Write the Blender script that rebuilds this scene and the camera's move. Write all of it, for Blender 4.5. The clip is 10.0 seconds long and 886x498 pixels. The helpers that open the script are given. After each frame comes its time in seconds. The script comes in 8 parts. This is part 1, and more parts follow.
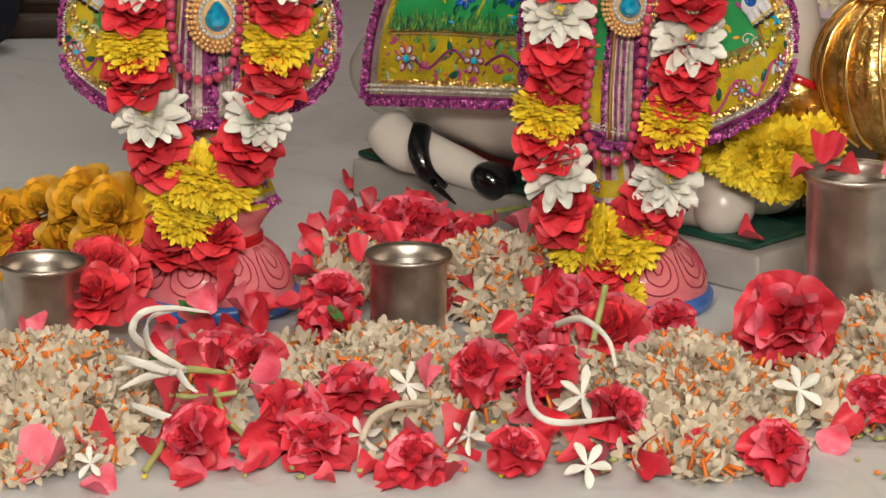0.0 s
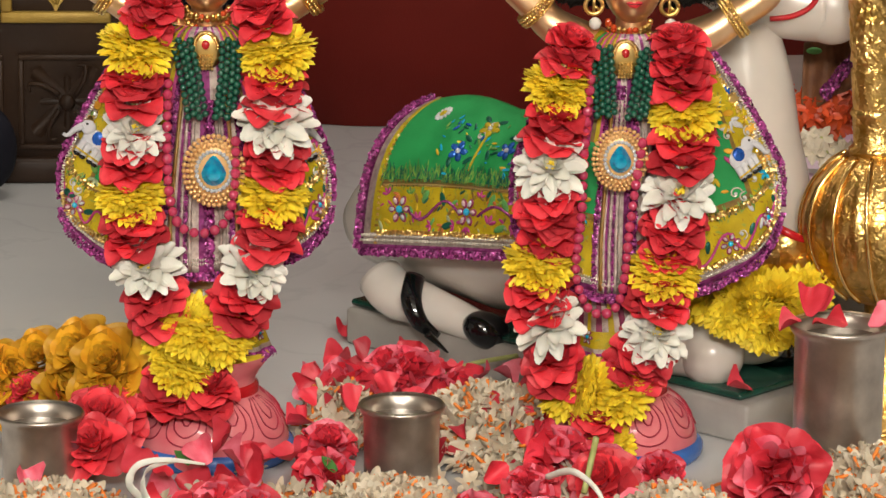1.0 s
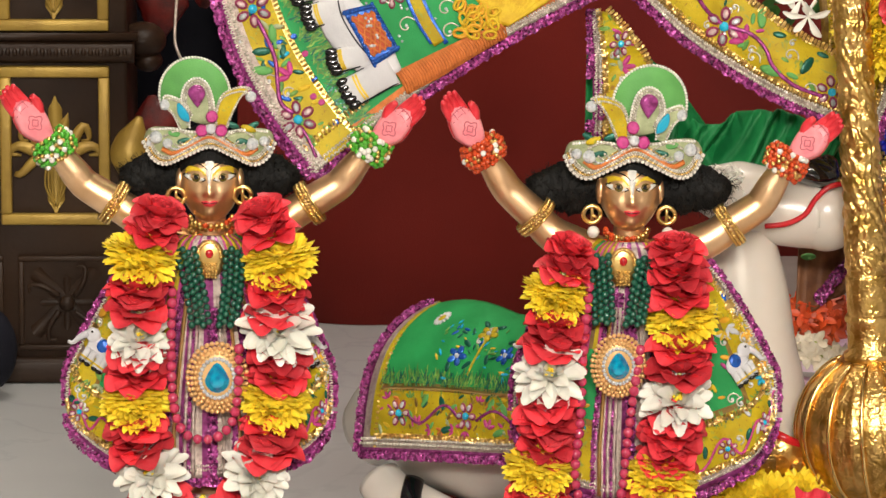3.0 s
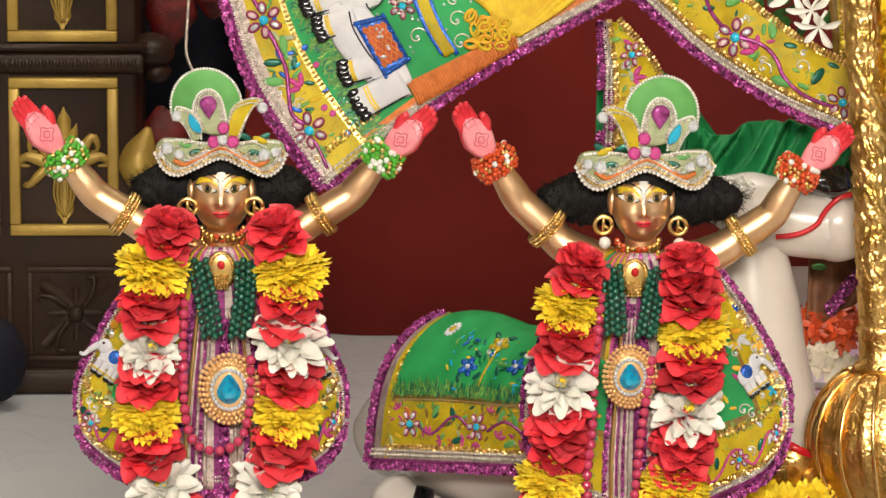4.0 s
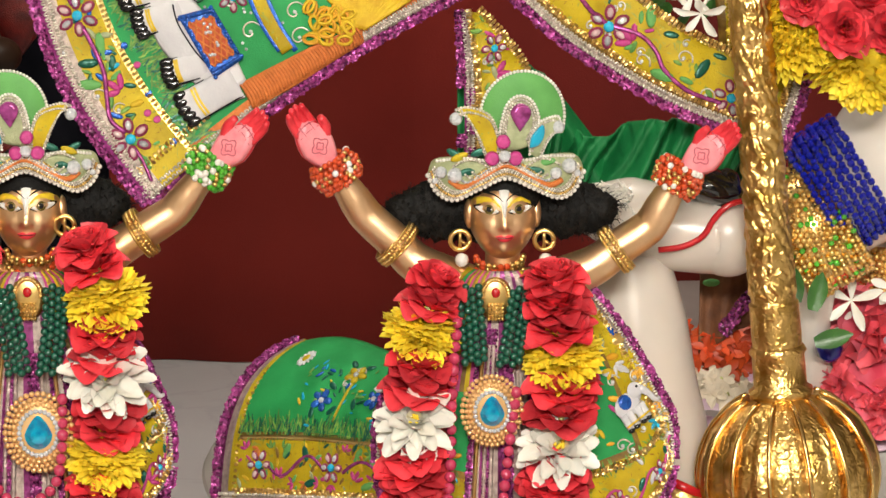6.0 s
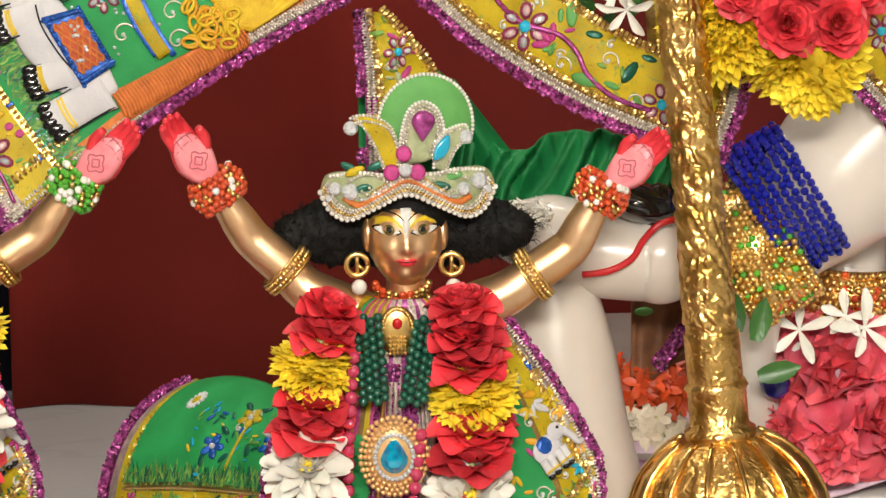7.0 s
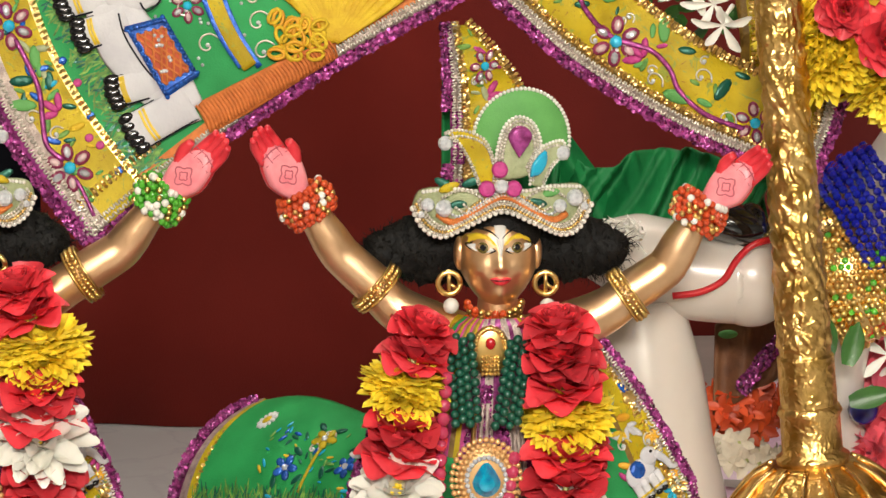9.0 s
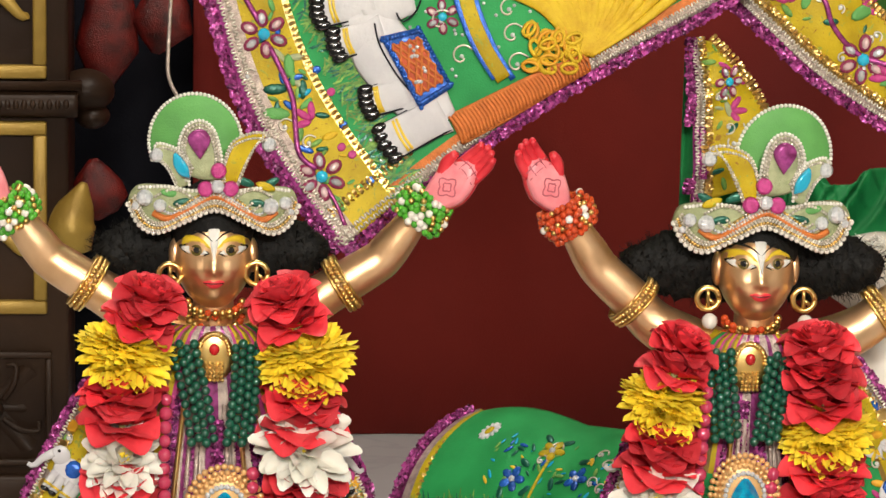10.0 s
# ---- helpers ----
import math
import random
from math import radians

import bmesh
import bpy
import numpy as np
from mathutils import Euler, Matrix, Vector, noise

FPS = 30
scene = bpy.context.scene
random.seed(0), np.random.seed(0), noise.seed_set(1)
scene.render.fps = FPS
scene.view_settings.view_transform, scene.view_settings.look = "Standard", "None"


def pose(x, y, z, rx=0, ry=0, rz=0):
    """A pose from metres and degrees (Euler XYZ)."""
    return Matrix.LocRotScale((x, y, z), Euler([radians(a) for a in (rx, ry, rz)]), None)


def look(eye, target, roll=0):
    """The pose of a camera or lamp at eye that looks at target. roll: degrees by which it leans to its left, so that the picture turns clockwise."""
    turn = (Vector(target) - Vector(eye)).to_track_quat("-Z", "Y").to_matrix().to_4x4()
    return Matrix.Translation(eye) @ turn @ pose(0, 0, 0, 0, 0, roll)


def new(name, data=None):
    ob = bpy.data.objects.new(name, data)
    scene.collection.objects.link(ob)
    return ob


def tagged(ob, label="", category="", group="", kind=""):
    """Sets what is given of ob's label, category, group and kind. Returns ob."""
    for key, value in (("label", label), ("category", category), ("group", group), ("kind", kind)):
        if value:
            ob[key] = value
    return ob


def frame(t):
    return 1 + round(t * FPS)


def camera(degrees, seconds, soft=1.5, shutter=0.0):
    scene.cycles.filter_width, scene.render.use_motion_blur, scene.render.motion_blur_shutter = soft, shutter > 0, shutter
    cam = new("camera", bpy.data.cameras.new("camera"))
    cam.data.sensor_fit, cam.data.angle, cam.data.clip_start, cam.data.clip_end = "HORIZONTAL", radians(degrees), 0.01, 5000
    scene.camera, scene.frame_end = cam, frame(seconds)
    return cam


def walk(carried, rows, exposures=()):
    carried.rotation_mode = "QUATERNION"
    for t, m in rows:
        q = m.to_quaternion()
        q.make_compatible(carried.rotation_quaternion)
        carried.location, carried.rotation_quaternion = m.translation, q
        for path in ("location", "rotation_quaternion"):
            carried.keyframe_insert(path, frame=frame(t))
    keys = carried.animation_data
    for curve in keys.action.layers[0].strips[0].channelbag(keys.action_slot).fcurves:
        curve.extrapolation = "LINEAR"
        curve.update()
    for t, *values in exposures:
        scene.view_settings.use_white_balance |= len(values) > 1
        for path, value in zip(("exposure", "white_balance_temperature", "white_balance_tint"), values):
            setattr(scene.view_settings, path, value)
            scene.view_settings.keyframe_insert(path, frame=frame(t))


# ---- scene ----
# ---- camera ----
cam = camera(13.0, 10.0)
PATH = [
    (0, (-0.0757, -3.0332, 0.8701), (0.0073, -0.1394, 0.0831), 0.30),
    (0.5, (-0.0816, -3.0590, 0.8917), (0.0056, -0.1541, 0.1476), 0.39),
    (1, (-0.0791, -3.0681, 0.9049), (0.0117, -0.1516, 0.2079), 0.40),
    (1.5, (-0.0845, -3.0736, 0.9128), (0.0136, -0.1460, 0.2648), 0.41),
    (2, (-0.0867, -3.0881, 0.9259), (0.0184, -0.1526, 0.3161), 0.35),
    (2.5, (-0.0891, -3.0984, 0.9346), (0.0187, -0.1573, 0.3529), 0.36),
    (3, (-0.0943, -3.1024, 0.9352), (0.0095, -0.1573, 0.3733), 0.38),
    (4.5, (-0.1049, -3.1021, 0.9372), (0.0018, -0.1558, 0.3825), 0.26),
    (5, (-0.0948, -3.1110, 0.9333), (0.0275, -0.1648, 0.3810), 0.06),
    (5.5, (-0.0466, -2.8983, 0.8940), (0.0730, 0.0493, 0.3484), -0.27),
    (6, (0.0105, -2.7535, 0.8761), (0.1313, 0.1938, 0.3298), -0.56),
    (7.5, (0.0891, -2.3884, 0.7877), (0.2324, 0.5664, 0.2892), -1.12),
    (8, (0.0966, -2.3861, 0.7967), (0.2374, 0.5684, 0.2957), -1.11),
    (8.5, (0.0660, -2.3897, 0.8069), (0.2170, 0.5629, 0.2975), -0.78),
    (9, (-0.0145, -2.3985, 0.7940), (0.1661, 0.5553, 0.3012), -0.28),
    (9.5, (-0.0941, -2.3985, 0.8197), (0.0930, 0.5504, 0.3008), 0.26),
    (10, (-0.2062, -2.3897, 0.7992), (0.0106, 0.5622, 0.3101), 0.78),
]
walk(cam, [(t, look(eye, target, roll)) for t, eye, target, roll in PATH],
     [(0.0, -0.34), (0.5, -0.28), (1.0, -0.2), (2.0, -0.03), (3.0, 0.04), (5.0, 0.08), (7.5, 0.03), (10.0, -0.02)])

# ---- world and lamps ----
world = bpy.data.worlds.new("hall")
scene.world = world
world.use_nodes = True
world.node_tree.nodes["Background"].inputs[0].default_value = (0.75, 0.8, 0.9, 1)
world.node_tree.nodes["Background"].inputs[1].default_value = 0.15


def lamp(name, at, target, size, watts, colour):
    d = bpy.data.lights.new(name, "AREA")
    d.shape, d.size, d.size_y, d.energy, d.color = "RECTANGLE", size[0], size[1], watts, colour
    ob = new(name, d)
    ob.matrix_world = look(at, target)
    return ob


lamp("unseen_ceiling_lamp", (-0.9, -2.2, 1.93), (-0.2, 0.3, 0.2), (0.6, 0.25), 14, (1.0, 0.92, 0.78))
lamp("unseen_ceiling_lamp", (1.0, -2.1, 1.93), (0.2, 0.3, 0.2), (0.6, 0.25), 14, (1.0, 0.92, 0.78))
lamp("unseen_ceiling_lamp", (0.0, -4.1, 1.93), (0.0, 0.2, 0.2), (1.2, 0.5), 240, (1.0, 0.94, 0.84))
lamp("unseen_ceiling_lamp", (0.0, 0.55, 1.93), (0.0, 0.65, 0.0), (0.9, 0.2), 15, (1.0, 0.93, 0.82))
# added rear lamp: brightens the south wall so the brass has something light to reflect
lamp("unseen_ceiling_lamp", (0.0, -4.9, 1.93), (0.0, -5.2, 0.0), (1.2, 0.25), 60, (1.0, 0.94, 0.84))

# ---- materials ----


def links(m):
    nt = m.node_tree
    return nt, nt.nodes, nt.links, nt.nodes["Principled BSDF"]


def paint(name, c1, c2=None, rough=0.5, metal=0.0, scale=40.0, bump=0.15, fine=400.0, island=0.0, coat=0.0, spec=0.5, trans=0.0, sss=0.0):
    """Two tones at a coarse scale, grain at a fine one, and an optional shift from piece to piece."""
    m = bpy.data.materials.new(name)
    m.use_nodes = True
    nt, N, K, b = links(m)
    c2 = c2 or tuple(0.72 * c for c in c1)
    co = N.new("ShaderNodeTexCoord")
    n1 = N.new("ShaderNodeTexNoise")
    n1.inputs["Scale"].default_value, n1.inputs["Detail"].default_value = scale, 6
    K.new(co.outputs["Object"], n1.inputs["Vector"])
    ramp = N.new("ShaderNodeMapRange")
    ramp.inputs[1].default_value, ramp.inputs[2].default_value = 0.35, 0.68
    K.new(n1.outputs["Fac"], ramp.inputs[0])
    mix = N.new("ShaderNodeMix")
    mix.data_type = "RGBA"
    mix.inputs[6].default_value, mix.inputs[7].default_value = (*c1, 1), (*c2, 1)
    K.new(ramp.outputs[0], mix.inputs[0])
    out = mix.outputs[2]
    if island:
        g = N.new("ShaderNodeNewGeometry")
        mr = N.new("ShaderNodeMapRange")
        mr.inputs[3].default_value, mr.inputs[4].default_value = 1 - island, 1 + island
        K.new(g.outputs["Random Per Island"], mr.inputs[0])
        hsv = N.new("ShaderNodeHueSaturation")
        K.new(mr.outputs[0], hsv.inputs["Value"])
        K.new(out, hsv.inputs["Color"])
        out = hsv.outputs[0]
    K.new(out, b.inputs["Base Color"])
    b.inputs["Roughness"].default_value, b.inputs["Metallic"].default_value = rough, metal
    b.inputs["Coat Weight"].default_value, b.inputs["Specular IOR Level"].default_value = coat, spec
    b.inputs["Transmission Weight"].default_value = trans
    if sss:
        b.inputs["Subsurface Weight"].default_value = sss
        b.inputs["Subsurface Radius"].default_value = (0.012, 0.008, 0.006)
    if bump:
        n2 = N.new("ShaderNodeTexNoise")
        n2.inputs["Scale"].default_value, n2.inputs["Detail"].default_value = fine, 4
        K.new(co.outputs["Object"], n2.inputs["Vector"])
        bp = N.new("ShaderNodeBump")
        bp.inputs["Strength"].default_value, bp.inputs["Distance"].default_value = bump, 0.002
        K.new(n2.outputs["Fac"], bp.inputs["Height"])
        K.new(bp.outputs[0], b.inputs["Normal"])
    return m


def marble_floor(name):
    m = paint(name, (0.6, 0.6, 0.595), (0.5, 0.505, 0.51), 0.16, scale=2.2, bump=0.02, fine=90)
    nt, N, K, b = links(m)
    co = N.new("ShaderNodeTexCoord")
    w = N.new("ShaderNodeTexNoise")
    w.inputs["Scale"].default_value, w.inputs["Detail"].default_value, w.inputs["Distortion"].default_value = 3.0, 8, 1.6
    K.new(co.outputs["Object"], w.inputs["Vector"])
    r = N.new("ShaderNodeValToRGB")
    r.color_ramp.elements[0].position, r.color_ramp.elements[1].position = 0.485, 0.53
    r.color_ramp.elements[0].color, r.color_ramp.elements[1].color = (1, 1, 1, 1), (1, 1, 1, 1)
    e = r.color_ramp.elements.new(0.505)
    e.color = (0.93, 0.93, 0.935, 1)
    K.new(w.outputs["Fac"], r.inputs[0])
    mul = N.new("ShaderNodeMix")
    mul.data_type, mul.blend_type = "RGBA", "MULTIPLY"
    mul.inputs[0].default_value = 1.0
    old = b.inputs["Base Color"].links[0].from_socket
    K.new(old, mul.inputs[6])
    K.new(r.outputs[0], mul.inputs[7])
    K.new(mul.outputs[2], b.inputs["Base Color"])
    return m


M_FLOOR = marble_floor("polished_white_marble")
M_STONE = paint("white_marble_stone", (0.73, 0.67, 0.61), (0.62, 0.56, 0.5), 0.25, scale=9, bump=0.03, coat=0.3, sss=0.15)
M_SLAB = paint("grey_marble_slab", (0.4, 0.37, 0.34), (0.28, 0.26, 0.24), 0.3, scale=14, bump=0.05)
M_CURTAIN = paint("maroon_velvet", (0.2, 0.017, 0.011), (0.07, 0.006, 0.005), 0.75, scale=1.7, bump=0.2, fine=600, spec=0.2)
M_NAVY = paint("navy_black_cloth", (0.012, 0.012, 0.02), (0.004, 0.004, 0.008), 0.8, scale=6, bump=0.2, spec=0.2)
M_SADDLE = paint("orange_red_satin", (0.62, 0.1, 0.02), (0.45, 0.06, 0.012), 0.55, scale=60, bump=0.3, fine=600)
M_SEQRED = paint("red_sequin_cloth", (0.2, 0.012, 0.008), (0.04, 0.003, 0.003), 0.35, scale=60, bump=0.6, fine=700)
M_WOOD = paint("dark_stained_wood", (0.045, 0.023, 0.012), (0.02, 0.01, 0.006), 0.45, scale=7, bump=0.4, fine=60, spec=0.22)
M_GILT = paint("gold_painted_wood", (0.42, 0.27, 0.05), (0.28, 0.17, 0.03), 0.45, metal=0.35, scale=25, bump=0.25, fine=200)
M_BRASS = paint("polished_brass", (0.95, 0.63, 0.37), (0.72, 0.43, 0.22), 0.34, metal=0.92, scale=32, bump=0.25, fine=55)
M_GOLD = paint("embossed_gold_sheet", (0.95, 0.63, 0.23), (0.55, 0.32, 0.07), 0.33, metal=1.0, scale=60, bump=1.0, fine=95)


def emboss(m, scale, depth):
    """Beaten scrollwork: rounded cells pressed into the sheet."""
    nt, N, K, b = links(m)
    co = N.new("ShaderNodeTexCoord")
    warp = N.new("ShaderNodeTexNoise")
    warp.inputs["Scale"].default_value = scale * 0.35
    K.new(co.outputs["Object"], warp.inputs["Vector"])
    mx = N.new("ShaderNodeMix")
    mx.data_type = "VECTOR"
    mx.inputs[0].default_value = 0.02
    K.new(co.outputs["Object"], mx.inputs[4])
    K.new(warp.outputs["Color"], mx.inputs[5])
    vo = N.new("ShaderNodeTexVoronoi")
    vo.feature, vo.inputs["Scale"].default_value = "SMOOTH_F1", scale
    K.new(mx.outputs[1], vo.inputs["Vector"])
    bp = N.new("ShaderNodeBump")
    bp.inputs["Strength"].default_value, bp.inputs["Distance"].default_value = 1.0, depth
    bp.invert = True
    K.new(vo.outputs["Distance"], bp.inputs["Height"])
    K.new(bp.outputs[0], b.inputs["Normal"])
    return m


emboss(M_GOLD, 230, 0.0011)
M_GOLDPLAIN = paint("smooth_gold", (1.0, 0.7, 0.3), (0.9, 0.56, 0.18), 0.22, metal=1.0, scale=60, bump=0.05)
M_GOLDBEAD = paint("gold_bead", (0.95, 0.68, 0.28), (0.75, 0.48, 0.14), 0.3, metal=1.0, bump=0, island=0.25)
M_STEEL = paint("worn_stainless_steel", (0.7, 0.63, 0.56), (0.46, 0.4, 0.35), 0.34, metal=0.95, scale=35, bump=0.08, fine=120)
M_SILVER = paint("silver_braid", (0.6, 0.5, 0.44), (0.36, 0.28, 0.25), 0.4, metal=0.6, scale=200, bump=0.5, fine=900)
M_PINK = paint("pink_enamel", (0.8, 0.25, 0.27), (0.7, 0.16, 0.19), 0.2, scale=30, bump=0.03, coat=0.5)
M_PALM = paint("pink_palm_paint", (0.85, 0.3, 0.33), (0.75, 0.2, 0.24), 0.35, scale=90, bump=0.1)
M_REDPAINT = paint("red_enamel", (0.55, 0.012, 0.02), (0.42, 0.008, 0.012), 0.25, scale=40, bump=0.03, coat=0.3)
M_FINGER = paint("coral_red_paint", (0.72, 0.045, 0.06), (0.6, 0.02, 0.035), 0.35, scale=60, bump=0.05)
M_LINE = paint("crimson_line_paint", (0.4, 0.02, 0.05), None, 0.3, bump=0)
M_AMBER = paint("olive_brown_paint", (0.12, 0.09, 0.015), None, 0.25, bump=0)
M_ROSELINE = paint("rose_line_paint", (0.55, 0.1, 0.14), None, 0.35, bump=0)
M_BLUEPAINT = paint("blue_enamel", (0.05, 0.18, 0.55), (0.035, 0.12, 0.42), 0.25, scale=40, bump=0.03, coat=0.3)
M_YELLOWPAINT = paint("yellow_enamel", (0.8, 0.55, 0.03), None, 0.3, scale=40, bump=0.03)
M_WHITEPAINT = paint("white_enamel", (0.8, 0.78, 0.74), None, 0.3, bump=0)
M_BLACK = paint("glossy_black_enamel", (0.008, 0.008, 0.01), (0.004, 0.004, 0.004), 0.1, bump=0.02, coat=0.6)
M_DKGREEN = paint("dark_green_enamel", (0.01, 0.075, 0.05), (0.006, 0.04, 0.028), 0.25, scale=30, bump=0.05, coat=0.4)
M_HAIR = paint("black_hair", (0.006, 0.006, 0.006), (0.012, 0.011, 0.01), 0.6, scale=200, bump=0.5, spec=0.15)
M_GREEN = paint("green_satin", (0.028, 0.34, 0.095), (0.014, 0.22, 0.055), 0.55, scale=20, bump=0.2, fine=800, spec=0.22)
M_LTGREEN = paint("leaf_green_felt", (0.13, 0.4, 0.1), (0.1, 0.32, 0.08), 0.6, scale=60, bump=0.3, fine=900)
M_YCLOTH = paint("yellow_satin", (0.58, 0.43, 0.016), (0.38, 0.27, 0.008), 0.5, scale=38, bump=0.25, fine=500, spec=0.2)


def speckle(m, colour, scale, low):
    """Stitched leaves and fillings in a second colour over the cloth."""
    nt, N, K, b = links(m)
    co = N.new("ShaderNodeTexCoord")
    n = N.new("ShaderNodeTexNoise")
    n.inputs["Scale"].default_value, n.inputs["Detail"].default_value, n.inputs["Distortion"].default_value = scale, 3, 2.5
    K.new(co.outputs["Object"], n.inputs["Vector"])
    mr = N.new("ShaderNodeMapRange")
    mr.inputs[1].default_value, mr.inputs[2].default_value = low, low + 0.05
    K.new(n.outputs["Fac"], mr.inputs[0])
    mx = N.new("ShaderNodeMix")
    mx.data_type = "RGBA"
    mx.inputs[7].default_value = (*colour, 1)
    K.new(mr.outputs[0], mx.inputs[0])
    K.new(b.inputs["Base Color"].links[0].from_socket, mx.inputs[6])
    K.new(mx.outputs[2], b.inputs["Base Color"])
    return m


speckle(M_YCLOTH, (0.3, 0.33, 0.05), 75, 0.6)
speckle(M_YCLOTH, (0.3, 0.16, 0.02), 130, 0.64)
M_BROWNCLOTH = paint("bronze_brocade", (0.26, 0.15, 0.02), (0.14, 0.07, 0.01), 0.5, scale=120, bump=0.4, fine=500)
M_ORANGE = paint("orange_thread", (0.68, 0.2, 0.04), (0.5, 0.13, 0.02), 0.6, scale=200, bump=0.5, fine=700)
M_PURPLE = paint("purple_sequins", (0.42, 0.075, 0.3), (0.17, 0.02, 0.1), 0.25, metal=0.4, scale=200, bump=0.3, island=0.75)
M_GRASS = paint("green_thread", (0.2, 0.36, 0.06), (0.06, 0.2, 0.04), 0.6, scale=200, bump=0.3, island=0.4)
M_DKLEAF = paint("dark_green_sequin", (0.01, 0.12, 0.08), None, 0.3, metal=0.3, bump=0.3)
M_DARKPINK = paint("dark_magenta_thread", (0.3, 0.03, 0.1), (0.2, 0.015, 0.06), 0.5, scale=300, bump=0.4, fine=900)
M_ROSEGEM = paint("pale_rose_crystal", (0.75, 0.55, 0.55), (0.6, 0.4, 0.42), 0.12, metal=0.2, bump=0, coat=0.8)
M_FROND = paint("yellow_thread", (0.72, 0.5, 0.02), (0.6, 0.36, 0.01), 0.6, scale=120, bump=0.5, fine=700, island=0.15)
M_MAGENTA = paint("magenta_thread", (0.55, 0.05, 0.25), (0.42, 0.03, 0.18), 0.5, scale=300, bump=0.4, fine=900)
M_WCLOTH = paint("white_satin", (0.66, 0.65, 0.66), (0.52, 0.51, 0.54), 0.6, scale=30, bump=0.2, fine=500)
M_BLUESEQ = paint("blue_sequin", (0.02, 0.12, 0.5), (0.01, 0.06, 0.3), 0.25, metal=0.3, scale=300, bump=0.4, island=0.4)
M_CYAN = paint("cyan_crystal", (0.02, 0.4, 0.6), (0.01, 0.28, 0.5), 0.08, bump=0, coat=1.0, island=0.3)
M_CRYSTAL = paint("clear_crystal", (0.75, 0.77, 0.8), (0.55, 0.58, 0.62), 0.1, metal=0.35, scale=400, bump=0.3, island=0.3)
M_SAPPHIRE = paint("deep_blue_stone", (0.0, 0.36, 0.55), (0.0, 0.12, 0.3), 0.05, scale=160, bump=0, coat=1.0)
M_PALEFELT = paint("silver_green_felt", (0.4, 0.43, 0.24), (0.3, 0.34, 0.18), 0.5, scale=200, bump=0.4, fine=700)
M_PALEGOLD = paint("pale_gold_bead", (0.86, 0.56, 0.26), (0.7, 0.4, 0.15), 0.3, metal=0.45, bump=0, coat=0.4, island=0.25)
M_SEED = paint("silver_seed_bead", (0.74, 0.69, 0.6), (0.55, 0.5, 0.4), 0.22, metal=0.3, scale=300, bump=0, coat=0.5, island=0.3)
M_PEARL = paint("pearl", (0.8, 0.77, 0.72), (0.68, 0.64, 0.58), 0.22, bump=0, coat=0.5, island=0.1)
M_PINKBEAD = paint("rose_glass_bead", (0.55, 0.06, 0.13), (0.4, 0.03, 0.08), 0.12, bump=0, coat=0.6, island=0.35)
M_GREENBEAD = paint("dark_green_bead", (0.008, 0.09, 0.055), (0.005, 0.06, 0.035), 0.28, bump=0, coat=0.3, island=0.35)
M_LIMEBEAD = paint("lime_green_bead", (0.1, 0.42, 0.04), (0.05, 0.28, 0.02), 0.15, bump=0, coat=0.5, island=0.4)
M_REDBEAD = paint("orange_red_bead", (0.6, 0.09, 0.02), (0.45, 0.04, 0.01), 0.15, bump=0, coat=0.5, island=0.4)
M_BLUEBEAD = paint("cobalt_glass_bead", (0.01, 0.015, 0.3), (0.006, 0.008, 0.16), 0.08, bump=0, coat=0.8, island=0.5)
M_ROSE = paint("red_rose_petal", (0.8, 0.065, 0.085), (0.66, 0.028, 0.045), 0.5, scale=70, bump=0.25, fine=160, island=0.28, sss=0.1)
M_PINKROSE = paint("pink_red_petal", (0.68, 0.045, 0.075), (0.55, 0.02, 0.035), 0.5, scale=60, bump=0.25, fine=160, island=0.3, sss=0.1)
M_PALEPETAL = paint("pale_pink_petal", (0.8, 0.2, 0.27), (0.66, 0.06, 0.11), 0.5, scale=60, bump=0.15, fine=300, island=0.25, sss=0.1)
M_MUM = paint("yellow_petal", (0.97, 0.78, 0.06), (0.94, 0.68, 0.03), 0.55, scale=80, bump=0.1, island=0.15, sss=0.1)
M_MARIGOLD = paint("golden_petal", (0.72, 0.4, 0.02), (0.6, 0.27, 0.01), 0.55, scale=80, bump=0.15, island=0.3, sss=0.1)
M_WHITE = paint("white_petal", (0.82, 0.8, 0.74), (0.72, 0.7, 0.62), 0.5, scale=60, bump=0.1, island=0.12, sss=0.1)
M_CREAM = paint("cream_petal", (0.66, 0.58, 0.46), (0.54, 0.45, 0.32), 0.55, scale=90, bump=0.15, island=0.15, sss=0.1)
M_TUBE = paint("orange_stalk", (0.8, 0.24, 0.03), (0.7, 0.15, 0.015), 0.5, bump=0, island=0.3)
M_STEM = paint("pale_green_stem", (0.42, 0.45, 0.16), (0.3, 0.3, 0.1), 0.5, bump=0.1, island=0.3)
M_LEAF = paint("fresh_leaf", (0.05, 0.16, 0.03), (0.03, 0.1, 0.02), 0.35, bump=0.15, island=0.3)
M_IXORA = paint("orange_red_petal", (0.68, 0.1, 0.015), (0.55, 0.05, 0.01), 0.5, bump=0.1, island=0.35)
M_PLASTER = paint("cream_plaster", (0.6, 0.56, 0.5), (0.52, 0.48, 0.42), 0.8, scale=3, bump=0.1, fine=80)
M_TILE = paint("beige_hall_floor", (0.42, 0.38, 0.33), (0.34, 0.3, 0.26), 0.3, scale=2, bump=0.03)
M_GLOW = bpy.data.materials.new("lamp_diffuser")
M_GLOW.use_nodes = True
M_GLOW.node_tree.nodes["Principled BSDF"].inputs["Emission Color"].default_value = (1, 0.95, 0.88, 1)
M_GLOW.node_tree.nodes["Principled BSDF"].inputs["Emission Strength"].default_value = 4.0

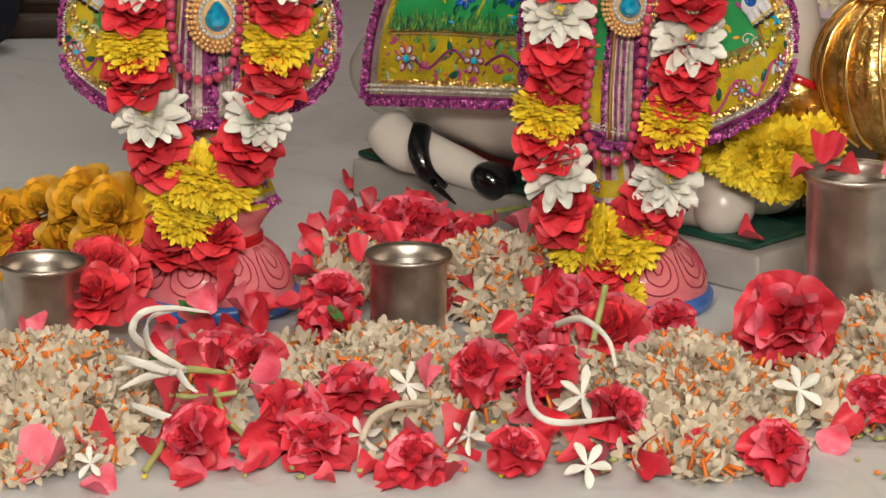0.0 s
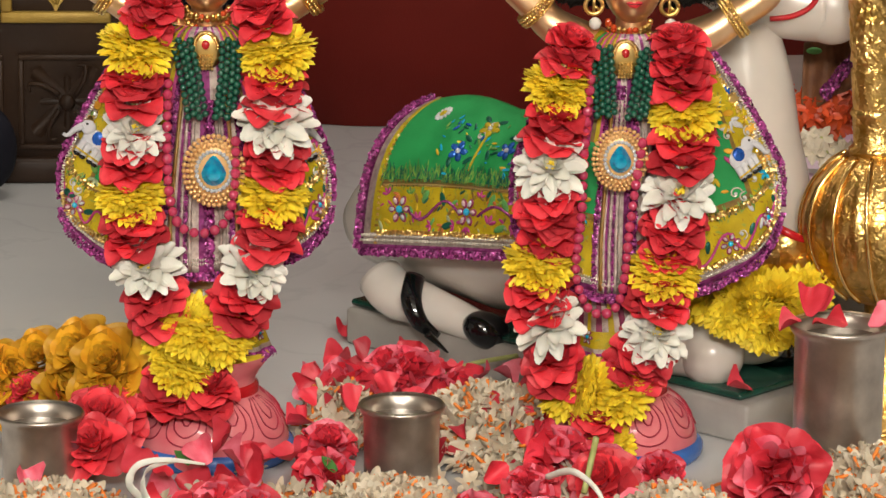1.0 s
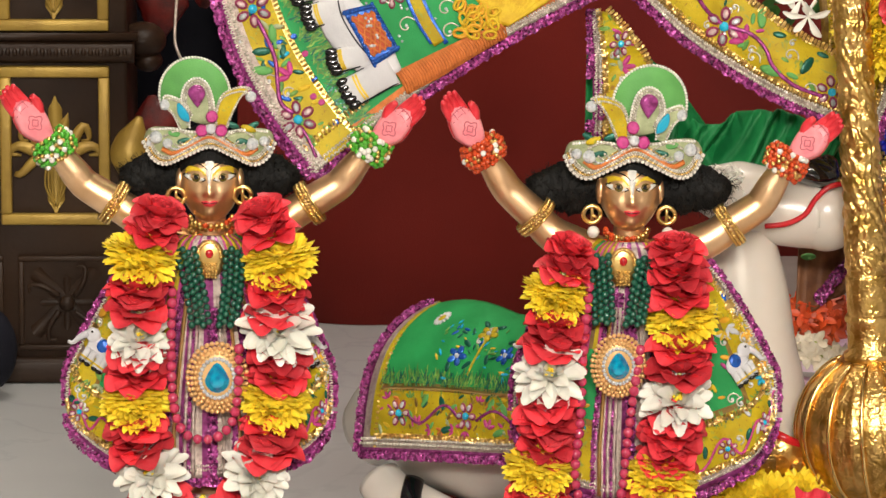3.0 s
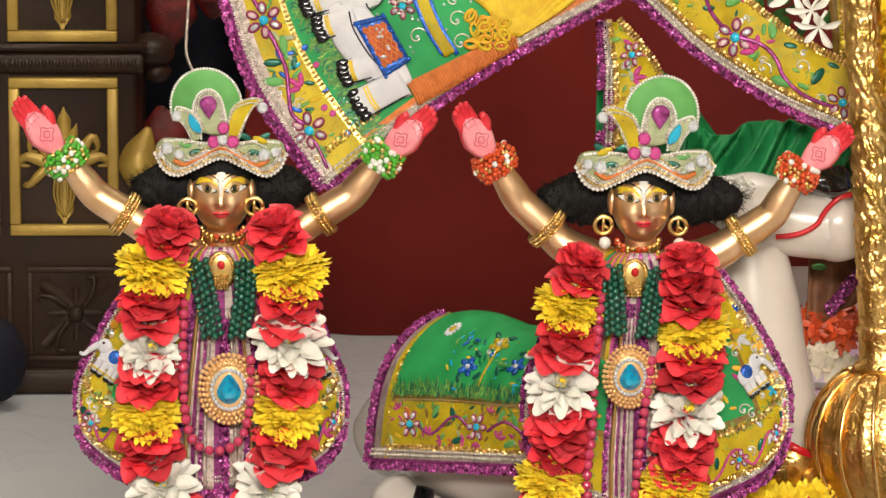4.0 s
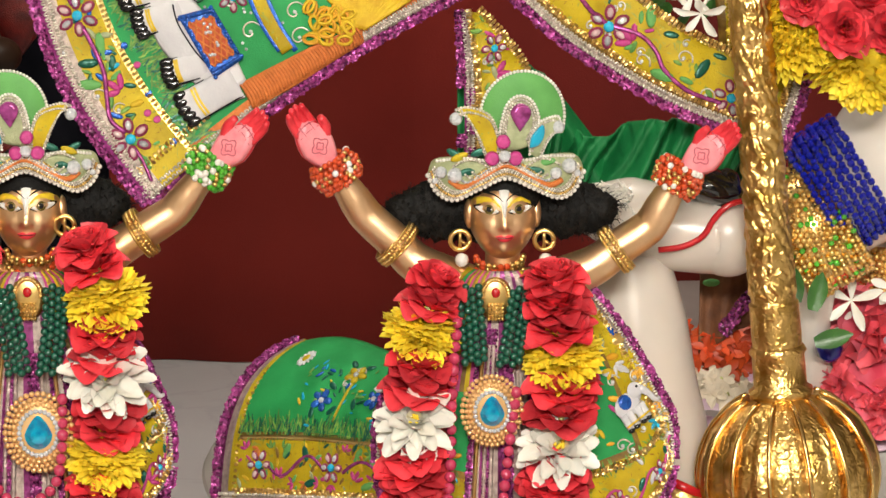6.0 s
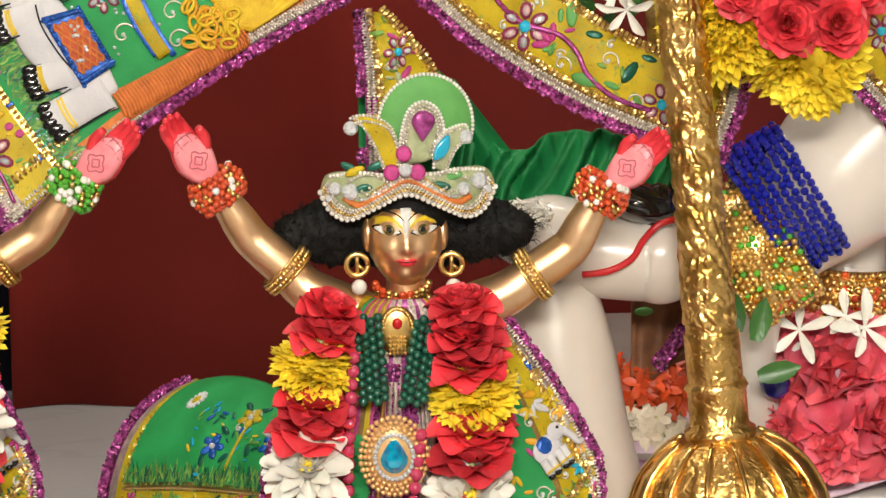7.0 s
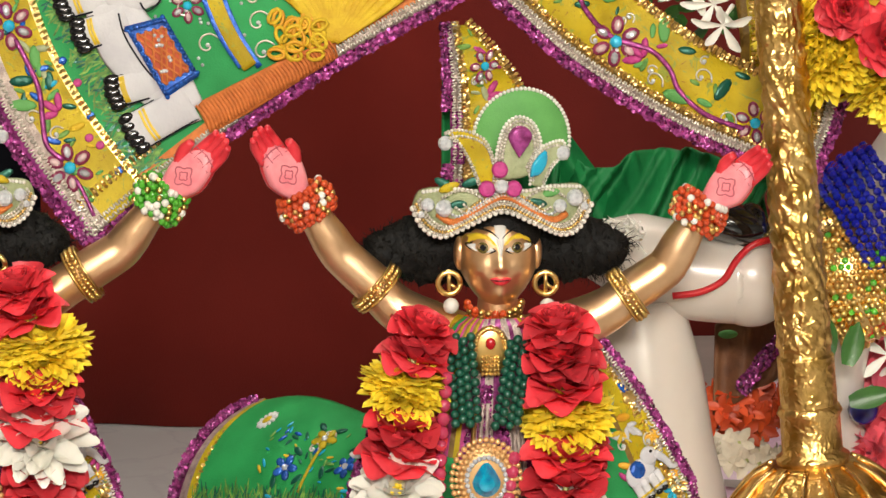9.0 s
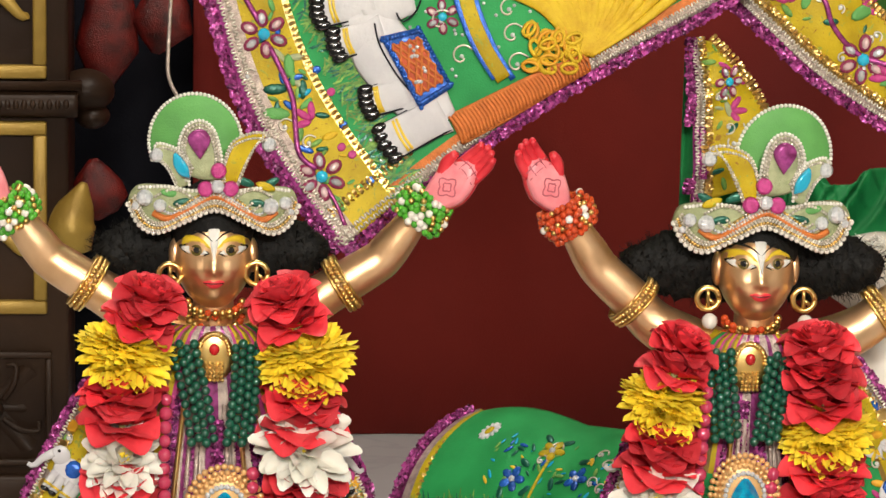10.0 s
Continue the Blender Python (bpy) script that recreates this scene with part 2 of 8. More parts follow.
FRONT = Vector((0.03, -0.98, 0.2))

# ---- mesh tools: a shape is (points, faces, slot of each face) ----


def arr(p):
    return np.array(p, float)


def blob(rx, ry, rz, nu=12, nv=8, slot=0):
    V = [(0, 0, rz)]
    for j in range(1, nv):
        a = math.pi * j / nv
        for i in range(nu):
            b = 2 * math.pi * i / nu
            V.append((rx * math.sin(a) * math.cos(b), ry * math.sin(a) * math.sin(b), rz * math.cos(a)))
    V.append((0, 0, -rz))
    F = [(0, 1 + i, 1 + (i + 1) % nu) for i in range(nu)]
    for j in range(nv - 2):
        for i in range(nu):
            a, b = 1 + j * nu + i, 1 + j * nu + (i + 1) % nu
            F.append((a, a + nu, b + nu, b))
    e = len(V) - 1
    F += [(e, 1 + (nv - 2) * nu + (i + 1) % nu, 1 + (nv - 2) * nu + i) for i in range(nu)]
    return arr(V), F, [slot] * len(F)


def bead(r, slot=0):
    return blob(r, r, r, 8, 6, slot)


def lathe(profile, n=40, slot=0, slots=None):
    """Turned about z from (radius, height) pairs."""
    V = [(r * math.cos(2 * math.pi * i / n), r * math.sin(2 * math.pi * i / n), z) for r, z in profile for i in range(n)]
    F, S = [], []
    for j in range(len(profile) - 1):
        for i in range(n):
            a, b = j * n + i, j * n + (i + 1) % n
            F.append((a, b, b + n, a + n))
            S.append(slots[j] if slots else slot)
    return arr(V), F, S


def smooth_path(pts, step):
    """Points at even steps along a soft curve through pts."""
    P = [Vector(p) for p in pts]
    if len(P) > 2:
        Q = []
        for i in range(len(P) - 1):
            a, b, c, d = P[max(i - 1, 0)], P[i], P[i + 1], P[min(i + 2, len(P) - 1)]
            for k in range(10):
                t = k / 10
                Q.append(0.5 * (2 * b + (c - a) * t + (2 * a - 5 * b + 4 * c - d) * t * t + (3 * b - a - 3 * c + d) * t ** 3))
        P = Q + [P[-1]]
    L = [0.0]
    for a, b in zip(P, P[1:]):
        L.append(L[-1] + (b - a).length)
    n = max(2, round(L[-1] / step) + 1)
    out, j = [], 0
    for k in range(n):
        s = L[-1] * k / (n - 1)
        while j < len(P) - 2 and L[j + 1] < s:
            j += 1
        w = (s - L[j]) / max(L[j + 1] - L[j], 1e-9)
        out.append(P[j].lerp(P[j + 1], min(max(w, 0), 1)))
    return out


def tube(pts, radius, n=8, slot=0, step=0.004, flat=1.0, caps=True):
    """A round or flattened rod along a soft curve; radius is a number or one per given point."""
    P = smooth_path(pts, step)
    rs = radius if isinstance(radius, (list, tuple)) else [radius] * len(pts)
    V, F = [], []
    up = Vector((0, 1, 0))
    for k, p in enumerate(P):
        t = (P[min(k + 1, len(P) - 1)] - P[max(k - 1, 0)]).normalized()
        a = t.cross(up)
        if a.length < 1e-3:
            a = t.cross(Vector((1, 0, 0)))
        a.normalize()
        b = t.cross(a)
        w = k / (len(P) - 1) * (len(rs) - 1)
        i = min(int(w), len(rs) - 2) if len(rs) > 1 else 0
        r = rs[i] + (rs[min(i + 1, len(rs) - 1)] - rs[i]) * (w - i)
        for q in range(n):
            g = 2 * math.pi * q / n
            V.append(p + a * r * math.cos(g) + b * r * flat * math.sin(g))
    for k in range(len(P) - 1):
        for q in range(n):
            x, y = k * n + q, k * n + (q + 1) % n
            F.append((x, y, y + n, x + n))
    if caps:
        F.append(tuple(range(n - 1, -1, -1)))
        F.append(tuple(range(len(V) - n, len(V))))
    return arr(V), F, [slot] * len(F)


def petal(length, width, cup=0.3, curl=0.2, nx=4, ny=3, slot=0, tip=0.6, ruffle=0.0, ph=0.0):
    """A petal from the origin along x; cup lifts its sides, curl bends its end."""
    V, F = [], []
    for i in range(nx + 1):
        u = i / nx
        if tip <= 0.8:
            u = math.sin(u * math.pi / 2)
            w = width * (0.2 + 0.8 * min(1, u / 0.6) ** 0.8) * (1 if u < 0.55 else max(0.6, max(0.0, 1 - ((u - 0.55) / 0.45) ** 3) ** 0.45))
        else:
            w = width * (math.sin(math.pi * (0.12 + 0.88 * u * tip)) ** 0.7 + 0.05)
        for j in range(ny + 1):
            v = 2 * j / ny - 1
            q = v * min(1, w / width)
            z = cup * width * q * q * (0.4 + 0.6 * u) + curl * length * u * u + ruffle * width * u * math.sin(4 * q + ph)
            V.append((length * u * (1 - 0.09 * v * v * u * u), w * v * 0.5, z))
    for i in range(nx):
        for j in range(ny):
            a = i * (ny + 1) + j
            F.append((a, a + ny + 1, a + ny + 2, a + 1))
    return arr(V), F, [slot] * len(F)


class Soup:
    """Gathers shapes into one mesh."""

    def __init__(self):
        self.V, self.F, self.S, self.n = [], [], [], 0

    def add(self, shape, m=None, slot=None):
        V, F, S = shape
        if m is not None:
            m = np.array(m)
            V = V @ m[:3, :3].T + m[:3, 3]
        self.V.append(V)
        n = self.n
        self.F += [tuple(i + n for i in f) for f in F]
        self.S += S if slot is None else [slot] * len(S)
        self.n += len(V)
        return self

    def shape(self):
        return np.concatenate(self.V), self.F, self.S

    def mesh(self, name, mats, smooth=True):
        me = bpy.data.meshes.new(name)
        me.from_pydata(np.concatenate(self.V).tolist(), [], self.F)
        for m in mats:
            me.materials.append(m)
        me.polygons.foreach_set("material_index", self.S)
        me.polygons.foreach_set("use_smooth", [smooth] * len(self.F))
        me.update()
        return me


def T(x, y=None, z=None):
    return Matrix.Translation(x if y is None else (x, y, z))


def part(name, soup, mats, parent=None, label="", smooth=True):
    """One mesh under a thing, in the thing's own frame."""
    if isinstance(soup, tuple):
        soup = Soup().add(soup)
    if not isinstance(mats, (list, tuple)):
        mats = [mats]
    ob = new(name, soup.mesh(name, mats, smooth))
    if parent is not None:
        ob.parent = parent
    if label:
        ob["label"] = label
    return ob


def empty(name, at, label, category, group="", kind=""):
    ob = new(name)
    ob.empty_display_size = 0.01
    ob.location = at
    return tagged(ob, label, category, group, kind)


def shared(name, mesh, parent, m, label=""):
    ob = new(name, mesh)
    ob.parent = parent
    ob.matrix_local = m
    if label:
        ob["label"] = label
    return ob


def box(x0, x1, y0, y1, z0, z1, slot=0):
    V = [(x, y, z) for x in (x0, x1) for y in (y0, y1) for z in (z0, z1)]
    F = [(0, 1, 3, 2), (4, 6, 7, 5), (0, 4, 5, 1), (2, 3, 7, 6), (0, 2, 6, 4), (1, 5, 7, 3)]
    return arr(V), F, [slot] * 6


def bevel(ob, w=0.003, n=2):
    b = ob.modifiers.new("edge", "BEVEL")
    b.width, b.segments, b.limit_method = w, n, "ANGLE"
    return ob


def sheet(fn, nu, nv, thick=0.0012):
    """A cloth of some thickness from fn(u, v) over the unit square."""
    V = [Vector(fn(i / nu, j / nv)) for j in range(nv + 1) for i in range(nu + 1)]
    w = nu + 1
    G = []
    for j in range(nv + 1):
        for i in range(nu + 1):
            a = V[j * w + min(i + 1, nu)] - V[j * w + max(i - 1, 0)]
            b = V[min(j + 1, nv) * w + i] - V[max(j - 1, 0) * w + i]
            n = a.cross(b)
            n = -n if n.dot(FRONT) > 0 else n
            G.append(V[j * w + i] + n.normalized() * thick if n.length > 1e-12 else V[j * w + i] + Vector((0, thick, 0)))
    F = []
    k = len(V)
    for j in range(nv):
        for i in range(nu):
            a = j * w + i
            F.append((a, a + 1, a + w + 1, a + w))
            F.append((k + a, k + a + w, k + a + w + 1, k + a + 1))
    rim = [i for i in range(w)] + [j * w + nu for j in range(1, nv + 1)] + [nv * w + i for i in range(nu - 1, -1, -1)] + [j * w for j in range(nv - 1, 0, -1)]
    for a, b in zip(rim, rim[1:] + rim[:1]):
        F.append((a, k + a, k + b, b))
    return arr([tuple(v) for v in V + G]), F, [0] * len(F)


def frame_of(p, out, up=(0, 0, 1)):
    """A pose at p whose z points along out and whose y leans to up."""
    z = Vector(out).normalized()
    x = Vector(up).cross(z)
    x = x.normalized() if x.length > 1e-4 else Vector((1, 0, 0))
    y = z.cross(x)
    return T(p) @ Matrix((x, y, z)).transposed().to_4x4()


rnd = random.Random(7)


def trim(pts, width=0.007, step=0.002, slot=0, side=(0, 0, -1), out=FRONT):
    """A ruffled sequin edging along a curve: small tilted discs in rows, with a beaded braid inside it."""
    s = Soup()
    P = smooth_path(pts, step)
    disc = (arr([(math.cos(a) * 0.00155, math.sin(a) * 0.00155, 0) for a in [k * math.pi / 3 for k in range(6)]] + [(0, 0, 0.0006)]),
            [(k, (k + 1) % 6, 6) for k in range(6)], [slot] * 6)
    for k, p in enumerate(P):
        t = (P[min(k + 1, len(P) - 1)] - P[max(k - 1, 0)]).normalized()
        sd = t.cross(Vector(out)).normalized()
        if sd.dot(Vector(side)) < 0:
            sd = -sd
        sc = 0.93 + 0.07 * math.sin(k * 1.1)
        for r in range(5):
            o = width * sc * (r + 0.2 + 0.6 * rnd.random()) / 5
            m = frame_of(p + sd * o + Vector(out) * (0.001 + 0.0012 * rnd.random()), Vector(out) + 0.9 * Vector((rnd.uniform(-1, 1), rnd.uniform(-1, 1), rnd.uniform(-1, 1))))
            s.add(disc, m)
    return s


def bead_band(name, parent, pts, width, mat, lift=0.0014, step=0.0021, lean=0.35):
    """A flat braid of short bugle beads laid across a curve."""
    s = Soup()
    P = smooth_path(pts, step)
    for k, p in enumerate(P):
        t = (P[min(k + 1, len(P) - 1)] - P[max(k - 1, 0)]).normalized()
        side = t.cross(FRONT).normalized()
        for sg in (-1, 1):
            x = (side * sg + t * lean * (1 if k % 2 else -1) * sg).normalized()
            m = tri_frame(p + side * sg * width * 0.27 + FRONT * (lift + rnd.uniform(0, 0.0004)), p + side * sg * width * 0.27 + FRONT * lift + x, FRONT)
            s.add(blob(width * 0.25, 0.00085, 0.0008, 6, 4), m)
    return part(name, s, mat, parent)


# ---- the setting ----
altar = part("ground", box(-2.2, 2.2, -0.95, 2.6, -0.06, 0.0), M_FLOOR)
bevel(altar, 0.008, 3)
tagged(altar, "polished white marble altar floor with grey veins", "floor", kind="structure")
stepf = part("platform", box(-2.2, 2.2, -0.9, 2.6, -0.75, -0.0605), M_STONE)
tagged(stepf, "white marble front of the raised altar", "platform", kind="structure")
hall = part("floor", box(-3.2, 3.2, -5.5, 2.6, -0.85, -0.7505), M_TILE)
tagged(hall, "beige stone floor of the hall", "floor", kind="structure")
for nm, b in (("wall_south", (-3.2, 3.2, -5.6, -5.5, -0.85, 2.1)), ("wall_west", (-3.3, -3.2, -5.6, 2.7, -0.85, 2.1)),
              ("wall_east", (3.2, 3.3, -5.6, 2.7, -0.85, 2.1)), ("wall_north", (-3.2, 3.2, 2.6, 2.7, -0.85, 2.1))):
    tagged(part(nm, box(*b), M_PLASTER), "plain cream plastered wall", "wall", kind="structure")
tagged(part("ceiling", box(-3.3, 3.3, -5.6, 2.7, 2.1, 2.2), M_PLASTER), "plain cream plastered ceiling", "ceiling", kind="structure")
# panels out of view; the one at y -4.9 houses the added rear lamp
for x, y, w, d in ((-0.9, -2.2, 0.3, 0.13), (1.0, -2.1, 0.3, 0.13), (0.0, -4.1, 0.6, 0.25), (0.0, -4.9, 0.6, 0.13), (0.0, 0.55, 0.45, 0.1)):
    th = empty("ceiling_light", (x, y, 2.0), "white ceiling light panel out of view", "light", "ceiling lights")
    bevel(part("frame", box(-w, w, -d, d, -0.02, 0.1), M_WHITEPAINT, th), 0.004)
    part("diffuser", box(-w + 0.02, w - 0.02, -d + 0.02, d - 0.02, -0.026, -0.0201), M_GLOW, th)


def fold(u, v):
    x = -0.175 + 1.8 * u
    return (x, 1.33 + 0.012 * math.sin(31 * u + 2 * math.sin(7 * u)) + 0.006 * math.sin(73 * u + v), 0.001 + 1.15 * v)


tagged(part("curtain", sheet(fold, 110, 8, 0.003), M_CURTAIN), "dark maroon velvet curtain hanging behind the altar", "curtain", kind="structure")


# backdrop cloth; its near-black colour holds the shade of the gap behind the altar
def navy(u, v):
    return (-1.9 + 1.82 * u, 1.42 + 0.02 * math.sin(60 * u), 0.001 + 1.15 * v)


tagged(part("backdrop", sheet(navy, 120, 4, 0.003), M_NAVY), "navy cloth behind the altar, shade put into its near-black colour", "curtain", kind="structure")



# ---- carved wooden pillar ----


def lily(s, cx, cz, k, y):
    """A gilded lily in relief: a bud between curling leaves, on a ribbed drop."""
    up = T(cx, y, cz) @ Matrix.Rotation(radians(90), 4, "X")
    for a, L, W in ((90, 0.062, 0.02), (72, 0.046, 0.012), (108, 0.046, 0.012), (-90, 0.066, 0.03)):
        s.add(petal(L * k, W * k, -0.55, 0.04, 10, 6, 0, 0.97), up @ Matrix.Rotation(radians(a), 4, "Z"))
    for sx in (-1, 1):
        for w, dy, r in ((0.034, 0.03, 0.0065), (0.044, 0.008, 0.0075), (0.04, -0.022, 0.006)):
            s.add(tube([(cx, y - 0.001, cz - 0.012), (cx + sx * 0.45 * w, y - 0.005, cz + 0.25 * dy), (cx + sx * 0.9 * w, y - 0.006, cz + dy), (cx + sx * w * 1.08, y - 0.004, cz + dy * 0.72 - 0.006), (cx + sx * w * 0.82, y - 0.003, cz + dy * 0.7 - 0.008)],
                       [0.002 * k, r * k, r * 0.9 * k, 0.004 * k, 0.0014 * k], 10, 0, 0.004, 0.6))
        for j in range(3):
            s.add(tube([(cx + sx * 0.003 * (j + 1), y - 0.007, cz - 0.012), (cx + sx * 0.0036 * (j + 1), y - 0.006, cz - 0.035), (cx + sx * 0.001, y - 0.003, cz - 0.058)], 0.0011, 6))
    s.add(blob(0.013 * k, 0.008 * k, 0.011 * k, 14, 10), T(cx, y - 0.002, cz - 0.006))


PX0, PX1, PY = -0.56, -0.288, 1.03
pil = empty("carved_pillar", (0, 0, 0), "dark stained carved wooden pillar with gilded square panels", "pillar")
bevel(part("shaft", box(PX0, PX1, PY, PY + 0.25, 0.0, 1.2), M_WOOD, pil), 0.004)
bevel(part("plinth", box(PX0 - 0.02, PX1 + 0.012, PY - 0.012, PY + 0.26, 0.0, 0.028), M_WOOD, pil), 0.006)
for z in (0.175, 0.385, 0.595, 0.805):
    for w0 in (-0.424, -0.552):
        w1, h, b = w0 + 0.117, 0.172, 0.012
        fr = Soup()
        for q in (box(w0, w1, PY - 0.012, PY - 0.0005, z, z + b), box(w0, w1, PY - 0.012, PY - 0.0005, z + h - b, z + h),
                  box(w0, w0 + b, PY - 0.0118, PY - 0.0005, z + b, z + h - b), box(w1 - b, w1, PY - 0.0118, PY - 0.0005, z + b, z + h - b)):
            fr.add(q)
        p = bevel(part("panel_frame", fr, M_GILT, pil, "gold painted square frame"), 0.002)
        s = Soup()
        lily(s, (w0 + w1) / 2, z + 0.078, 1.0, PY - 0.004)
        part("lily", s, M_GILT, p, "gilded carved lily")
for z in (0.366, 0.576, 0.786):
    s = Soup()
    s.add(tube([(PX0 - 0.005, PY - 0.003, z - 0.004), (PX1 + 0.008, PY - 0.003, z - 0.004)], 0.012, 16))
    s.add(box(PX0 - 0.008, PX1 + 0.012, PY - 0.012, PY, z + 0.009, z + 0.017))
    for k in range(38):
        s.add(blob(0.0028, 0.003, 0.0045, 8, 6), T(PX0 + 0.0073 * k, PY - 0.0148, z - 0.003))
    part("moulding", s, M_WOOD, pil)
    part("bracket", Soup().add(blob(0.026, 0.03, 0.02, 18, 12)).add(blob(0.016, 0.026, 0.012, 14, 8), T(0.006, -0.002, -0.022)), M_WOOD, pil).location = (PX1 + 0.014, PY + 0.06, z)
for cx in (PX0 + 0.085, PX0 + 0.205):
    cz = 0.088
    bevel(part("relief_border", Soup().add(box(cx - 0.052, cx + 0.052, PY - 0.006, PY - 0.0003, cz - 0.052, cz - 0.046)).add(box(cx - 0.052, cx + 0.052, PY - 0.006, PY - 0.0003, cz + 0.046, cz + 0.052)).add(box(cx - 0.052, cx - 0.046, PY - 0.0058, PY - 0.0003, cz - 0.046, cz + 0.046)).add(box(cx + 0.046, cx + 0.052, PY - 0.0058, PY - 0.0003, cz - 0.046, cz + 0.046)), M_WOOD, pil), 0.0015)
    s = Soup()
    for a in range(4):
        m = T(cx, PY - 0.001, cz) @ Matrix.Rotation(radians(90), 4, "X") @ Matrix.Rotation(a * math.pi / 2 + math.pi / 4, 4, "Z")
        s.add(petal(0.05, 0.034, -0.35, 0.06, 8, 6, 0, 0.8, 0.08, a), m)
        s.add(petal(0.03, 0.014, -0.6, 0.08, 6, 4, 0, 0.9), m @ Matrix.Rotation(math.pi / 4, 4, "Z"))
        s.add(tube([m @ Vector((0.012, 0, 0.004)), m @ Vector((0.03, 0.004, 0.006)), m @ Vector((0.042, 0.014, 0.004)), m @ Vector((0.036, 0.02, 0.003))], [0.003, 0.003, 0.0025, 0.0015], 8, 0, 0.003))
    s.add(blob(0.009, 0.008, 0.009, 12, 8), T(cx, PY - 0.004, cz))
    part("rosette", s, M_WOOD, pil, "carved leafy rosette")


# ---- flowers: shapes made once ----


def ring(s, n, r0, L, W, tilt, z, slot=0, cup=0.35, curl=0.2, jit=0.2, ruf=0.0, tip=0.6, nx=4, ny=3, ph=0.0):
    for k in range(n):
        a = 2 * math.pi * (k + ph + jit * rnd.uniform(-1, 1)) / n
        q = petal(L * rnd.uniform(0.85, 1.12), W * rnd.uniform(0.85, 1.15), cup, curl * rnd.uniform(0.5, 1.5), nx, ny, slot, tip, ruf, rnd.uniform(0, 6))
        m = Matrix.Rotation(a, 4, "Z") @ T(r0, 0, z) @ Matrix.Rotation(-radians(tilt + 60 * jit * rnd.uniform(-1, 1)), 4, "Y")
        s.add(q, m @ Matrix.Rotation(radians(40 * jit * rnd.uniform(-1, 1)), 4, "X"))


def rose_shape(open_up=0.0):
    """A full rose, its axis along z: bowls of wide petals with lips curled back."""
    s = Soup()
    ring(s, 6, 0.005, 0.023, 0.031, 14, -0.009, 0, 0.35, -0.28, 0.14, 0.07, 0.62, 6, 6)
    ring(s, 6, 0.005, 0.0235, 0.03, 30, -0.007, 0, 0.4, -0.24, 0.14, 0.07, 0.62, 6, 6, 0.5)
    ring(s, 6, 0.005, 0.022, 0.028, 46, -0.004, 0, 0.5, -0.2, 0.14, 0.06, 0.62, 6, 6)
    ring(s, 5, 0.004, 0.02, 0.023, 60, -0.001, 0, 0.6, -0.12, 0.12, 0.05, 0.62, 5, 5, 0.5)
    ring(s, 5, 0.003, 0.0175, 0.016, 72, 0.001, 0, 0.8, -0.05, 0.1, 0.05, 0.6)
    ring(s, 4, 0.001, 0.0155, 0.011, 82, 0.002, 0, 0.9, 0.05, 0.1, 0.0, 0.6)
    return s


def mum_shape(R=0.0255):
    """A chrysanthemum: a cushion of many narrow, round-ended petals."""
    s = Soup()
    for n, k, t in ((30, 1.0, -20), (34, 1.02, -6), (34, 1.0, 6), (34, 0.97, 17), (32, 0.92, 28), (30, 0.86, 39), (26, 0.79, 50), (20, 0.7, 61), (14, 0.6, 72), (8, 0.5, 82)):
        ring(s, n, 0.002, R * k, 0.0074, t, 0.0, 0, 0.5, 0.16, 0.16, 0, 0.66, 4, 2)
    return s


def daisy_shape(R=0.03):
    """A white blossom of broad soft petals round a small yellow eye."""
    s = Soup()
    for n, k, t in ((12, 1.0, -8), (12, 0.98, 8), (10, 0.86, 26), (8, 0.68, 46), (5, 0.45, 66)):
        ring(s, n, 0.002, R * k * 0.95, 0.0122, t, 0.0, 0, 0.45, 0.04, 0.32, 0.05, 0.66, 5, 3)
    for k in range(10):
        s.add(blob(0.0014, 0.0014, 0.002, 6, 4, 1), T(rnd.uniform(-0.003, 0.003), rnd.uniform(-0.003, 0.003), 0.005))
    return s


def star_shape(R=0.011, tube_len=0.009, n=6):
    """A small pinwheel blossom with a coloured tube."""
    s = Soup()
    ring(s, n, 0.0008, R, R * 0.55, 14, 0.0, 0, 0.3, 0.05, 0.2, 0.12, 0.9, 3, 2)
    s.add(tube([(0, 0, 0.0012), (0, 0.0004, -tube_len)], [0.0016, 0.0013], 5, 1, tube_len / 2))
    return s


def tuberose_shape():
    """A white blossom of six long petals on a curved neck."""
    s = Soup()
    ring(s, 5, 0.001, 0.026, 0.0095, 16, 0.0, 0, 0.5, -0.15, 0.2, 0.05, 0.8, 6, 3)
    s.add(tube([(0, 0, 0), (0.002, 0.002, -0.012), (0.008, 0.003, -0.026)], [0.002, 0.0017, 0.0024], 7, 0))
    return s


ROSES = [rose_shape().mesh("rose", [M_ROSE]) for _ in range(3)]


def blown_rose_shape():
    """A loose, crumpled rose."""
    s = Soup()
    ring(s, 7, 0.003, 0.028, 0.034, 0, -0.008, 0, 0.2, -0.15, 0.4, 0.2, 0.62, 7, 8)
    ring(s, 7, 0.003, 0.027, 0.033, 18, -0.005, 0, 0.3, -0.12, 0.45, 0.24, 0.62, 7, 8)
    ring(s, 6, 0.003, 0.025, 0.03, 36, -0.001, 1, 0.4, -0.05, 0.5, 0.24, 0.62, 7, 8)
    ring(s, 6, 0.003, 0.021, 0.026, 55, 0.001, 0, 0.5, 0.0, 0.4, 0.26, 0.6, 6, 6)
    ring(s, 5, 0.002, 0.017, 0.019, 72, 0.002, 0, 0.7, 0.1, 0.3, 0.2, 0.6, 5, 5)
    return s


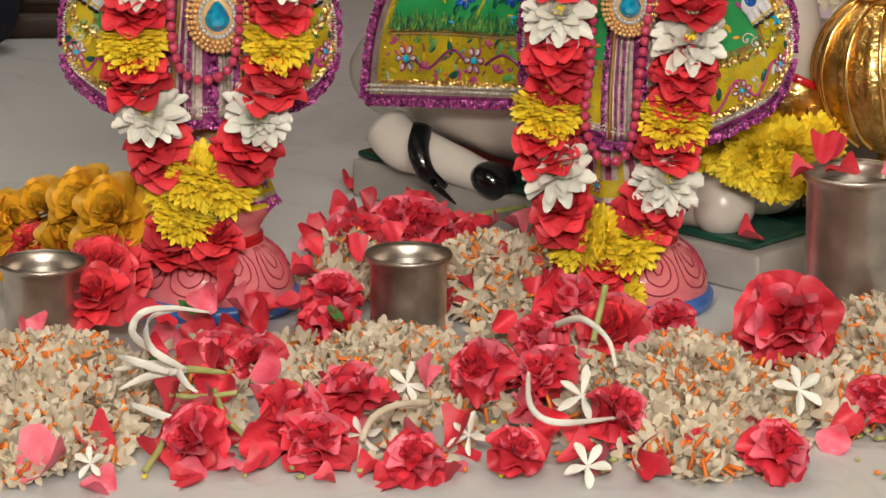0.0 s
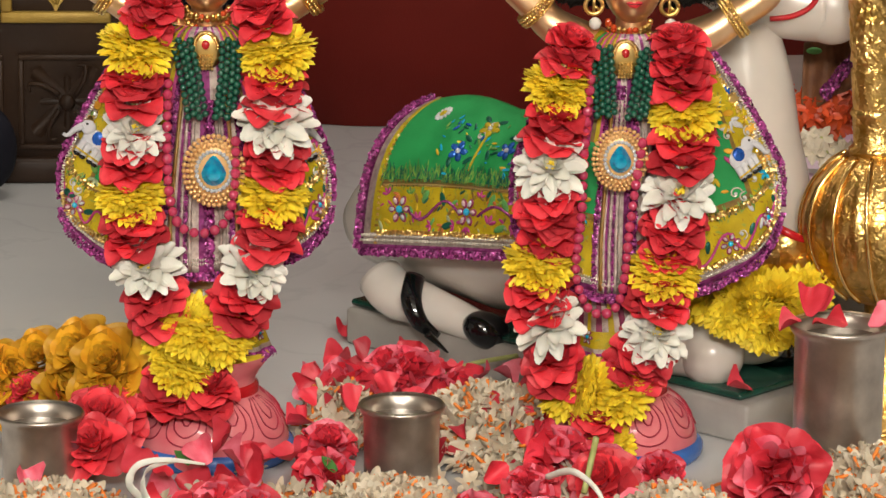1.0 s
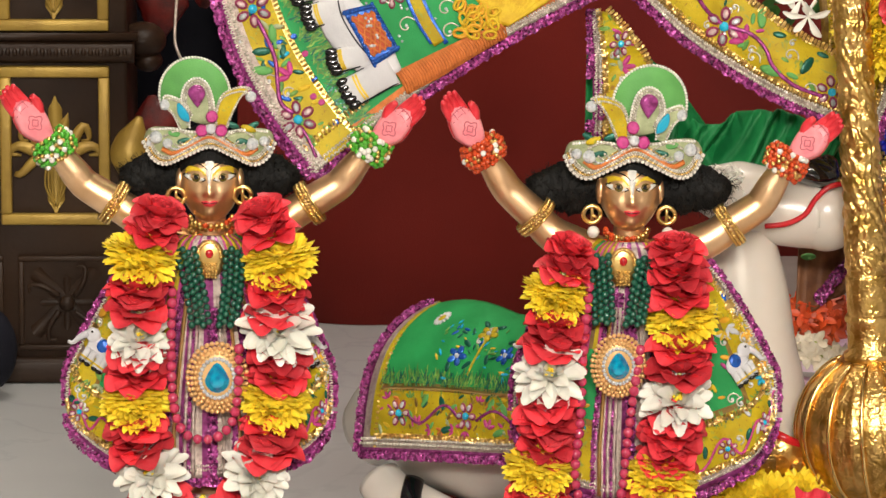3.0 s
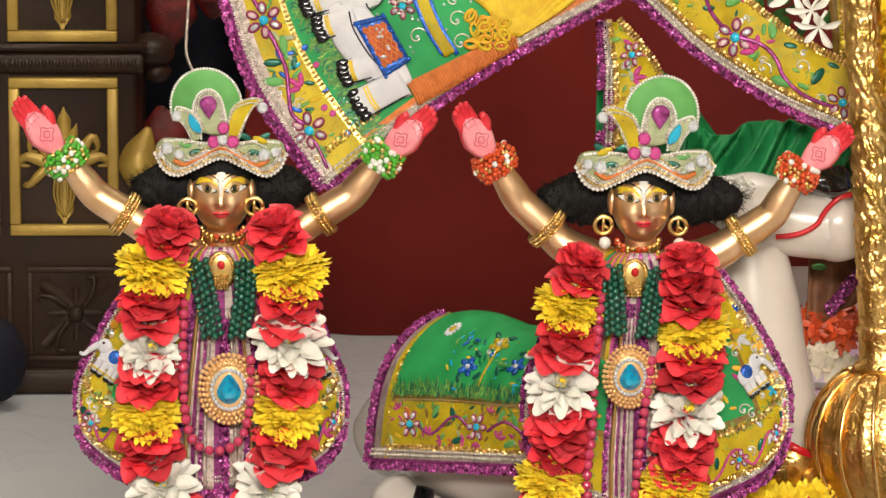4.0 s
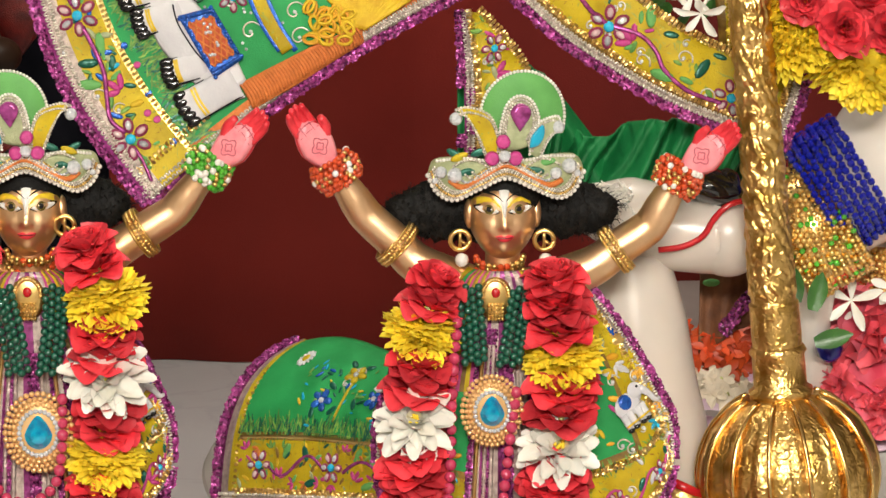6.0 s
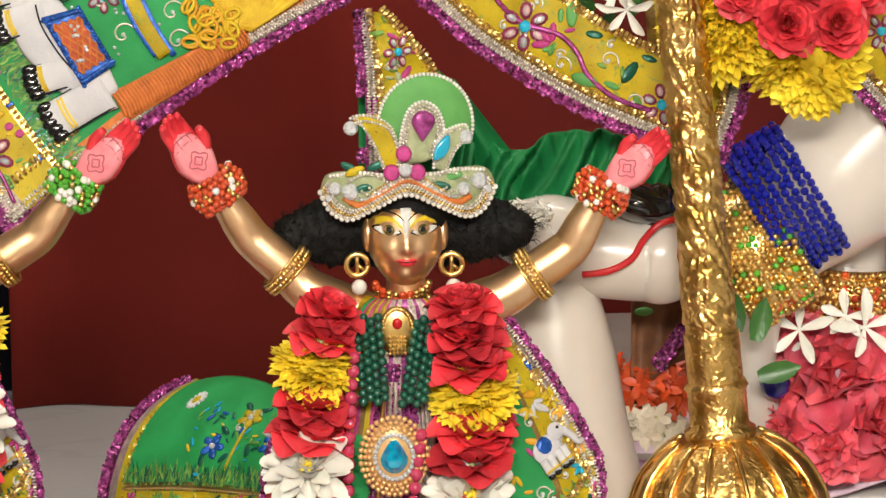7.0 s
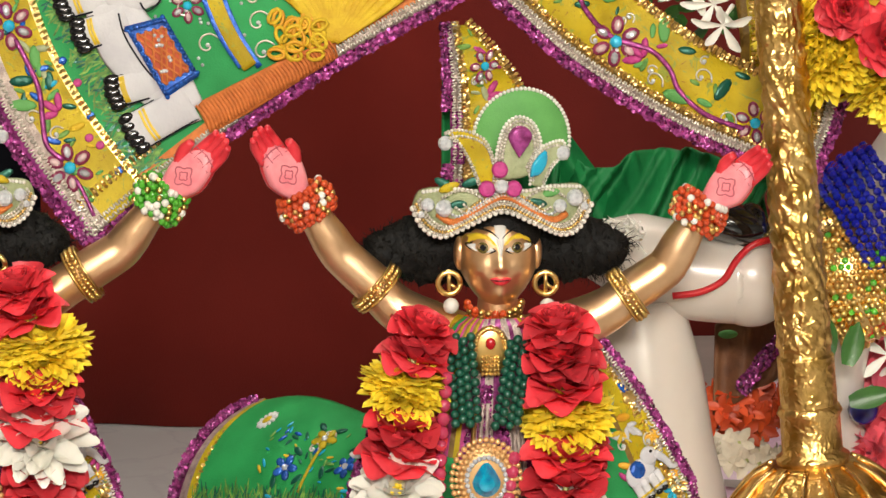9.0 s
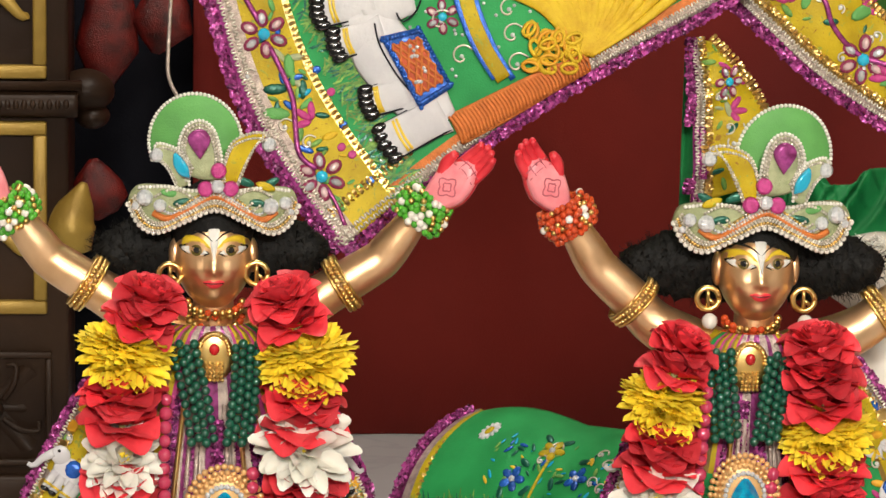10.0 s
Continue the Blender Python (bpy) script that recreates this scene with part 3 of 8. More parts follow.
M_BRIGHTROSE = paint("bright_pink_petal", (0.86, 0.17, 0.21), (0.78, 0.09, 0.13), 0.45, scale=60, bump=0.25, fine=160, island=0.15, sss=0.1)
BRIGHTROSES = [blown_rose_shape().mesh("bright_rose", [M_BRIGHTROSE, M_PALEPETAL]) for _ in range(3)]
PINKROSES = [blown_rose_shape().mesh("pink_rose", [M_PINKROSE, M_PALEPETAL]) for _ in range(5)]
MUMS = [mum_shape().mesh("chrysanthemum", [M_MUM]) for _ in range(3)]
DAISIES = [daisy_shape().mesh("white_daisy", [M_WHITE, M_MUM]) for _ in range(2)]
TUBEROSES = [tuberose_shape().mesh("tuberose", [M_WHITE]) for _ in range(2)]


def flower(kind, parent, at, out, k=1.0, squash=1.0, spin=None):
    bank = dict(bright_rose=BRIGHTROSES, rose=ROSES, pink_rose=PINKROSES, chrysanthemum=MUMS, white_daisy=DAISIES, tuberose=TUBEROSES)[kind]
    m = frame_of(at, out) @ Matrix.Rotation(rnd.uniform(0, 6.28) if spin is None else spin, 4, "Z") @ Matrix.Diagonal((k, k, k * squash, 1))
    return shared(kind, rnd.choice(bank), parent, m)


# ---- the two brass statues, their dress and their garlands ----


def tri_frame(p, q, out):
    """A pose at p with x towards q and z near out."""
    x = (Vector(q) - Vector(p)).normalized()
    z = (Vector(out) - x * Vector(out).dot(x)).normalized()
    y = z.cross(x)
    return T(p) @ Matrix((x, y, z)).transposed().to_4x4()


def head_front(x, z):
    """Depth of the face's front at a place across and up from the head's middle."""
    q = max(0.0, 1 - (x / 0.0245) ** 2 - (z / 0.0325) ** 2)
    y = 0.0225 * q ** 0.5
    y += 0.0052 * math.exp(-(x / 0.0026) ** 2) * (math.exp(-((z - 0.0015) / 0.008) ** 2) * 0.55 + math.exp(-((z + 0.0035) / 0.0034) ** 2) * 0.85)
    y += 0.0012 * math.exp(-((abs(x) - 0.0035) / 0.0022) ** 2 - ((z + 0.005) / 0.0022) ** 2)
    y += 0.002 * math.exp(-(x / 0.0075) ** 2 - ((z + 0.0122) / 0.0036) ** 2)
    y += 0.0032 * math.exp(-(x / 0.008) ** 2 - ((z + 0.0225) / 0.006) ** 2)
    y += 0.0022 * math.exp(-((abs(x) - 0.012) / 0.006) ** 2 - ((z + 0.006) / 0.007) ** 2)
    y -= 0.0018 * math.exp(-((abs(x) - 0.011) / 0.006) ** 2 - ((z - 0.0085) / 0.0045) ** 2)
    return -y


def face_patch(outline, slot, lift, cx=0.0, cz=0.0, sx=1):
    """Paint laid on the face inside an outline."""
    rim = smooth_path([(x, 0, z) for x, z in outline + outline[:1]], 0.0011)[:-1]
    c = sum(rim, Vector()) / len(rim)
    V, F, n = [], [], len(rim)
    for f, g in ((1.0, 0.0), (1.0, 1.0), (0.66, 1.15), (0.33, 1.2), (0.02, 1.2)):
        for r in rim:
            q = c.lerp(r, f)
            x, z = cx + q.x * sx, cz + q.z
            V.append((x, head_front(x, z) - lift * g + (0.0008 if g == 0 else 0), z))
    for a in range(4):
        F += [(a * n + i, a * n + (i + 1) % n, (a + 1) * n + (i + 1) % n, (a + 1) * n + i) for i in range(n)]
    return arr(V), F, [slot] * len(F)


def statue(head, arms, foot, label):
    """A brass figure with raised arms, one plain mesh, painted in places."""
    s = Soup()
    h = Vector(head) + Vector((0, 0, 0.0012))
    V, F, S_ = blob(0.0245, 0.0225, 0.0325, 64, 48)
    for i in range(len(V)):
        if V[i][1] < 0:
            V[i][1] = min(V[i][1], head_front(V[i][0], V[i][2]))
        if V[i][2] < -0.008:
            V[i][0] *= 1 - 7.5 * (-0.008 - V[i][2])
    H = T(h)
    s.add((V, F, S_), H)
    for sx in (-1, 1):
        s.add(face_patch([(-0.0095, 0.001), (-0.004, 0.0068), (0.003, 0.0085), (0.0095, 0.006), (0.0112, 0.001), (0.004, 0.0035), (-0.004, 0.003)], 3, 0.0004, sx * 0.0112, 0.0085, sx), H)
        eye = [(-0.0076, -0.0014), (-0.003, 0.0018), (0.003, 0.0024), (0.0092, 0.0008), (0.004, -0.0022), (-0.003, -0.0028)]
        s.add(face_patch([(x * 1.13, z * 1.42) for x, z in eye], 5, 0.0005, sx * 0.0112, 0.0085, sx), H)
        s.add(face_patch(eye, 4, 0.0009, sx * 0.0112, 0.0083, sx), H)
        s.add(face_patch([(0.0034 * math.cos(a), 0.0034 * math.sin(a)) for a in [k * math.pi / 4 for k in range(8)]], 8, 0.0013, sx * 0.0108, 0.0083, sx), H)
        s.add(face_patch([(0.002 * math.cos(a), 0.002 * math.sin(a)) for a in [k * math.pi / 3 for k in range(6)]], 5, 0.0017, sx * 0.0108, 0.0084, sx), H)
        brow = [(-0.0105, 0.0052), (-0.005, 0.0098), (0.003, 0.0112), (0.0105, 0.0075)]
        s.add(tube([h + Vector((sx * (0.0112 + x), head_front(sx * (0.0112 + x), 0.0085 + z) - 0.0004, 0.0085 + z)) for x, z in brow], [0.0003, 0.0007, 0.0007, 0.0003], 6, 5, 0.002))
        s.add(blob(0.004, 0.007, 0.011, 12, 10), T(h + Vector((sx * 0.024, 0.001, 0.002))))
    s.add(face_patch([(-0.0068, 0.0012), (-0.0025, 0.0022), (0, 0.0014), (0.0025, 0.0022), (0.0068, 0.0012), (0.0035, -0.0022), (0, -0.003), (-0.0035, -0.0022)], 1, 0.0009, 0, -0.0122), H)
    s.add(tube([h + Vector((x, head_front(x, -0.0118 + 0.00001 * x) - 0.0012, -0.012 + 9 * x * x)) for x in (-0.0062, -0.003, 0, 0.003, 0.0062)], 0.00035, 5, 5, 0.002))
    s.add(face_patch([(-0.0036, 0.012), (-0.0032, 0.0), (-0.0016, -0.008), (0, -0.0145), (0.0016, -0.008), (0.0032, 0.0), (0.0036, 0.012)], 4, 0.0006, 0, 0.0165), H)
    s.add(tube([h + Vector((0, 0.002, -0.018)), h + Vector((0, 0.003, -0.05))], [0.012, 0.014], 20))
    f = Vector(foot)
    s.add(tube([h + Vector((0, 0.004, -0.04)), h + Vector((0, 0.003, -0.062)), h + Vector((0, 0.002, -0.1)), h + Vector((0, 0.002, -0.16)), f + Vector((0, 0, 0.05)), f], [0.018, 0.036, 0.033, 0.028, 0.026, 0.028], 24, 0, 0.006, 0.6))
    for sh, el, wr, pa, ti in arms:
        sh, el, wr, pa, ti = [Vector(p) for p in (sh, el, wr, pa, ti)]
        mid = sh.lerp(el, 0.5)
        s.add(tube([h + Vector((0, 0.003, -0.064)), sh, mid, el.lerp(mid, 0.12), el.lerp(wr, 0.12), el.lerp(wr, 0.5), wr], [0.018, 0.0172, 0.016, 0.0138, 0.0132, 0.0122, 0.0088], 24, 0, 0.003))
        out = (FRONT + Vector((0, 0, 0.25))).normalized()
        ax = ti - wr
        L = ax.length * 1.04
        ax.normalize()
        side = ax.cross(out).normalized()
        out = side.cross(ax).normalized()
        if out.dot(FRONT) < 0:
            out = -out
        sg = 1 if side.z > 0 else -1
        M = T(wr) @ Matrix((ax, side * sg, out)).transposed().to_4x4()

        def flat(rx, ry, rz, slot, at):
            V, F, S2 = blob(rx, ry, rz, 28, 14, slot)
            for i in range(len(V)):
                k = 1 - 0.22 * max(0.0, -V[i][0] / rx)
                V[i][1] *= k * (1 + 0.14 * (1 - abs(V[i][0]) / rx))
                V[i][2] = math.copysign(rz * min(1, abs(V[i][2]) / rz * 1.5) ** 0.8, V[i][2])
            s.add((V, F, S2), M @ T(at))
        flat(0.37 * L, 0.0118, 0.0052, 1, (0.4 * L, 0, -0.0022))
        flat(0.355 * L, 0.0112, 0.005, 2, (0.4 * L, 0, 0.0008))
        for k in range(4):
            o = 0.0047 * (k - 1.5)
            e = 1.0 - 0.035 * abs(k - 1.6)
            s.add(tube([M @ Vector((0.62 * L, o * 1.02, 0.0)), M @ Vector((0.8 * L, o * 0.95, 0.001)), M @ Vector((0.93 * L * e, o * 0.88, 0.004)), M @ Vector((0.99 * L * e, o * 0.86, 0.0075))], [0.0031, 0.0031, 0.003, 0.002], 10, 1, 0.002))
        s.add(tube([M @ Vector((0.4 * L, 0.0075, 0.001)), M @ Vector((0.55 * L, 0.0125, 0.003)), M @ Vector((0.68 * L, 0.0125, 0.0062))], [0.0042, 0.0042, 0.0026], 10, 1, 0.002))
        # painted flower of the palm
        for R in (0.0072, 0.0034):
            s.add(tube([M @ Vector((0.4 * L + R * math.cos(a) * (0.62 + 0.38 * math.cos(2 * a) ** 2), R * math.sin(a) * (0.62 + 0.38 * math.cos(2 * a) ** 2), 0.0059)) for a in [k * math.pi / 8 for k in range(17)]], 0.00045, 5, 7, 0.0015))
        for x in (0.6, 0.68):
            s.add(tube([M @ Vector((x * L, -0.0085, 0.0045)), M @ Vector(((x + 0.03) * L, 0, 0.0056)), M @ Vector((x * L, 0.0085, 0.0045))], 0.0004, 5, 7, 0.002))
        for y in (-0.004, 0, 0.004):
            s.add(tube([M @ Vector((0.6 * L, y, 0.0055)), M @ Vector((0.72 * L, y, 0.0048))], 0.0004, 5, 7, 0.002))
        # armlet of two beaded rows between plain rings
        fr = frame_of(sh.lerp(el, 0.45), el - sh)
        for dz in (-0.0017, 0.0017):
            for k in range(36):
                g = 2 * math.pi * (k + (0.5 if dz > 0 else 0)) / 36
                s.add(blob(0.0017, 0.0017, 0.0017, 6, 4, 6), fr @ T(0.0176 * math.cos(g), 0.0176 * math.sin(g), dz))
        for dz in (-0.0042, 0.0042):
            s.add(tube([fr @ Vector((0.0176 * math.cos(g), 0.0176 * math.sin(g), dz)) for g in [k * math.pi / 8 for k in range(17)]], 0.0009, 6, 6, 0.003))
    ob = part("statue", s, [M_BRASS, M_FINGER, M_PALM, M_YELLOWPAINT, M_WHITEPAINT, M_BLACK, M_GOLDBEAD, M_ROSELINE, M_AMBER])
    return tagged(ob, label, "statue", "brass statues")


def pedestal(at, label):
    th = empty("lotus_pedestal", at, label, "pedestal", "lotus pedestals")
    prof = [(0.0, 0.0), (0.066, 0.0), (0.0685, 0.004), (0.0685, 0.010), (0.066, 0.014), (0.0635, 0.0145), (0.0632, 0.02), (0.0595, 0.031), (0.053, 0.042), (0.0445, 0.0505), (0.0385, 0.054), (0.0385, 0.0605), (0.036, 0.0625), (0.036, 0.066), (0.041, 0.074), (0.0475, 0.083), (0.0485, 0.087), (0.0465, 0.0895), (0.0, 0.0895)]
    part("blue_ring", lathe(prof[:6]), M_BLUEPAINT, th, "glossy blue base ring")
    part("lotus_dome", lathe(prof[5:11]), M_PINK, th, "pink enamel lotus dome")
    part("red_band", lathe(prof[10:13]), M_REDPAINT, th, "red painted band")
    part("flared_top", lathe(prof[12:17], 40), M_PINK, th)
    part("yellow_rim", lathe(prof[16:], 40), M_YELLOWPAINT, th, "yellow painted rim")

    def dome(a, v):
        i = v * 4
        k = min(int(i), 3)
        p, q = prof[6 + k], prof[7 + k]
        r, z = p[0] + (q[0] - p[0]) * (i - k) + 0.0004, p[1] + (q[1] - p[1]) * (i - k)
        return (r * math.cos(a), r * math.sin(a), z)
    s = Soup()
    for n in range(9):
        c = 2 * math.pi * (n + 0.25) / 9
        for w, lo in ((0.3, 0.04), (0.2, 0.2), (0.1, 0.38)):
            s.add(tube([dome(c - w * 0.55, 0.95), dome(c - w, 0.55), dome(c - w * 0.85, lo + 0.12), dome(c, lo), dome(c + w * 0.85, lo + 0.12), dome(c + w, 0.55), dome(c + w * 0.55, 0.95)], 0.0007, 5, 0, 0.004, 0.6))
    part("petal_outline", s, M_LINE, th, "painted crimson petal outlines")
    return th


def on(fn, u, v, lift=0.0008):
    p = Vector(fn(u, v))
    a = Vector(fn(u + 0.01, v)) - Vector(fn(u - 0.01, v))
    b = Vector(fn(u, v + 0.01)) - Vector(fn(u, v - 0.01))
    n = a.cross(b).normalized()
    if n.dot(FRONT) < 0:
        n = -n
    x = a.normalized()
    y = n.cross(x)
    return T(p + n * lift) @ Matrix((x, y, n)).transposed().to_4x4()


def gem_flower(parent, m, R=0.012, name="jewelled_flower"):
    """Six padded petals with crystals round a cyan stone."""
    s = Soup()
    for k in range(6):
        g = Matrix.Rotation(k * math.pi / 3, 4, "Z")
        s.add(blob(R * 0.36, R * 0.25, R * 0.1, 10, 6, 0), m @ g @ T(R * 0.62, 0, 0))
        s.add(blob(R * 0.24, R * 0.155, R * 0.16, 8, 6, 1 if k % 2 else 3), m @ g @ T(R * 0.62, 0, R * 0.06))
    s.add(blob(R * 0.26, R * 0.26, R * 0.2, 8, 6, 2), m @ T(0, 0, R * 0.06))
    return part(name, s, [M_DARKPINK, M_CRYSTAL, M_CYAN, M_ROSEGEM], parent, "crystal flower with a blue stone")


def leaf(parent, m, L=0.012, mat=M_DKLEAF, name="leaf_patch", W=0.45):
    return part(name, Soup().add(blob(L / 2, L * W / 2, L * 0.08, 10, 6), m), mat, parent)


def sprig(parent, m, L=0.009, mat=M_MAGENTA):
    s = Soup()
    for a in (-50, 0, 50):
        s.add(blob(L / 2, L * 0.2, L * 0.12, 8, 6), m @ Matrix.Rotation(radians(a), 4, "Z") @ T(L * 0.55, 0, 0))
    return part("petal_sprig", s, mat, parent)


def curl(parent, m, R=0.006):
    s = Soup()
    s.add(tube([m @ Vector((R * (1 - k / 9) * math.cos(k * 0.75), R * (1 - k / 9) * math.sin(k * 0.75), 0.0003)) for k in range(8)], 0.0007, 5, 0, 0.002))
    s.add(bead(0.0016, 1), m)
    return part("curl", s, [M_SEED, M_CRYSTAL], parent)


def tufts(parent, fn, spots, L=0.009, n=9):
    """Embroidered grass blades round each (u, v) spot."""
    s = Soup()
    for u, v, a in spots:
        for k in range(n):
            m = on(fn, u + rnd.uniform(-0.02, 0.02), v + rnd.uniform(-0.02, 0.02)) @ Matrix.Rotation(radians(a + rnd.uniform(-35, 35)), 4, "Z")
            s.add(petal(L * rnd.uniform(0.6, 1.2), 0.0013, 0.2, 0.04, 2, 1, rnd.choice((0, 0, 1)), 0.9), m)
    return tagged(part("grass_stitching", s, [M_GRASS, M_DKLEAF], parent, "green thread grass"), kind="stuff")


def zoned(shape, nu, nv, fn):
    V, F, S = shape
    S = list(S)
    for j in range(nv):
        for i in range(nu):
            k = fn((i + 0.5) / nu, (j + 0.5) / nv)
            S[2 * (j * nu + i)] = S[2 * (j * nu + i) + 1] = k
    return V, F, S


def cape(cx, ztop, zhem, wl, wr, ztip, label):
    th = empty("embroidered_cape", (0, 0, 0), label, "clothing", "statue dresses")

    def fn(u, v):
        a = 2.5 * u - 1.25
        W = (wl if a < 0 else wr) * (0.26 + 0.74 * min(1, v / 0.8) ** 0.62)
        c = max(-1, min(1, a))
        x = cx + W * math.sin(c * math.pi / 2) * (1.0 if abs(a) <= 1 else 1 - 0.3 * (abs(a) - 1))
        y = -0.036 * (0.68 + 0.32 * v) * math.cos(a * math.pi / 2) + 0.0035 * v * math.sin(17 * a)
        hem = zhem + (ztip - zhem) * min(1, abs(a)) ** 2.1
        return (x, y, ztop + (hem - ztop) * v)

    def zone(u, v):
        a = abs(2.5 * u - 1.25)
        if a < 0.2:
            return (1, 2, 3, 4, 3, 2)[int(a * 55) % 6]
        if v < 0.42 and a < 0.55:
            return (6, 4, 2, 6)[int(a * 40) % 4]
        if v > 0.975:
            return 1
        if a > 0.62 and v < 0.74:
            return 3 if 0.9 < a < 0.97 else 6 if a < 0.66 else 2
        if v > 0.72:
            return 2 if v < 0.955 else 3
        return 6 if v > 0.69 else 0
    part("cloth", zoned(sheet(fn, 72, 40, 0.0014), 72, 40, zone), [M_GREEN, M_PURPLE, M_YCLOTH, M_SILVER, M_MAGENTA, M_GOLDBEAD, M_BROWNCLOTH], th)
    bead_band("braid", th, [fn(0.06 + 0.88 * k / 20, 0.955) for k in range(21)], 0.006, M_SEED)
    for q in (0.73, 0.925):
        part("gold_edging", trim([fn(0.09 + 0.3 * k / 8, q) for k in range(9)], 0.004, 0.003), M_GOLDBEAD, th)
        part("gold_edging", trim([fn(0.61 + 0.3 * k / 8, q) for k in range(9)], 0.004, 0.003), M_GOLDBEAD, th)
    hem = [fn(0.02 + 0.96 * k / 16, 1.0) for k in range(17)]
    part("sequin_edge", trim(hem, 0.007), M_PURPLE, th, "purple sequin edging")
    for u0 in (0.1, 0.9):
        side = [fn(u0, 0.1 + 0.9 * k / 8) for k in range(9)]
        part("sequin_edge", trim(side, 0.007, side=(1 if u0 > 0.5 else -1, 0, 0)), M_PURPLE, th, "purple sequin edging")
        q = [fn(u0 + (0.022 if u0 < 0.5 else -0.022), 0.1 + 0.9 * k / 8) for k in range(9)]
        bead_band("braid", th, q, 0.0075, M_SEED)
        q = [fn(u0 + (0.042 if u0 < 0.5 else -0.042), 0.1 + 0.88 * k / 8) for k in range(9)]
        part("gold_edging", trim(q, 0.005, 0.003, side=(1 if u0 < 0.5 else -1, 0, 0)), M_GOLDBEAD, th)
    for u in (0.415, 0.452, 0.548, 0.585):
        part("sequin_strip", trim([fn(u, 0.2 + 0.8 * k / 8) for k in range(9)], 0.006, 0.0024, side=(1, 0, 0)), M_PURPLE, th, "purple sequin strip")
    for u, sx in ((0.21, -1), (0.765, 1)):
        m = on(fn, u, 0.56, 0.0014)
        s = Soup()
        s.add(blob(0.0115, 0.009, 0.0016, 14, 8, 0), m @ T(0, 0.001, 0)).add(blob(0.0065, 0.0062, 0.0018, 12, 8, 0), m @ T(sx * 0.011, 0.007, 0.0004))
        for x in (-0.0075, -0.002, 0.005, 0.0095):
            s.add(tube([m @ Vector((x, -0.003, 0.001)), m @ Vector((x, -0.0145, 0.001))], 0.0028, 8, 0, 0.004, 0.5))
            s.add(blob(0.003, 0.0022, 0.0022, 8, 6, 1), m @ T(x, -0.0155, 0.001))
            s.add(tube([m @ Vector((x - 0.003, -0.0115, 0.0028)), m @ Vector((x + 0.003, -0.0115, 0.0028))], 0.0008, 5, 3))
        s.add(tube([m @ Vector((sx * 0.015, 0.006, 0.001)), m @ Vector((sx * 0.019, -0.001, 0.0012)), m @ Vector((sx * 0.021, -0.008, 0.001)), m @ Vector((sx * 0.025, -0.009, 0.001))], [0.0032, 0.0026, 0.002, 0.0014], 8, 0, 0.003, 0.5))
        s.add(blob(0.006, 0.0062, 0.002, 10, 6, 2), m @ T(-sx * 0.001, 0.004, 0.0006))
        s.add(blob(0.0012, 0.0012, 0.001, 6, 4, 1), m @ T(sx * 0.013, 0.009, 0.002))
        part("elephant_patch", s, [M_WCLOTH, M_BLACK, M_BLUESEQ, M_YELLOWPAINT], th, "small white embroidered elephant")
    for k in range(60):
        u = rnd.choice((rnd.uniform(0.1, 0.4), rnd.uniform(0.6, 0.9)))
        q = on(fn, u, rnd.uniform(0.25, 0.93)) @ Matrix.Rotation(rnd.uniform(0, 6), 4, "Z")
        if k % 5 == 0:
            curl(th, q, rnd.uniform(0.003, 0.0055))
        elif k % 5 == 1:
            sprig(th, q, 0.0085, rnd.choice((M_MAGENTA, M_CYAN, M_FROND, M_PALEFELT)))
        else:
            leaf(th, q, rnd.uniform(0.006, 0.013), rnd.choice((M_DKLEAF, M_FROND, M_PALEFELT, M_LTGREEN, M_GRASS, M_WCLOTH, M_BLUESEQ)), "leaf_patch", 0.4)
    part("sequin_strip", trim([fn(0.497, 0.3 + 0.7 * k / 8) for k in range(9)], 0.008, side=(1, 0, 0)), M_PURPLE, th, "purple sequin strip")
    for u, mt in ((0.455, M_SILVER), (0.47, M_SILVER), (0.53, M_SILVER), (0.545, M_SILVER), (0.435, M_GOLDBEAD), (0.565, M_GOLDBEAD)):
        part("front_braid", tube([Vector(fn(u, 0.25 + 0.74 * k / 8)) + FRONT * 0.0012 for k in range(9)], 0.0017, 6, 0, 0.005), mt, th)
    for u in (0.2, 0.31, 0.69, 0.8):
        gem_flower(th, on(fn, u, 0.87), 0.0095)
    for u in (0.16, 0.255, 0.36, 0.64, 0.745, 0.84):
        leaf(th, on(fn, u, 0.85) @ Matrix.Rotation(rnd.uniform(0.4, 1.4), 4, "Z"), 0.011)
    for u, v in ((0.2, 0.62), (0.28, 0.68), (0.72, 0.68), (0.8, 0.6), (0.83, 0.5), (0.75, 0.45)):
        curl(th, on(fn, u, v))
        sprig(th, on(fn, u + 0.03, v - 0.05) @ Matrix.Rotation(rnd.uniform(0, 6), 4, "Z"), 0.009, rnd.choice((M_BLUESEQ, M_YCLOTH, M_WCLOTH)))
    tufts(th, fn, [(u / 40, 0.72, -90) for u in range(6, 16)] + [(u / 40, 0.72, -90) for u in range(25, 36)], 0.008, 7)
    for k in range(26):
        u = rnd.choice((rnd.uniform(0.12, 0.4), rnd.uniform(0.6, 0.88)))
        leaf(th, on(fn, u, rnd.uniform(0.3, 0.7)) @ Matrix.Rotation(rnd.uniform(0, 3), 4, "Z"), rnd.uniform(0.006, 0.012), rnd.choice((M_YCLOTH, M_DKLEAF, M_GRASS, M_BLUESEQ, M_WCLOTH, M_MARIGOLD)))
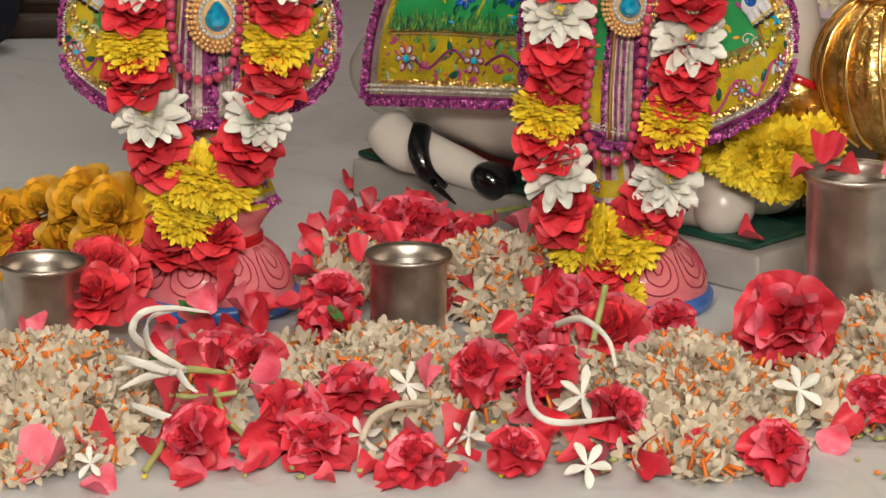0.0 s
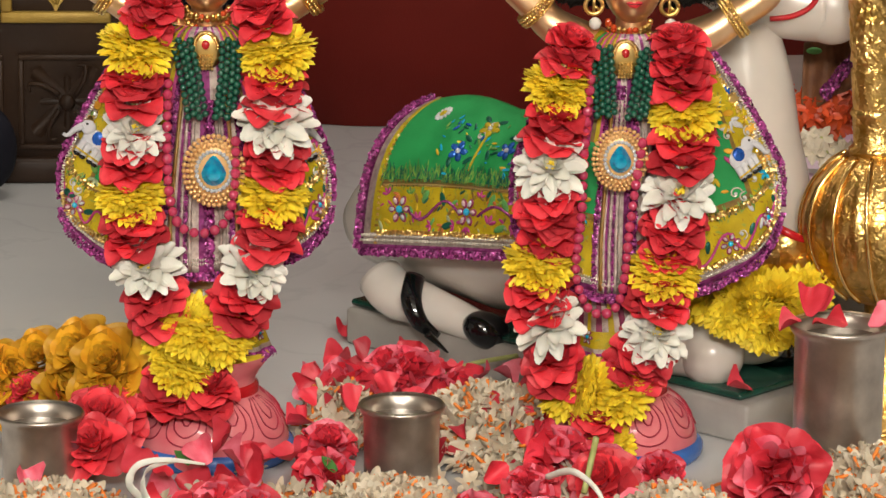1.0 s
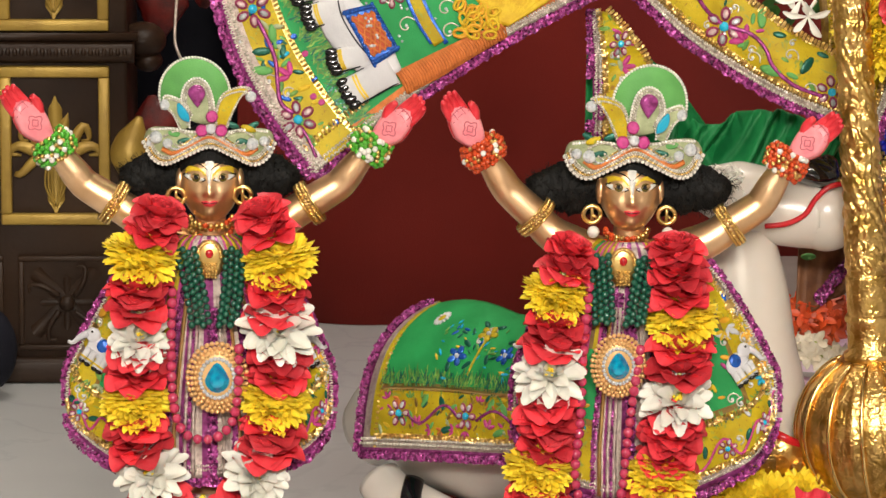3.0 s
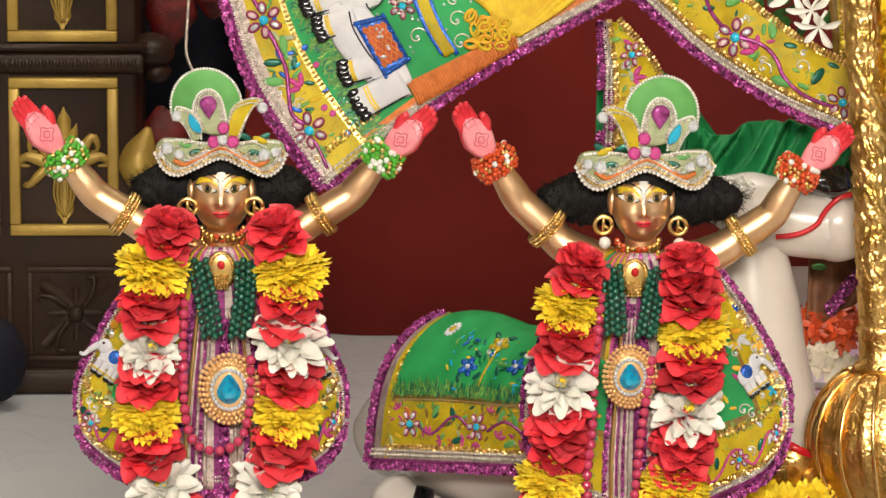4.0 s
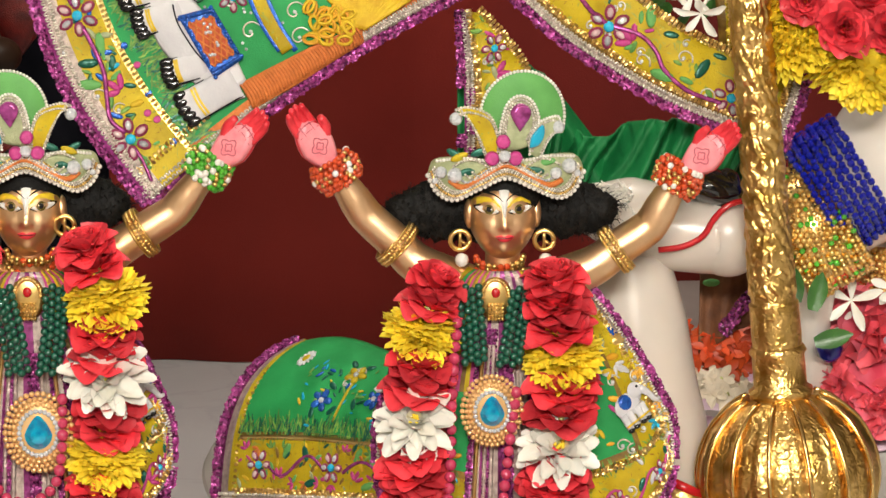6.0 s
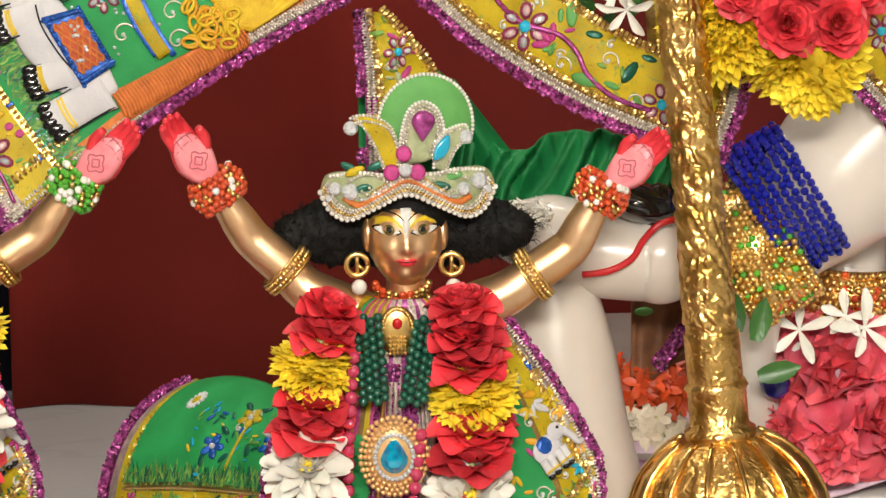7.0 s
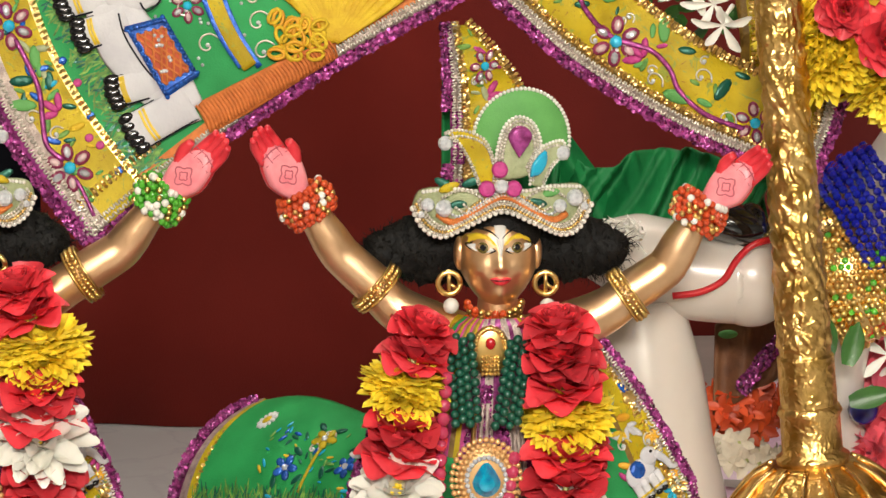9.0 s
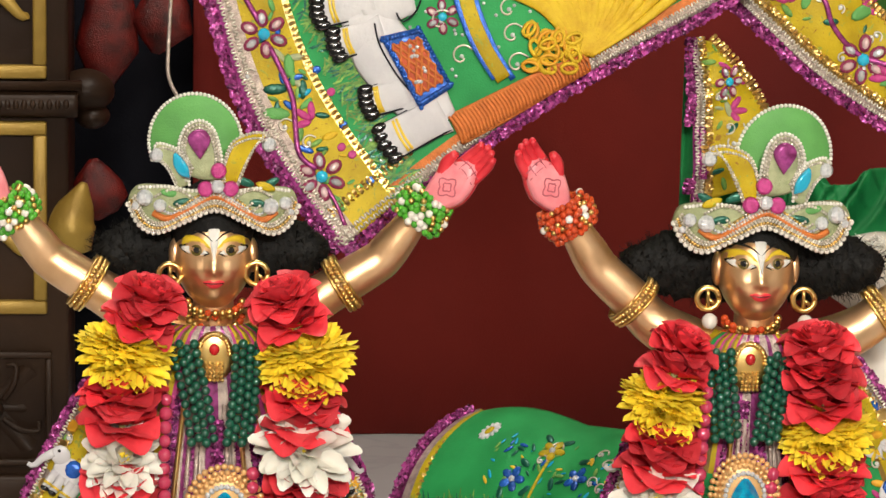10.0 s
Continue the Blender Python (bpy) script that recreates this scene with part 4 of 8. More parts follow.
    for u in (0.14, 0.86):
        for v in (0.35, 0.43, 0.51, 0.59, 0.67):
            leaf(th, on(fn, u, v) @ Matrix.Rotation(0.5 if u < 0.5 else 2.6, 4, "Z"), 0.014, rnd.choice((M_YCLOTH, M_MARIGOLD, M_GOLDBEAD)), "gold_patch", 0.6)
    vine = [Vector(fn(0.12 + 0.27 * k / 14, 0.87 + 0.05 * math.sin(k * 1.3))) + FRONT * 0.001 for k in range(15)]
    part("vine", tube(vine, 0.0011, 6, 0, 0.003), M_MAGENTA, th)
    vine = [Vector(fn(0.61 + 0.27 * k / 14, 0.87 + 0.05 * math.sin(k * 1.3))) + FRONT * 0.001 for k in range(15)]
    part("vine", tube(vine, 0.0011, 6, 0, 0.003), M_MAGENTA, th)
    return th


def skirt_low(top, foot, label):
    """The narrow lower dress down to the pedestal."""
    th = empty("lower_dress", (0, 0, 0), label, "clothing", "statue dresses")
    t, f = Vector(top), Vector(foot)

    def fn(u, v):
        g = 2 * math.pi * u
        p = t.lerp(f, v)
        r = 0.03 + 0.014 * v + 0.0025 * math.sin(9 * g) * v
        return (p.x + r * math.sin(g), p.y - 0.75 * r * math.cos(g), p.z)
    part("cloth", zoned(sheet(fn, 48, 16, 0.001), 48, 16, lambda u, v: 1 if v > 0.95 else 3 if v > 0.85 else 2 if v > 0.6 else (0, 3, 2, 3)[int(u * 48) % 4]), [M_DARKPINK, M_PURPLE, M_YCLOTH, M_SILVER], th)
    part("sequin_edge", trim([fn(0.5 + k / 20, 0.97) for k in range(1, 20)], 0.007), M_PURPLE, th, "purple sequin edging")
    for u in (0.12, 0.2, 0.8, 0.88):
        gem_flower(th, on(fn, u, 0.72), 0.007)
    return th


def bead_string(name, pts, r, mats, label, category="necklace", rows=1, spread=(0, 0, 0), gap=2.0, group=""):
    """Beads threaded along a curve, several strings side by side if asked."""
    th = empty(name, pts[0], label, category, group)
    o = Vector(pts[0])
    mats = mats if isinstance(mats, list) else [mats]
    sp = Vector(spread)
    bank = [Soup().add(bead(r * q)).mesh("bead", [m]) for m in mats for q in (0.95, 1.04)]
    for k in range(rows):
        off = sp * (k - (rows - 1) / 2)
        for i, p in enumerate(smooth_path(pts, r * gap)):
            shared("bead", rnd.choice(bank), th, T(p - o + off + Vector((0, 0, r if k % 2 else 0))))
    return th


def bracelet(at, axis, mats, label, R=0.0125, rows=6, r=0.0023):
    th = empty("beaded_bracelet", at, label, "bracelet", "bracelets")
    fr = frame_of((0, 0, 0), axis)
    bank = [Soup().add(blob(r * q, r * q, r * q, 8, 6)).mesh("bead", [m]) for m, q in zip(mats, (1.0, 0.85, 1.12))]
    for k in range(rows):
        for i in range(24):
            g = 2 * math.pi * (i + 0.5 * k + rnd.uniform(-0.2, 0.2)) / 24
            b = 1 - abs(k - (rows - 1) / 2) / (rows / 2)
            rr = R + 0.0048 * b ** 0.6 + rnd.uniform(-0.001, 0.0014)
            shared("bead", rnd.choices(bank, [6, 2.2, 1.0][:len(mats)])[0], th, T((fr @ T(rr * math.cos(g), rr * math.sin(g), (k - (rows - 1) / 2) * r * 1.62 + rnd.uniform(-0.0008, 0.0008))).translation))
    part("lining", lathe([(R - 0.002, -0.008), (R + 0.001, 0), (R - 0.002, 0.008)], 24), mats[0], th).matrix_local = fr
    return th


def hair(head, spread, label):
    th = empty("black_wig", head, label, "wig", "wigs")
    s, fuzz = Soup(), Soup()
    for sx in (-1, 1):
        for k in range(9):
            f = k / 8
            q = blob(0.019 - 0.006 * f, 0.013, 0.0245 - 0.011 * f * f, 20, 14)
            V = q[0].copy()
            for i in range(len(V)):
                V[i] *= 1 + 0.22 * noise.noise(Vector(V[i]) * 110 + Vector((k * 7, sx * 3, 0))) + 0.12 * noise.noise(Vector(V[i]) * 420 + Vector((k, 0, sx)))
            c = Vector((sx * (0.018 + spread * f), 0.012, 0.001 - 0.004 * f))
            s.add((V, q[1], q[2]), T(c))
            for j in range(70):
                d = Vector((rnd.gauss(0, 1) + sx * 0.5, rnd.gauss(-0.4, 0.8), rnd.gauss(0, 1))).normalized()
                a = c + Vector((d.x * 0.014, d.y * 0.012, d.z * (0.022 - 0.01 * f * f)))
                w = Vector((rnd.uniform(-1, 1), rnd.uniform(-1, 1), rnd.uniform(-1, 1))) * 0.004
                fuzz.add(tube([a, a + d * 0.004 + w, a + d * rnd.uniform(0.004, 0.009) + w * 0.4 + Vector((0, 0, -0.002))], [0.00035, 0.00028, 0.00012], 3, 0, 0.004))
    tagged(part("hair_mass", s, M_HAIR, th), kind="stuff")
    tagged(part("loose_hair", fuzz, M_HAIR, th), kind="stuff")
    return th


def crown(at, flip, k, label):
    """A jewelled crown plate: a wavy brim set with stones, three plumes and a round green back."""
    th = empty("jewelled_crown", at, label, "crown", "crowns")
    u = 0.0001937 * k

    def P(x, z, y=0.0):
        bow = 0.02 * (abs(x) / 280) ** 2
        return Vector((x * u * flip, y - 0.026 + bow, z * u))

    def pad(name, pts, thick, mat, y=0.0, lab=""):
        """A padded patch filling the outline pts."""
        c = Vector((sum(p[0] for p in pts) / len(pts), sum(p[1] for p in pts) / len(pts), 0))
        rim = smooth_path([(p[0], p[1], 0) for p in pts] + [(pts[0][0], pts[0][1], 0)], 12)[:-1]
        V, F = [], []
        rings = ((1.0, 0.0), (1.0, 0.6), (0.9, 0.95), (0.55, 1.0))
        for f, h in rings:
            for r in rim:
                q = c.lerp(r, f)
                V.append(tuple(P(q.x, q.y, y - thick * h)))
        n = len(rim)
        for a in range(len(rings) - 1):
            for i in range(n):
                F.append((a * n + i, a * n + (i + 1) % n, (a + 1) * n + (i + 1) % n, (a + 1) * n + i))
        V.append(tuple(P(c.x, c.y, y - thick)))
        F += [(3 * n + i, 3 * n + (i + 1) % n, len(V) - 1) for i in range(n)]
        V.append(tuple(P(c.x, c.y, y)))
        F += [((i + 1) % n, i, len(V) - 1) for i in range(n)]
        return part(name, (arr(V), F, [0] * len(F)), mat, th, lab)

    def pearls(pts, r, mat, y, under=None):
        s = Soup()
        for p in smooth_path([P(*p, y) for p in pts], r * 2.0):
            s.add(bead(r), T(p))
        return tagged(part("pearl_row", s, mat, under or th), kind="stuff")
    dome = [(60 + 152 * math.cos(a), 268 + 165 * math.sin(a)) for a in [math.pi * (-0.12 + 1.24 * i / 14) for i in range(15)]]
    pad("green_back", dome, 0.006, M_LTGREEN, 0.012, "leaf green felt dome")
    pearls(dome, 0.0013 * k, M_PEARL, 0.007)
    brim = [(-280, 55), (-255, 110), (-160, 125), (-60, 120), (-5, 150), (60, 120), (160, 130), (250, 120), (280, 60), (240, -6), (180, -22), (90, 20), (-5, 58), (-100, 18), (-190, -26), (-250, -2)]
    brim_ = pad("brim", brim, 0.010, M_PALEFELT, 0.006, "curved brim with beaded bands")
    low = [(-280, 55), (-250, -2), (-190, -26), (-100, 18), (-5, 58), (90, 20), (180, -22), (240, -6), (280, 60)]
    pearls(low, 0.0019 * k, M_PEARL, -0.004, brim_)
    for j, mt in enumerate((M_SEED, M_GOLDBEAD, M_SEED, M_SEED)):
        pearls([(x * (0.985 - 0.022 * j), z + 7 + 8.5 * j) for x, z in low], 0.00105 * k, mt, -0.0055, brim_)
    for sc, dz in ((0.6, 70), (0.5, 80)):
        pearls([(x * sc, z * 0.7 + dz) for x, z in low[1:-1]], 0.001 * k, M_SEED, -0.0058, brim_)
    pearls([(x * 0.97, z) for x, z in brim[1:8]], 0.0013 * k, M_PEARL, -0.003)
    pearls([(x * 0.74, z + 66) for x, z in low[1:-1]], 0.0011 * k, M_CRYSTAL, -0.005)
    pearls([(x * 0.66, z + 80) for x, z in low[2:-2]], 0.001 * k, M_GOLDBEAD, -0.005)
    s = Soup()
    s.add(tube([P(x * 0.82, z + 47, -0.0045) for x, z in low[1:-1]], 0.0021 * k, 8, 0, 0.003))
    part("orange_cord", s, M_ORANGE, brim_, "twisted orange cord")
    plume_y = [(-75, 130), (-110, 220), (-150, 290), (-180, 300), (-130, 310), (-60, 280), (-30, 200), (-30, 140)]
    pad("yellow_plume", plume_y, 0.005, M_YCLOTH, 0.0, "yellow satin plume")
    pearls(plume_y + plume_y[:1], 0.00115 * k, M_SEED, -0.004)
    pearls([(x * 0.9 - 8, 215 + (z - 215) * 0.82) for x, z in plume_y], 0.0009 * k, M_SEED, -0.0055)
    arch = [(-20, 150), (-25, 230), (0, 320), (45, 352), (95, 325), (115, 250), (80, 170)]
    pad("arch", arch, 0.004, M_PALEFELT, 0.001)
    pearls(arch, 0.0012 * k, M_PEARL, -0.003)
    for q in (0.86, 0.72):
        pearls([(45 + (x - 45) * q, 260 + (z - 260) * q) for x, z in arch], 0.0011 * k, M_SEED, -0.0042)
    pad("magenta_drop", [(45, 225), (12, 285), (25, 318), (50, 326), (78, 312), (85, 282)], 0.007, M_PURPLE, -0.002, "purple teardrop stone")
    right = [(80, 140), (90, 230), (130, 260), (185, 270), (190, 230), (150, 190), (120, 130)]
    pad("side_plume", right, 0.004, M_PALEFELT, 0.0)
    pearls(right, 0.0011 * k, M_PEARL, -0.003)
    pearls([(130 + (x - 130) * 0.8, 205 + (z - 205) * 0.8) for x, z in right], 0.001 * k, M_SEED, -0.0042)
    pad("blue_drop", [(78, 165), (85, 205), (115, 240), (132, 245), (132, 205), (110, 172)], 0.007, M_CYAN, -0.003, "bright blue teardrop stone")
    for x, z, r in ((-180, 268, 24), (185, 232, 24)):
        part("crystal", blob(r * u, r * u, r * u, 8, 6), M_CRYSTAL, th, "clear crystal", False).location = P(x, z, -0.004)
    for x, z in ((-15, 190), (-55, 130), (28, 130)):
        pad("red_petal", [(x + 26 * math.cos(a), z + 26 * math.sin(a)) for a in [k2 * math.pi / 4 for k2 in range(8)]], 0.006, M_MAGENTA, -0.004, "crimson satin petal")
    part("crystal", blob(22 * u, 16 * u, 22 * u, 8, 6), M_CRYSTAL, th, "clear crystal", False).location = P(-12, 142, -0.012)
    for x, z, r in ((-235, 72, 22), (-185, 65, 28), (175, 68, 22), (225, 90, 28), (255, 60, 14), (-255, 40, 12)):
        part("crystal", blob(r * u, r * u, r * u, 8, 6), M_CRYSTAL, th, "clear crystal", False).location = P(x, z, -0.006)
    for x, z, a, mt in ((-100, 150, 20, M_DKLEAF), (-185, 140, 150, M_DKLEAF), (-140, 78, 10, M_DKLEAF), (100, 82, 170, M_DKLEAF), (-170, 130, 20, M_YCLOTH), (140, 110, 10, M_LTGREEN)):
        m = T(P(x, z, -0.004)) @ Matrix.Rotation(radians(90), 4, "X") @ Matrix.Rotation(radians(a) * flip, 4, "Z")
        leaf(th, m, 70 * u, mt, "leaf_patch", 0.4)
    for sx in (-1, 1):
        pearls([(sx * (60 + 130 * t), 92 + 32 * math.sin(t * 3.0)) for t in [i / 6 for i in range(7)]], 0.0011 * k, M_SEED, -0.0055)
    part("lining", blob(0.026, 0.022, 0.03, 18, 10), M_HAIR, th, "dark crown lining").location = (0, 0.004, -0.004)
    return th


def pendant(at, k, label):
    th = empty("jewel_pendant", at, label, "pendant", "pendants")
    part("back_plate", blob(0.018 * k, 0.004, 0.0225 * k, 24, 8), M_PALEGOLD, th)
    for R, r, mt, n, y in ((0.0212, 0.0019, M_PALEGOLD, 36, -0.002), (0.0185, 0.0017, M_PALEGOLD, 34, -0.0035), (0.0158, 0.0018, M_PALEGOLD, 28, -0.0045), (0.0122, 0.0017, M_CRYSTAL, 26, -0.005)):
        me = Soup().add(bead(r * k)).mesh("bead", [mt])
        for i in range(n):
            g = 2 * math.pi * i / n
            shared("bead", me, th, T(R * k * math.cos(g), y, R * k * 1.18 * math.sin(g)))
    s = Soup()
    V = [(0, -0.011, -0.001)]
    n = 18
    for f, y in ((0.55, -0.0105), (1.0, -0.006), (1.0, -0.003)):
        for i in range(n):
            g = 2 * math.pi * i / n
            w = 0.0088 * (1 - 0.45 * max(0, math.sin(g)))
            V.append((f * w * math.cos(g) * k, y, f * (0.0125 if math.sin(g) > 0 else 0.0095) * math.sin(g) * k - 0.001))
    F = [(0, 1 + i, 1 + (i + 1) % n) for i in range(n)]
    for a in range(2):
        F += [(1 + a * n + i, 1 + (a + 1) * n + i, 1 + (a + 1) * n + (i + 1) % n, 1 + a * n + (i + 1) % n) for i in range(n)]
    part("blue_drop", (arr(V), F, [0] * len(F)), M_SAPPHIRE, th, "blue teardrop stone", False)
    return th


def earring(at, label):
    th = empty("earring", at, label, "earring", "earrings")
    s = Soup()
    s.add(tube([(0.007 * math.cos(g), 0, 0.007 * math.sin(g)) for g in [i * math.pi / 8 for i in range(17)]], 0.0018, 7, 0, 0.003))
    s.add(tube([(0.0, 0, 0.006), (0, 0, -0.006)], 0.0013, 6))
    s.add(tube([(0, 0, 0), (0.005, 0, -0.004)], 0.0012, 6))
    hoop = part("hoop", s, M_GOLDBEAD, th, "gold hoop")
    part("pearl_drop", bead(0.0052), M_PEARL, hoop, "white pearl").location = (0.001, -0.003, -0.014)
    return th


def garland(label, strands):
    """Flowers strung on a cord; each strand is a list of (kind, place, size)."""
    th = empty("flower_garland", strands[0][0][1], label, "garland", "flower garlands")
    o = Vector(strands[0][0][1])
    for st in strands:
        pts = [Vector(p) - o for _, p, _ in st]
        part("cord", tube(pts, 0.002, 6), M_STEM, th)
        for i, (kind, p, k) in enumerate(st):
            t = (pts[min(i + 1, len(pts) - 1)] - pts[max(i - 1, 0)]).normalized()
            c = pts[i]
            if kind == "rose":
                for d in (-0.011, 0.006):
                    flower("rose", th, c + t * d * k, -t + 0.45 * FRONT + 0.15 * Vector((rnd.uniform(-1, 1), 0, 0)), k * 0.98, 0.8)
            elif kind == "chrysanthemum":
                flower(kind, th, c - FRONT * 0.004 + t * 0.002, FRONT * 0.75 - t * 0.75, k * 1.0, 1.0)
                flower(kind, th, c - t * 0.006 + Vector((0, 0.004, 0)), t, k * 1.02, 0.7)
            else:
                flower(kind, th, c, FRONT * 0.9 - t * 0.55 + Vector((rnd.uniform(-0.3, 0.3), 0, 0)), k * 1.02, 1.0)
    return th


def R_(p, k=1.0):
    return ("rose", p, k)


def Y_(p, k=1.0):
    return ("chrysanthemum", p, k)


def W_(p, k=1.0):
    return ("white_daisy", p, k)


# first statue
statue((-0.1738, 0.0000, 0.3959), [((-0.2317, 0.0050, 0.3682), (-0.2757, 0.0050, 0.3961), (-0.2991, 0.0000, 0.4276), (-0.3131, -0.0050, 0.4477), (-0.3382, -0.0100, 0.4754)),
                       ((-0.1136, 0.0050, 0.3679), (-0.0687, 0.0050, 0.3958), (-0.0459, 0.0000, 0.4258), (-0.0315, -0.0050, 0.4474), (-0.0015, -0.0100, 0.4668))], (-0.17, 0, 0.09),
       "polished brass statue with raised arms, pink palms and red fingers")
pedestal((-0.172, 0, 0), "pink lotus pedestal with blue ring on white marble")
skirt_low((-0.1743, 0.0000, 0.1439), (-0.168, 0, 0.088), "green and yellow embroidered lower dress with purple hem")
cape((-0.1741, 0.0000, 0.3541)[0], (-0.1741, 0.0000, 0.3587)[2], (-0.1792, -0.0300, 0.1607)[2], 0.115, 0.097, (-0.2912, 0.0000, 0.2135)[2], "green embroidered cape with yellow border and purple sequin edge")
hair((-0.1748, 0.0060, 0.4020), 0.042, "black curly wig under the crown")
crown((-0.1741, 0.0000, 0.4212), -1, 0.97, "jewelled green crown with pearl brim and coloured stones")
earring((-0.2009, -0.0120, 0.3888), "gold hoop earring with a pearl")
earring((-0.1472, -0.0120, 0.3896), "gold hoop earring with a pearl")
bracelet((-0.2992, 0.0000, 0.4266), Vector((-0.2754, 0.0000, 0.3970)) - Vector((-0.3134, 0.0000, 0.4469)), [M_LIMEBEAD, M_GOLDBEAD, M_PEARL], "lime green and pearl beaded bracelet")
bracelet((-0.0441, 0.0000, 0.4281), Vector((-0.0313, 0.0000, 0.4466)) - Vector((-0.0687, 0.0000, 0.3967)), [M_LIMEBEAD, M_GOLDBEAD, M_PEARL], "lime green and pearl beaded bracelet")
garland("rose, chrysanthemum and daisy garland on the statue", [
    [R_((-0.2164, -0.0400, 0.3718), 0.88), Y_((-0.2287, -0.0450, 0.3443), 1.06), R_((-0.2301, -0.0500, 0.3130)), W_((-0.2302, -0.0550, 0.2808), 0.9), R_((-0.2306, -0.0500, 0.2585)), Y_((-0.2326, -0.0550, 0.2271), 0.98), R_((-0.2310, -0.0550, 0.2005)), W_((-0.2207, -0.0600, 0.1704), 1.0), R_((-0.2123, -0.0550, 0.1390)), Y_((-0.1993, -0.0500, 0.1097), 1.0), R_((-0.2042, -0.0500, 0.0651), 0.9)],
    [R_((-0.1280, -0.0400, 0.3716), 0.88), Y_((-0.1163, -0.0450, 0.3412), 1.06), R_((-0.1200, -0.0500, 0.3104)), W_((-0.1196, -0.0550, 0.2870), 1.08), R_((-0.1192, -0.0500, 0.2581)), Y_((-0.1211, -0.0550, 0.2276), 1.0), R_((-0.1249, -0.0550, 0.1977)), W_((-0.1367, -0.0600, 0.1686), 1.0), R_((-0.1457, -0.0550, 0.1413)), Y_((-0.1639, -0.0550, 0.1119), 1.0), R_((-0.1733, -0.0550, 0.0632), 0.85)],
    [Y_((-0.1831, -0.0580, 0.1211), 1.1), Y_((-0.1946, -0.0600, 0.0866), 0.9)]])
pendant((-0.1673, -0.0520, 0.2485), 1.12, "gold pendant with a blue teardrop stone")
bead_string("green_bead_necklace", [(-0.1928, -0.0360, 0.3470), (-0.1851, -0.0440, 0.3163), (-0.1807, -0.0500, 0.2907)], 0.0029, M_GREENBEAD, "dark green beaded necklace", rows=4, spread=(0.0046, -0.0004, 0), group="green necklaces")
bead_string("green_bead_necklace", [(-0.1535, -0.0360, 0.3470), (-0.1553, -0.0440, 0.3162), (-0.1590, -0.0500, 0.2907)], 0.0029, M_GREENBEAD, "dark green beaded necklace", rows=4, spread=(0.0046, -0.0004, 0), group="green necklaces")
bead_string("rose_bead_necklace", [(-0.2030, -0.0500, 0.3176), (-0.2041, -0.0550, 0.2724), (-0.2021, -0.0600, 0.2272), (-0.1932, -0.0600, 0.2039), (-0.1729, -0.0600, 0.1992), (-0.1570, -0.0600, 0.2107), (-0.1509, -0.0600, 0.2363), (-0.1499, -0.0550, 0.2723)], 0.0042, [M_PINKBEAD], "translucent rose pink bead necklace", group="rose necklaces")

# second statue
statue((0.1666, 0.0000, 0.3879), [((0.1094, 0.0050, 0.3516), (0.0676, 0.0050, 0.3909), (0.0474, 0.0000, 0.4234), (0.0361, -0.0050, 0.4436), (0.0150, -0.0100, 0.4715)),
                        ((0.2281, 0.0050, 0.3485), (0.2738, 0.0050, 0.3793), (0.2936, 0.0000, 0.4160), (0.3046, -0.0050, 0.4331), (0.3355, -0.0100, 0.4526))], (0.16, 0, 0.09),
       "polished brass statue with raised arms, pink palms and red fingers")
pedestal((0.163, 0, 0), "pink lotus pedestal with blue ring, half hidden by flowers")
skirt_low((0.1552, 0.0000, 0.1437), (0.163, 0, 0.088), "green and yellow embroidered lower dress with purple hem")
cape((0.1643, 0.0000, 0.3533)[0], (0.1643, 0.0000, 0.3533)[2], (0.1645, -0.0300, 0.1418)[2], 0.088, 0.123, (0.2919, 0.0000, 0.2089)[2], "green embroidered cape with yellow border and purple sequin edge")
hair((0.1666, 0.0060, 0.3930), 0.053, "black curly wig under the crown")
crown((0.1686, 0.0000, 0.4103), 1, 1.03, "jewelled green crown with pearl brim and coloured stones")
earring((0.1351, -0.0120, 0.3742), "gold hoop earring with a pearl")
earring((0.1956, -0.0120, 0.3732), "gold hoop earring with a pearl")
bracelet((0.0474, 0.0000, 0.4234), Vector((0.0673, 0.0000, 0.3918)) - Vector((0.0363, 0.0000, 0.4428)), [M_REDBEAD, M_GOLDBEAD, M_PEARL], "orange red and pearl beaded bracelet")
bracelet((0.2932, 0.0000, 0.4151), Vector((0.3053, 0.0000, 0.4323)) - Vector((0.2732, 0.0000, 0.3802)), [M_REDBEAD, M_GOLDBEAD, M_PEARL], "orange red and pearl beaded bracelet")
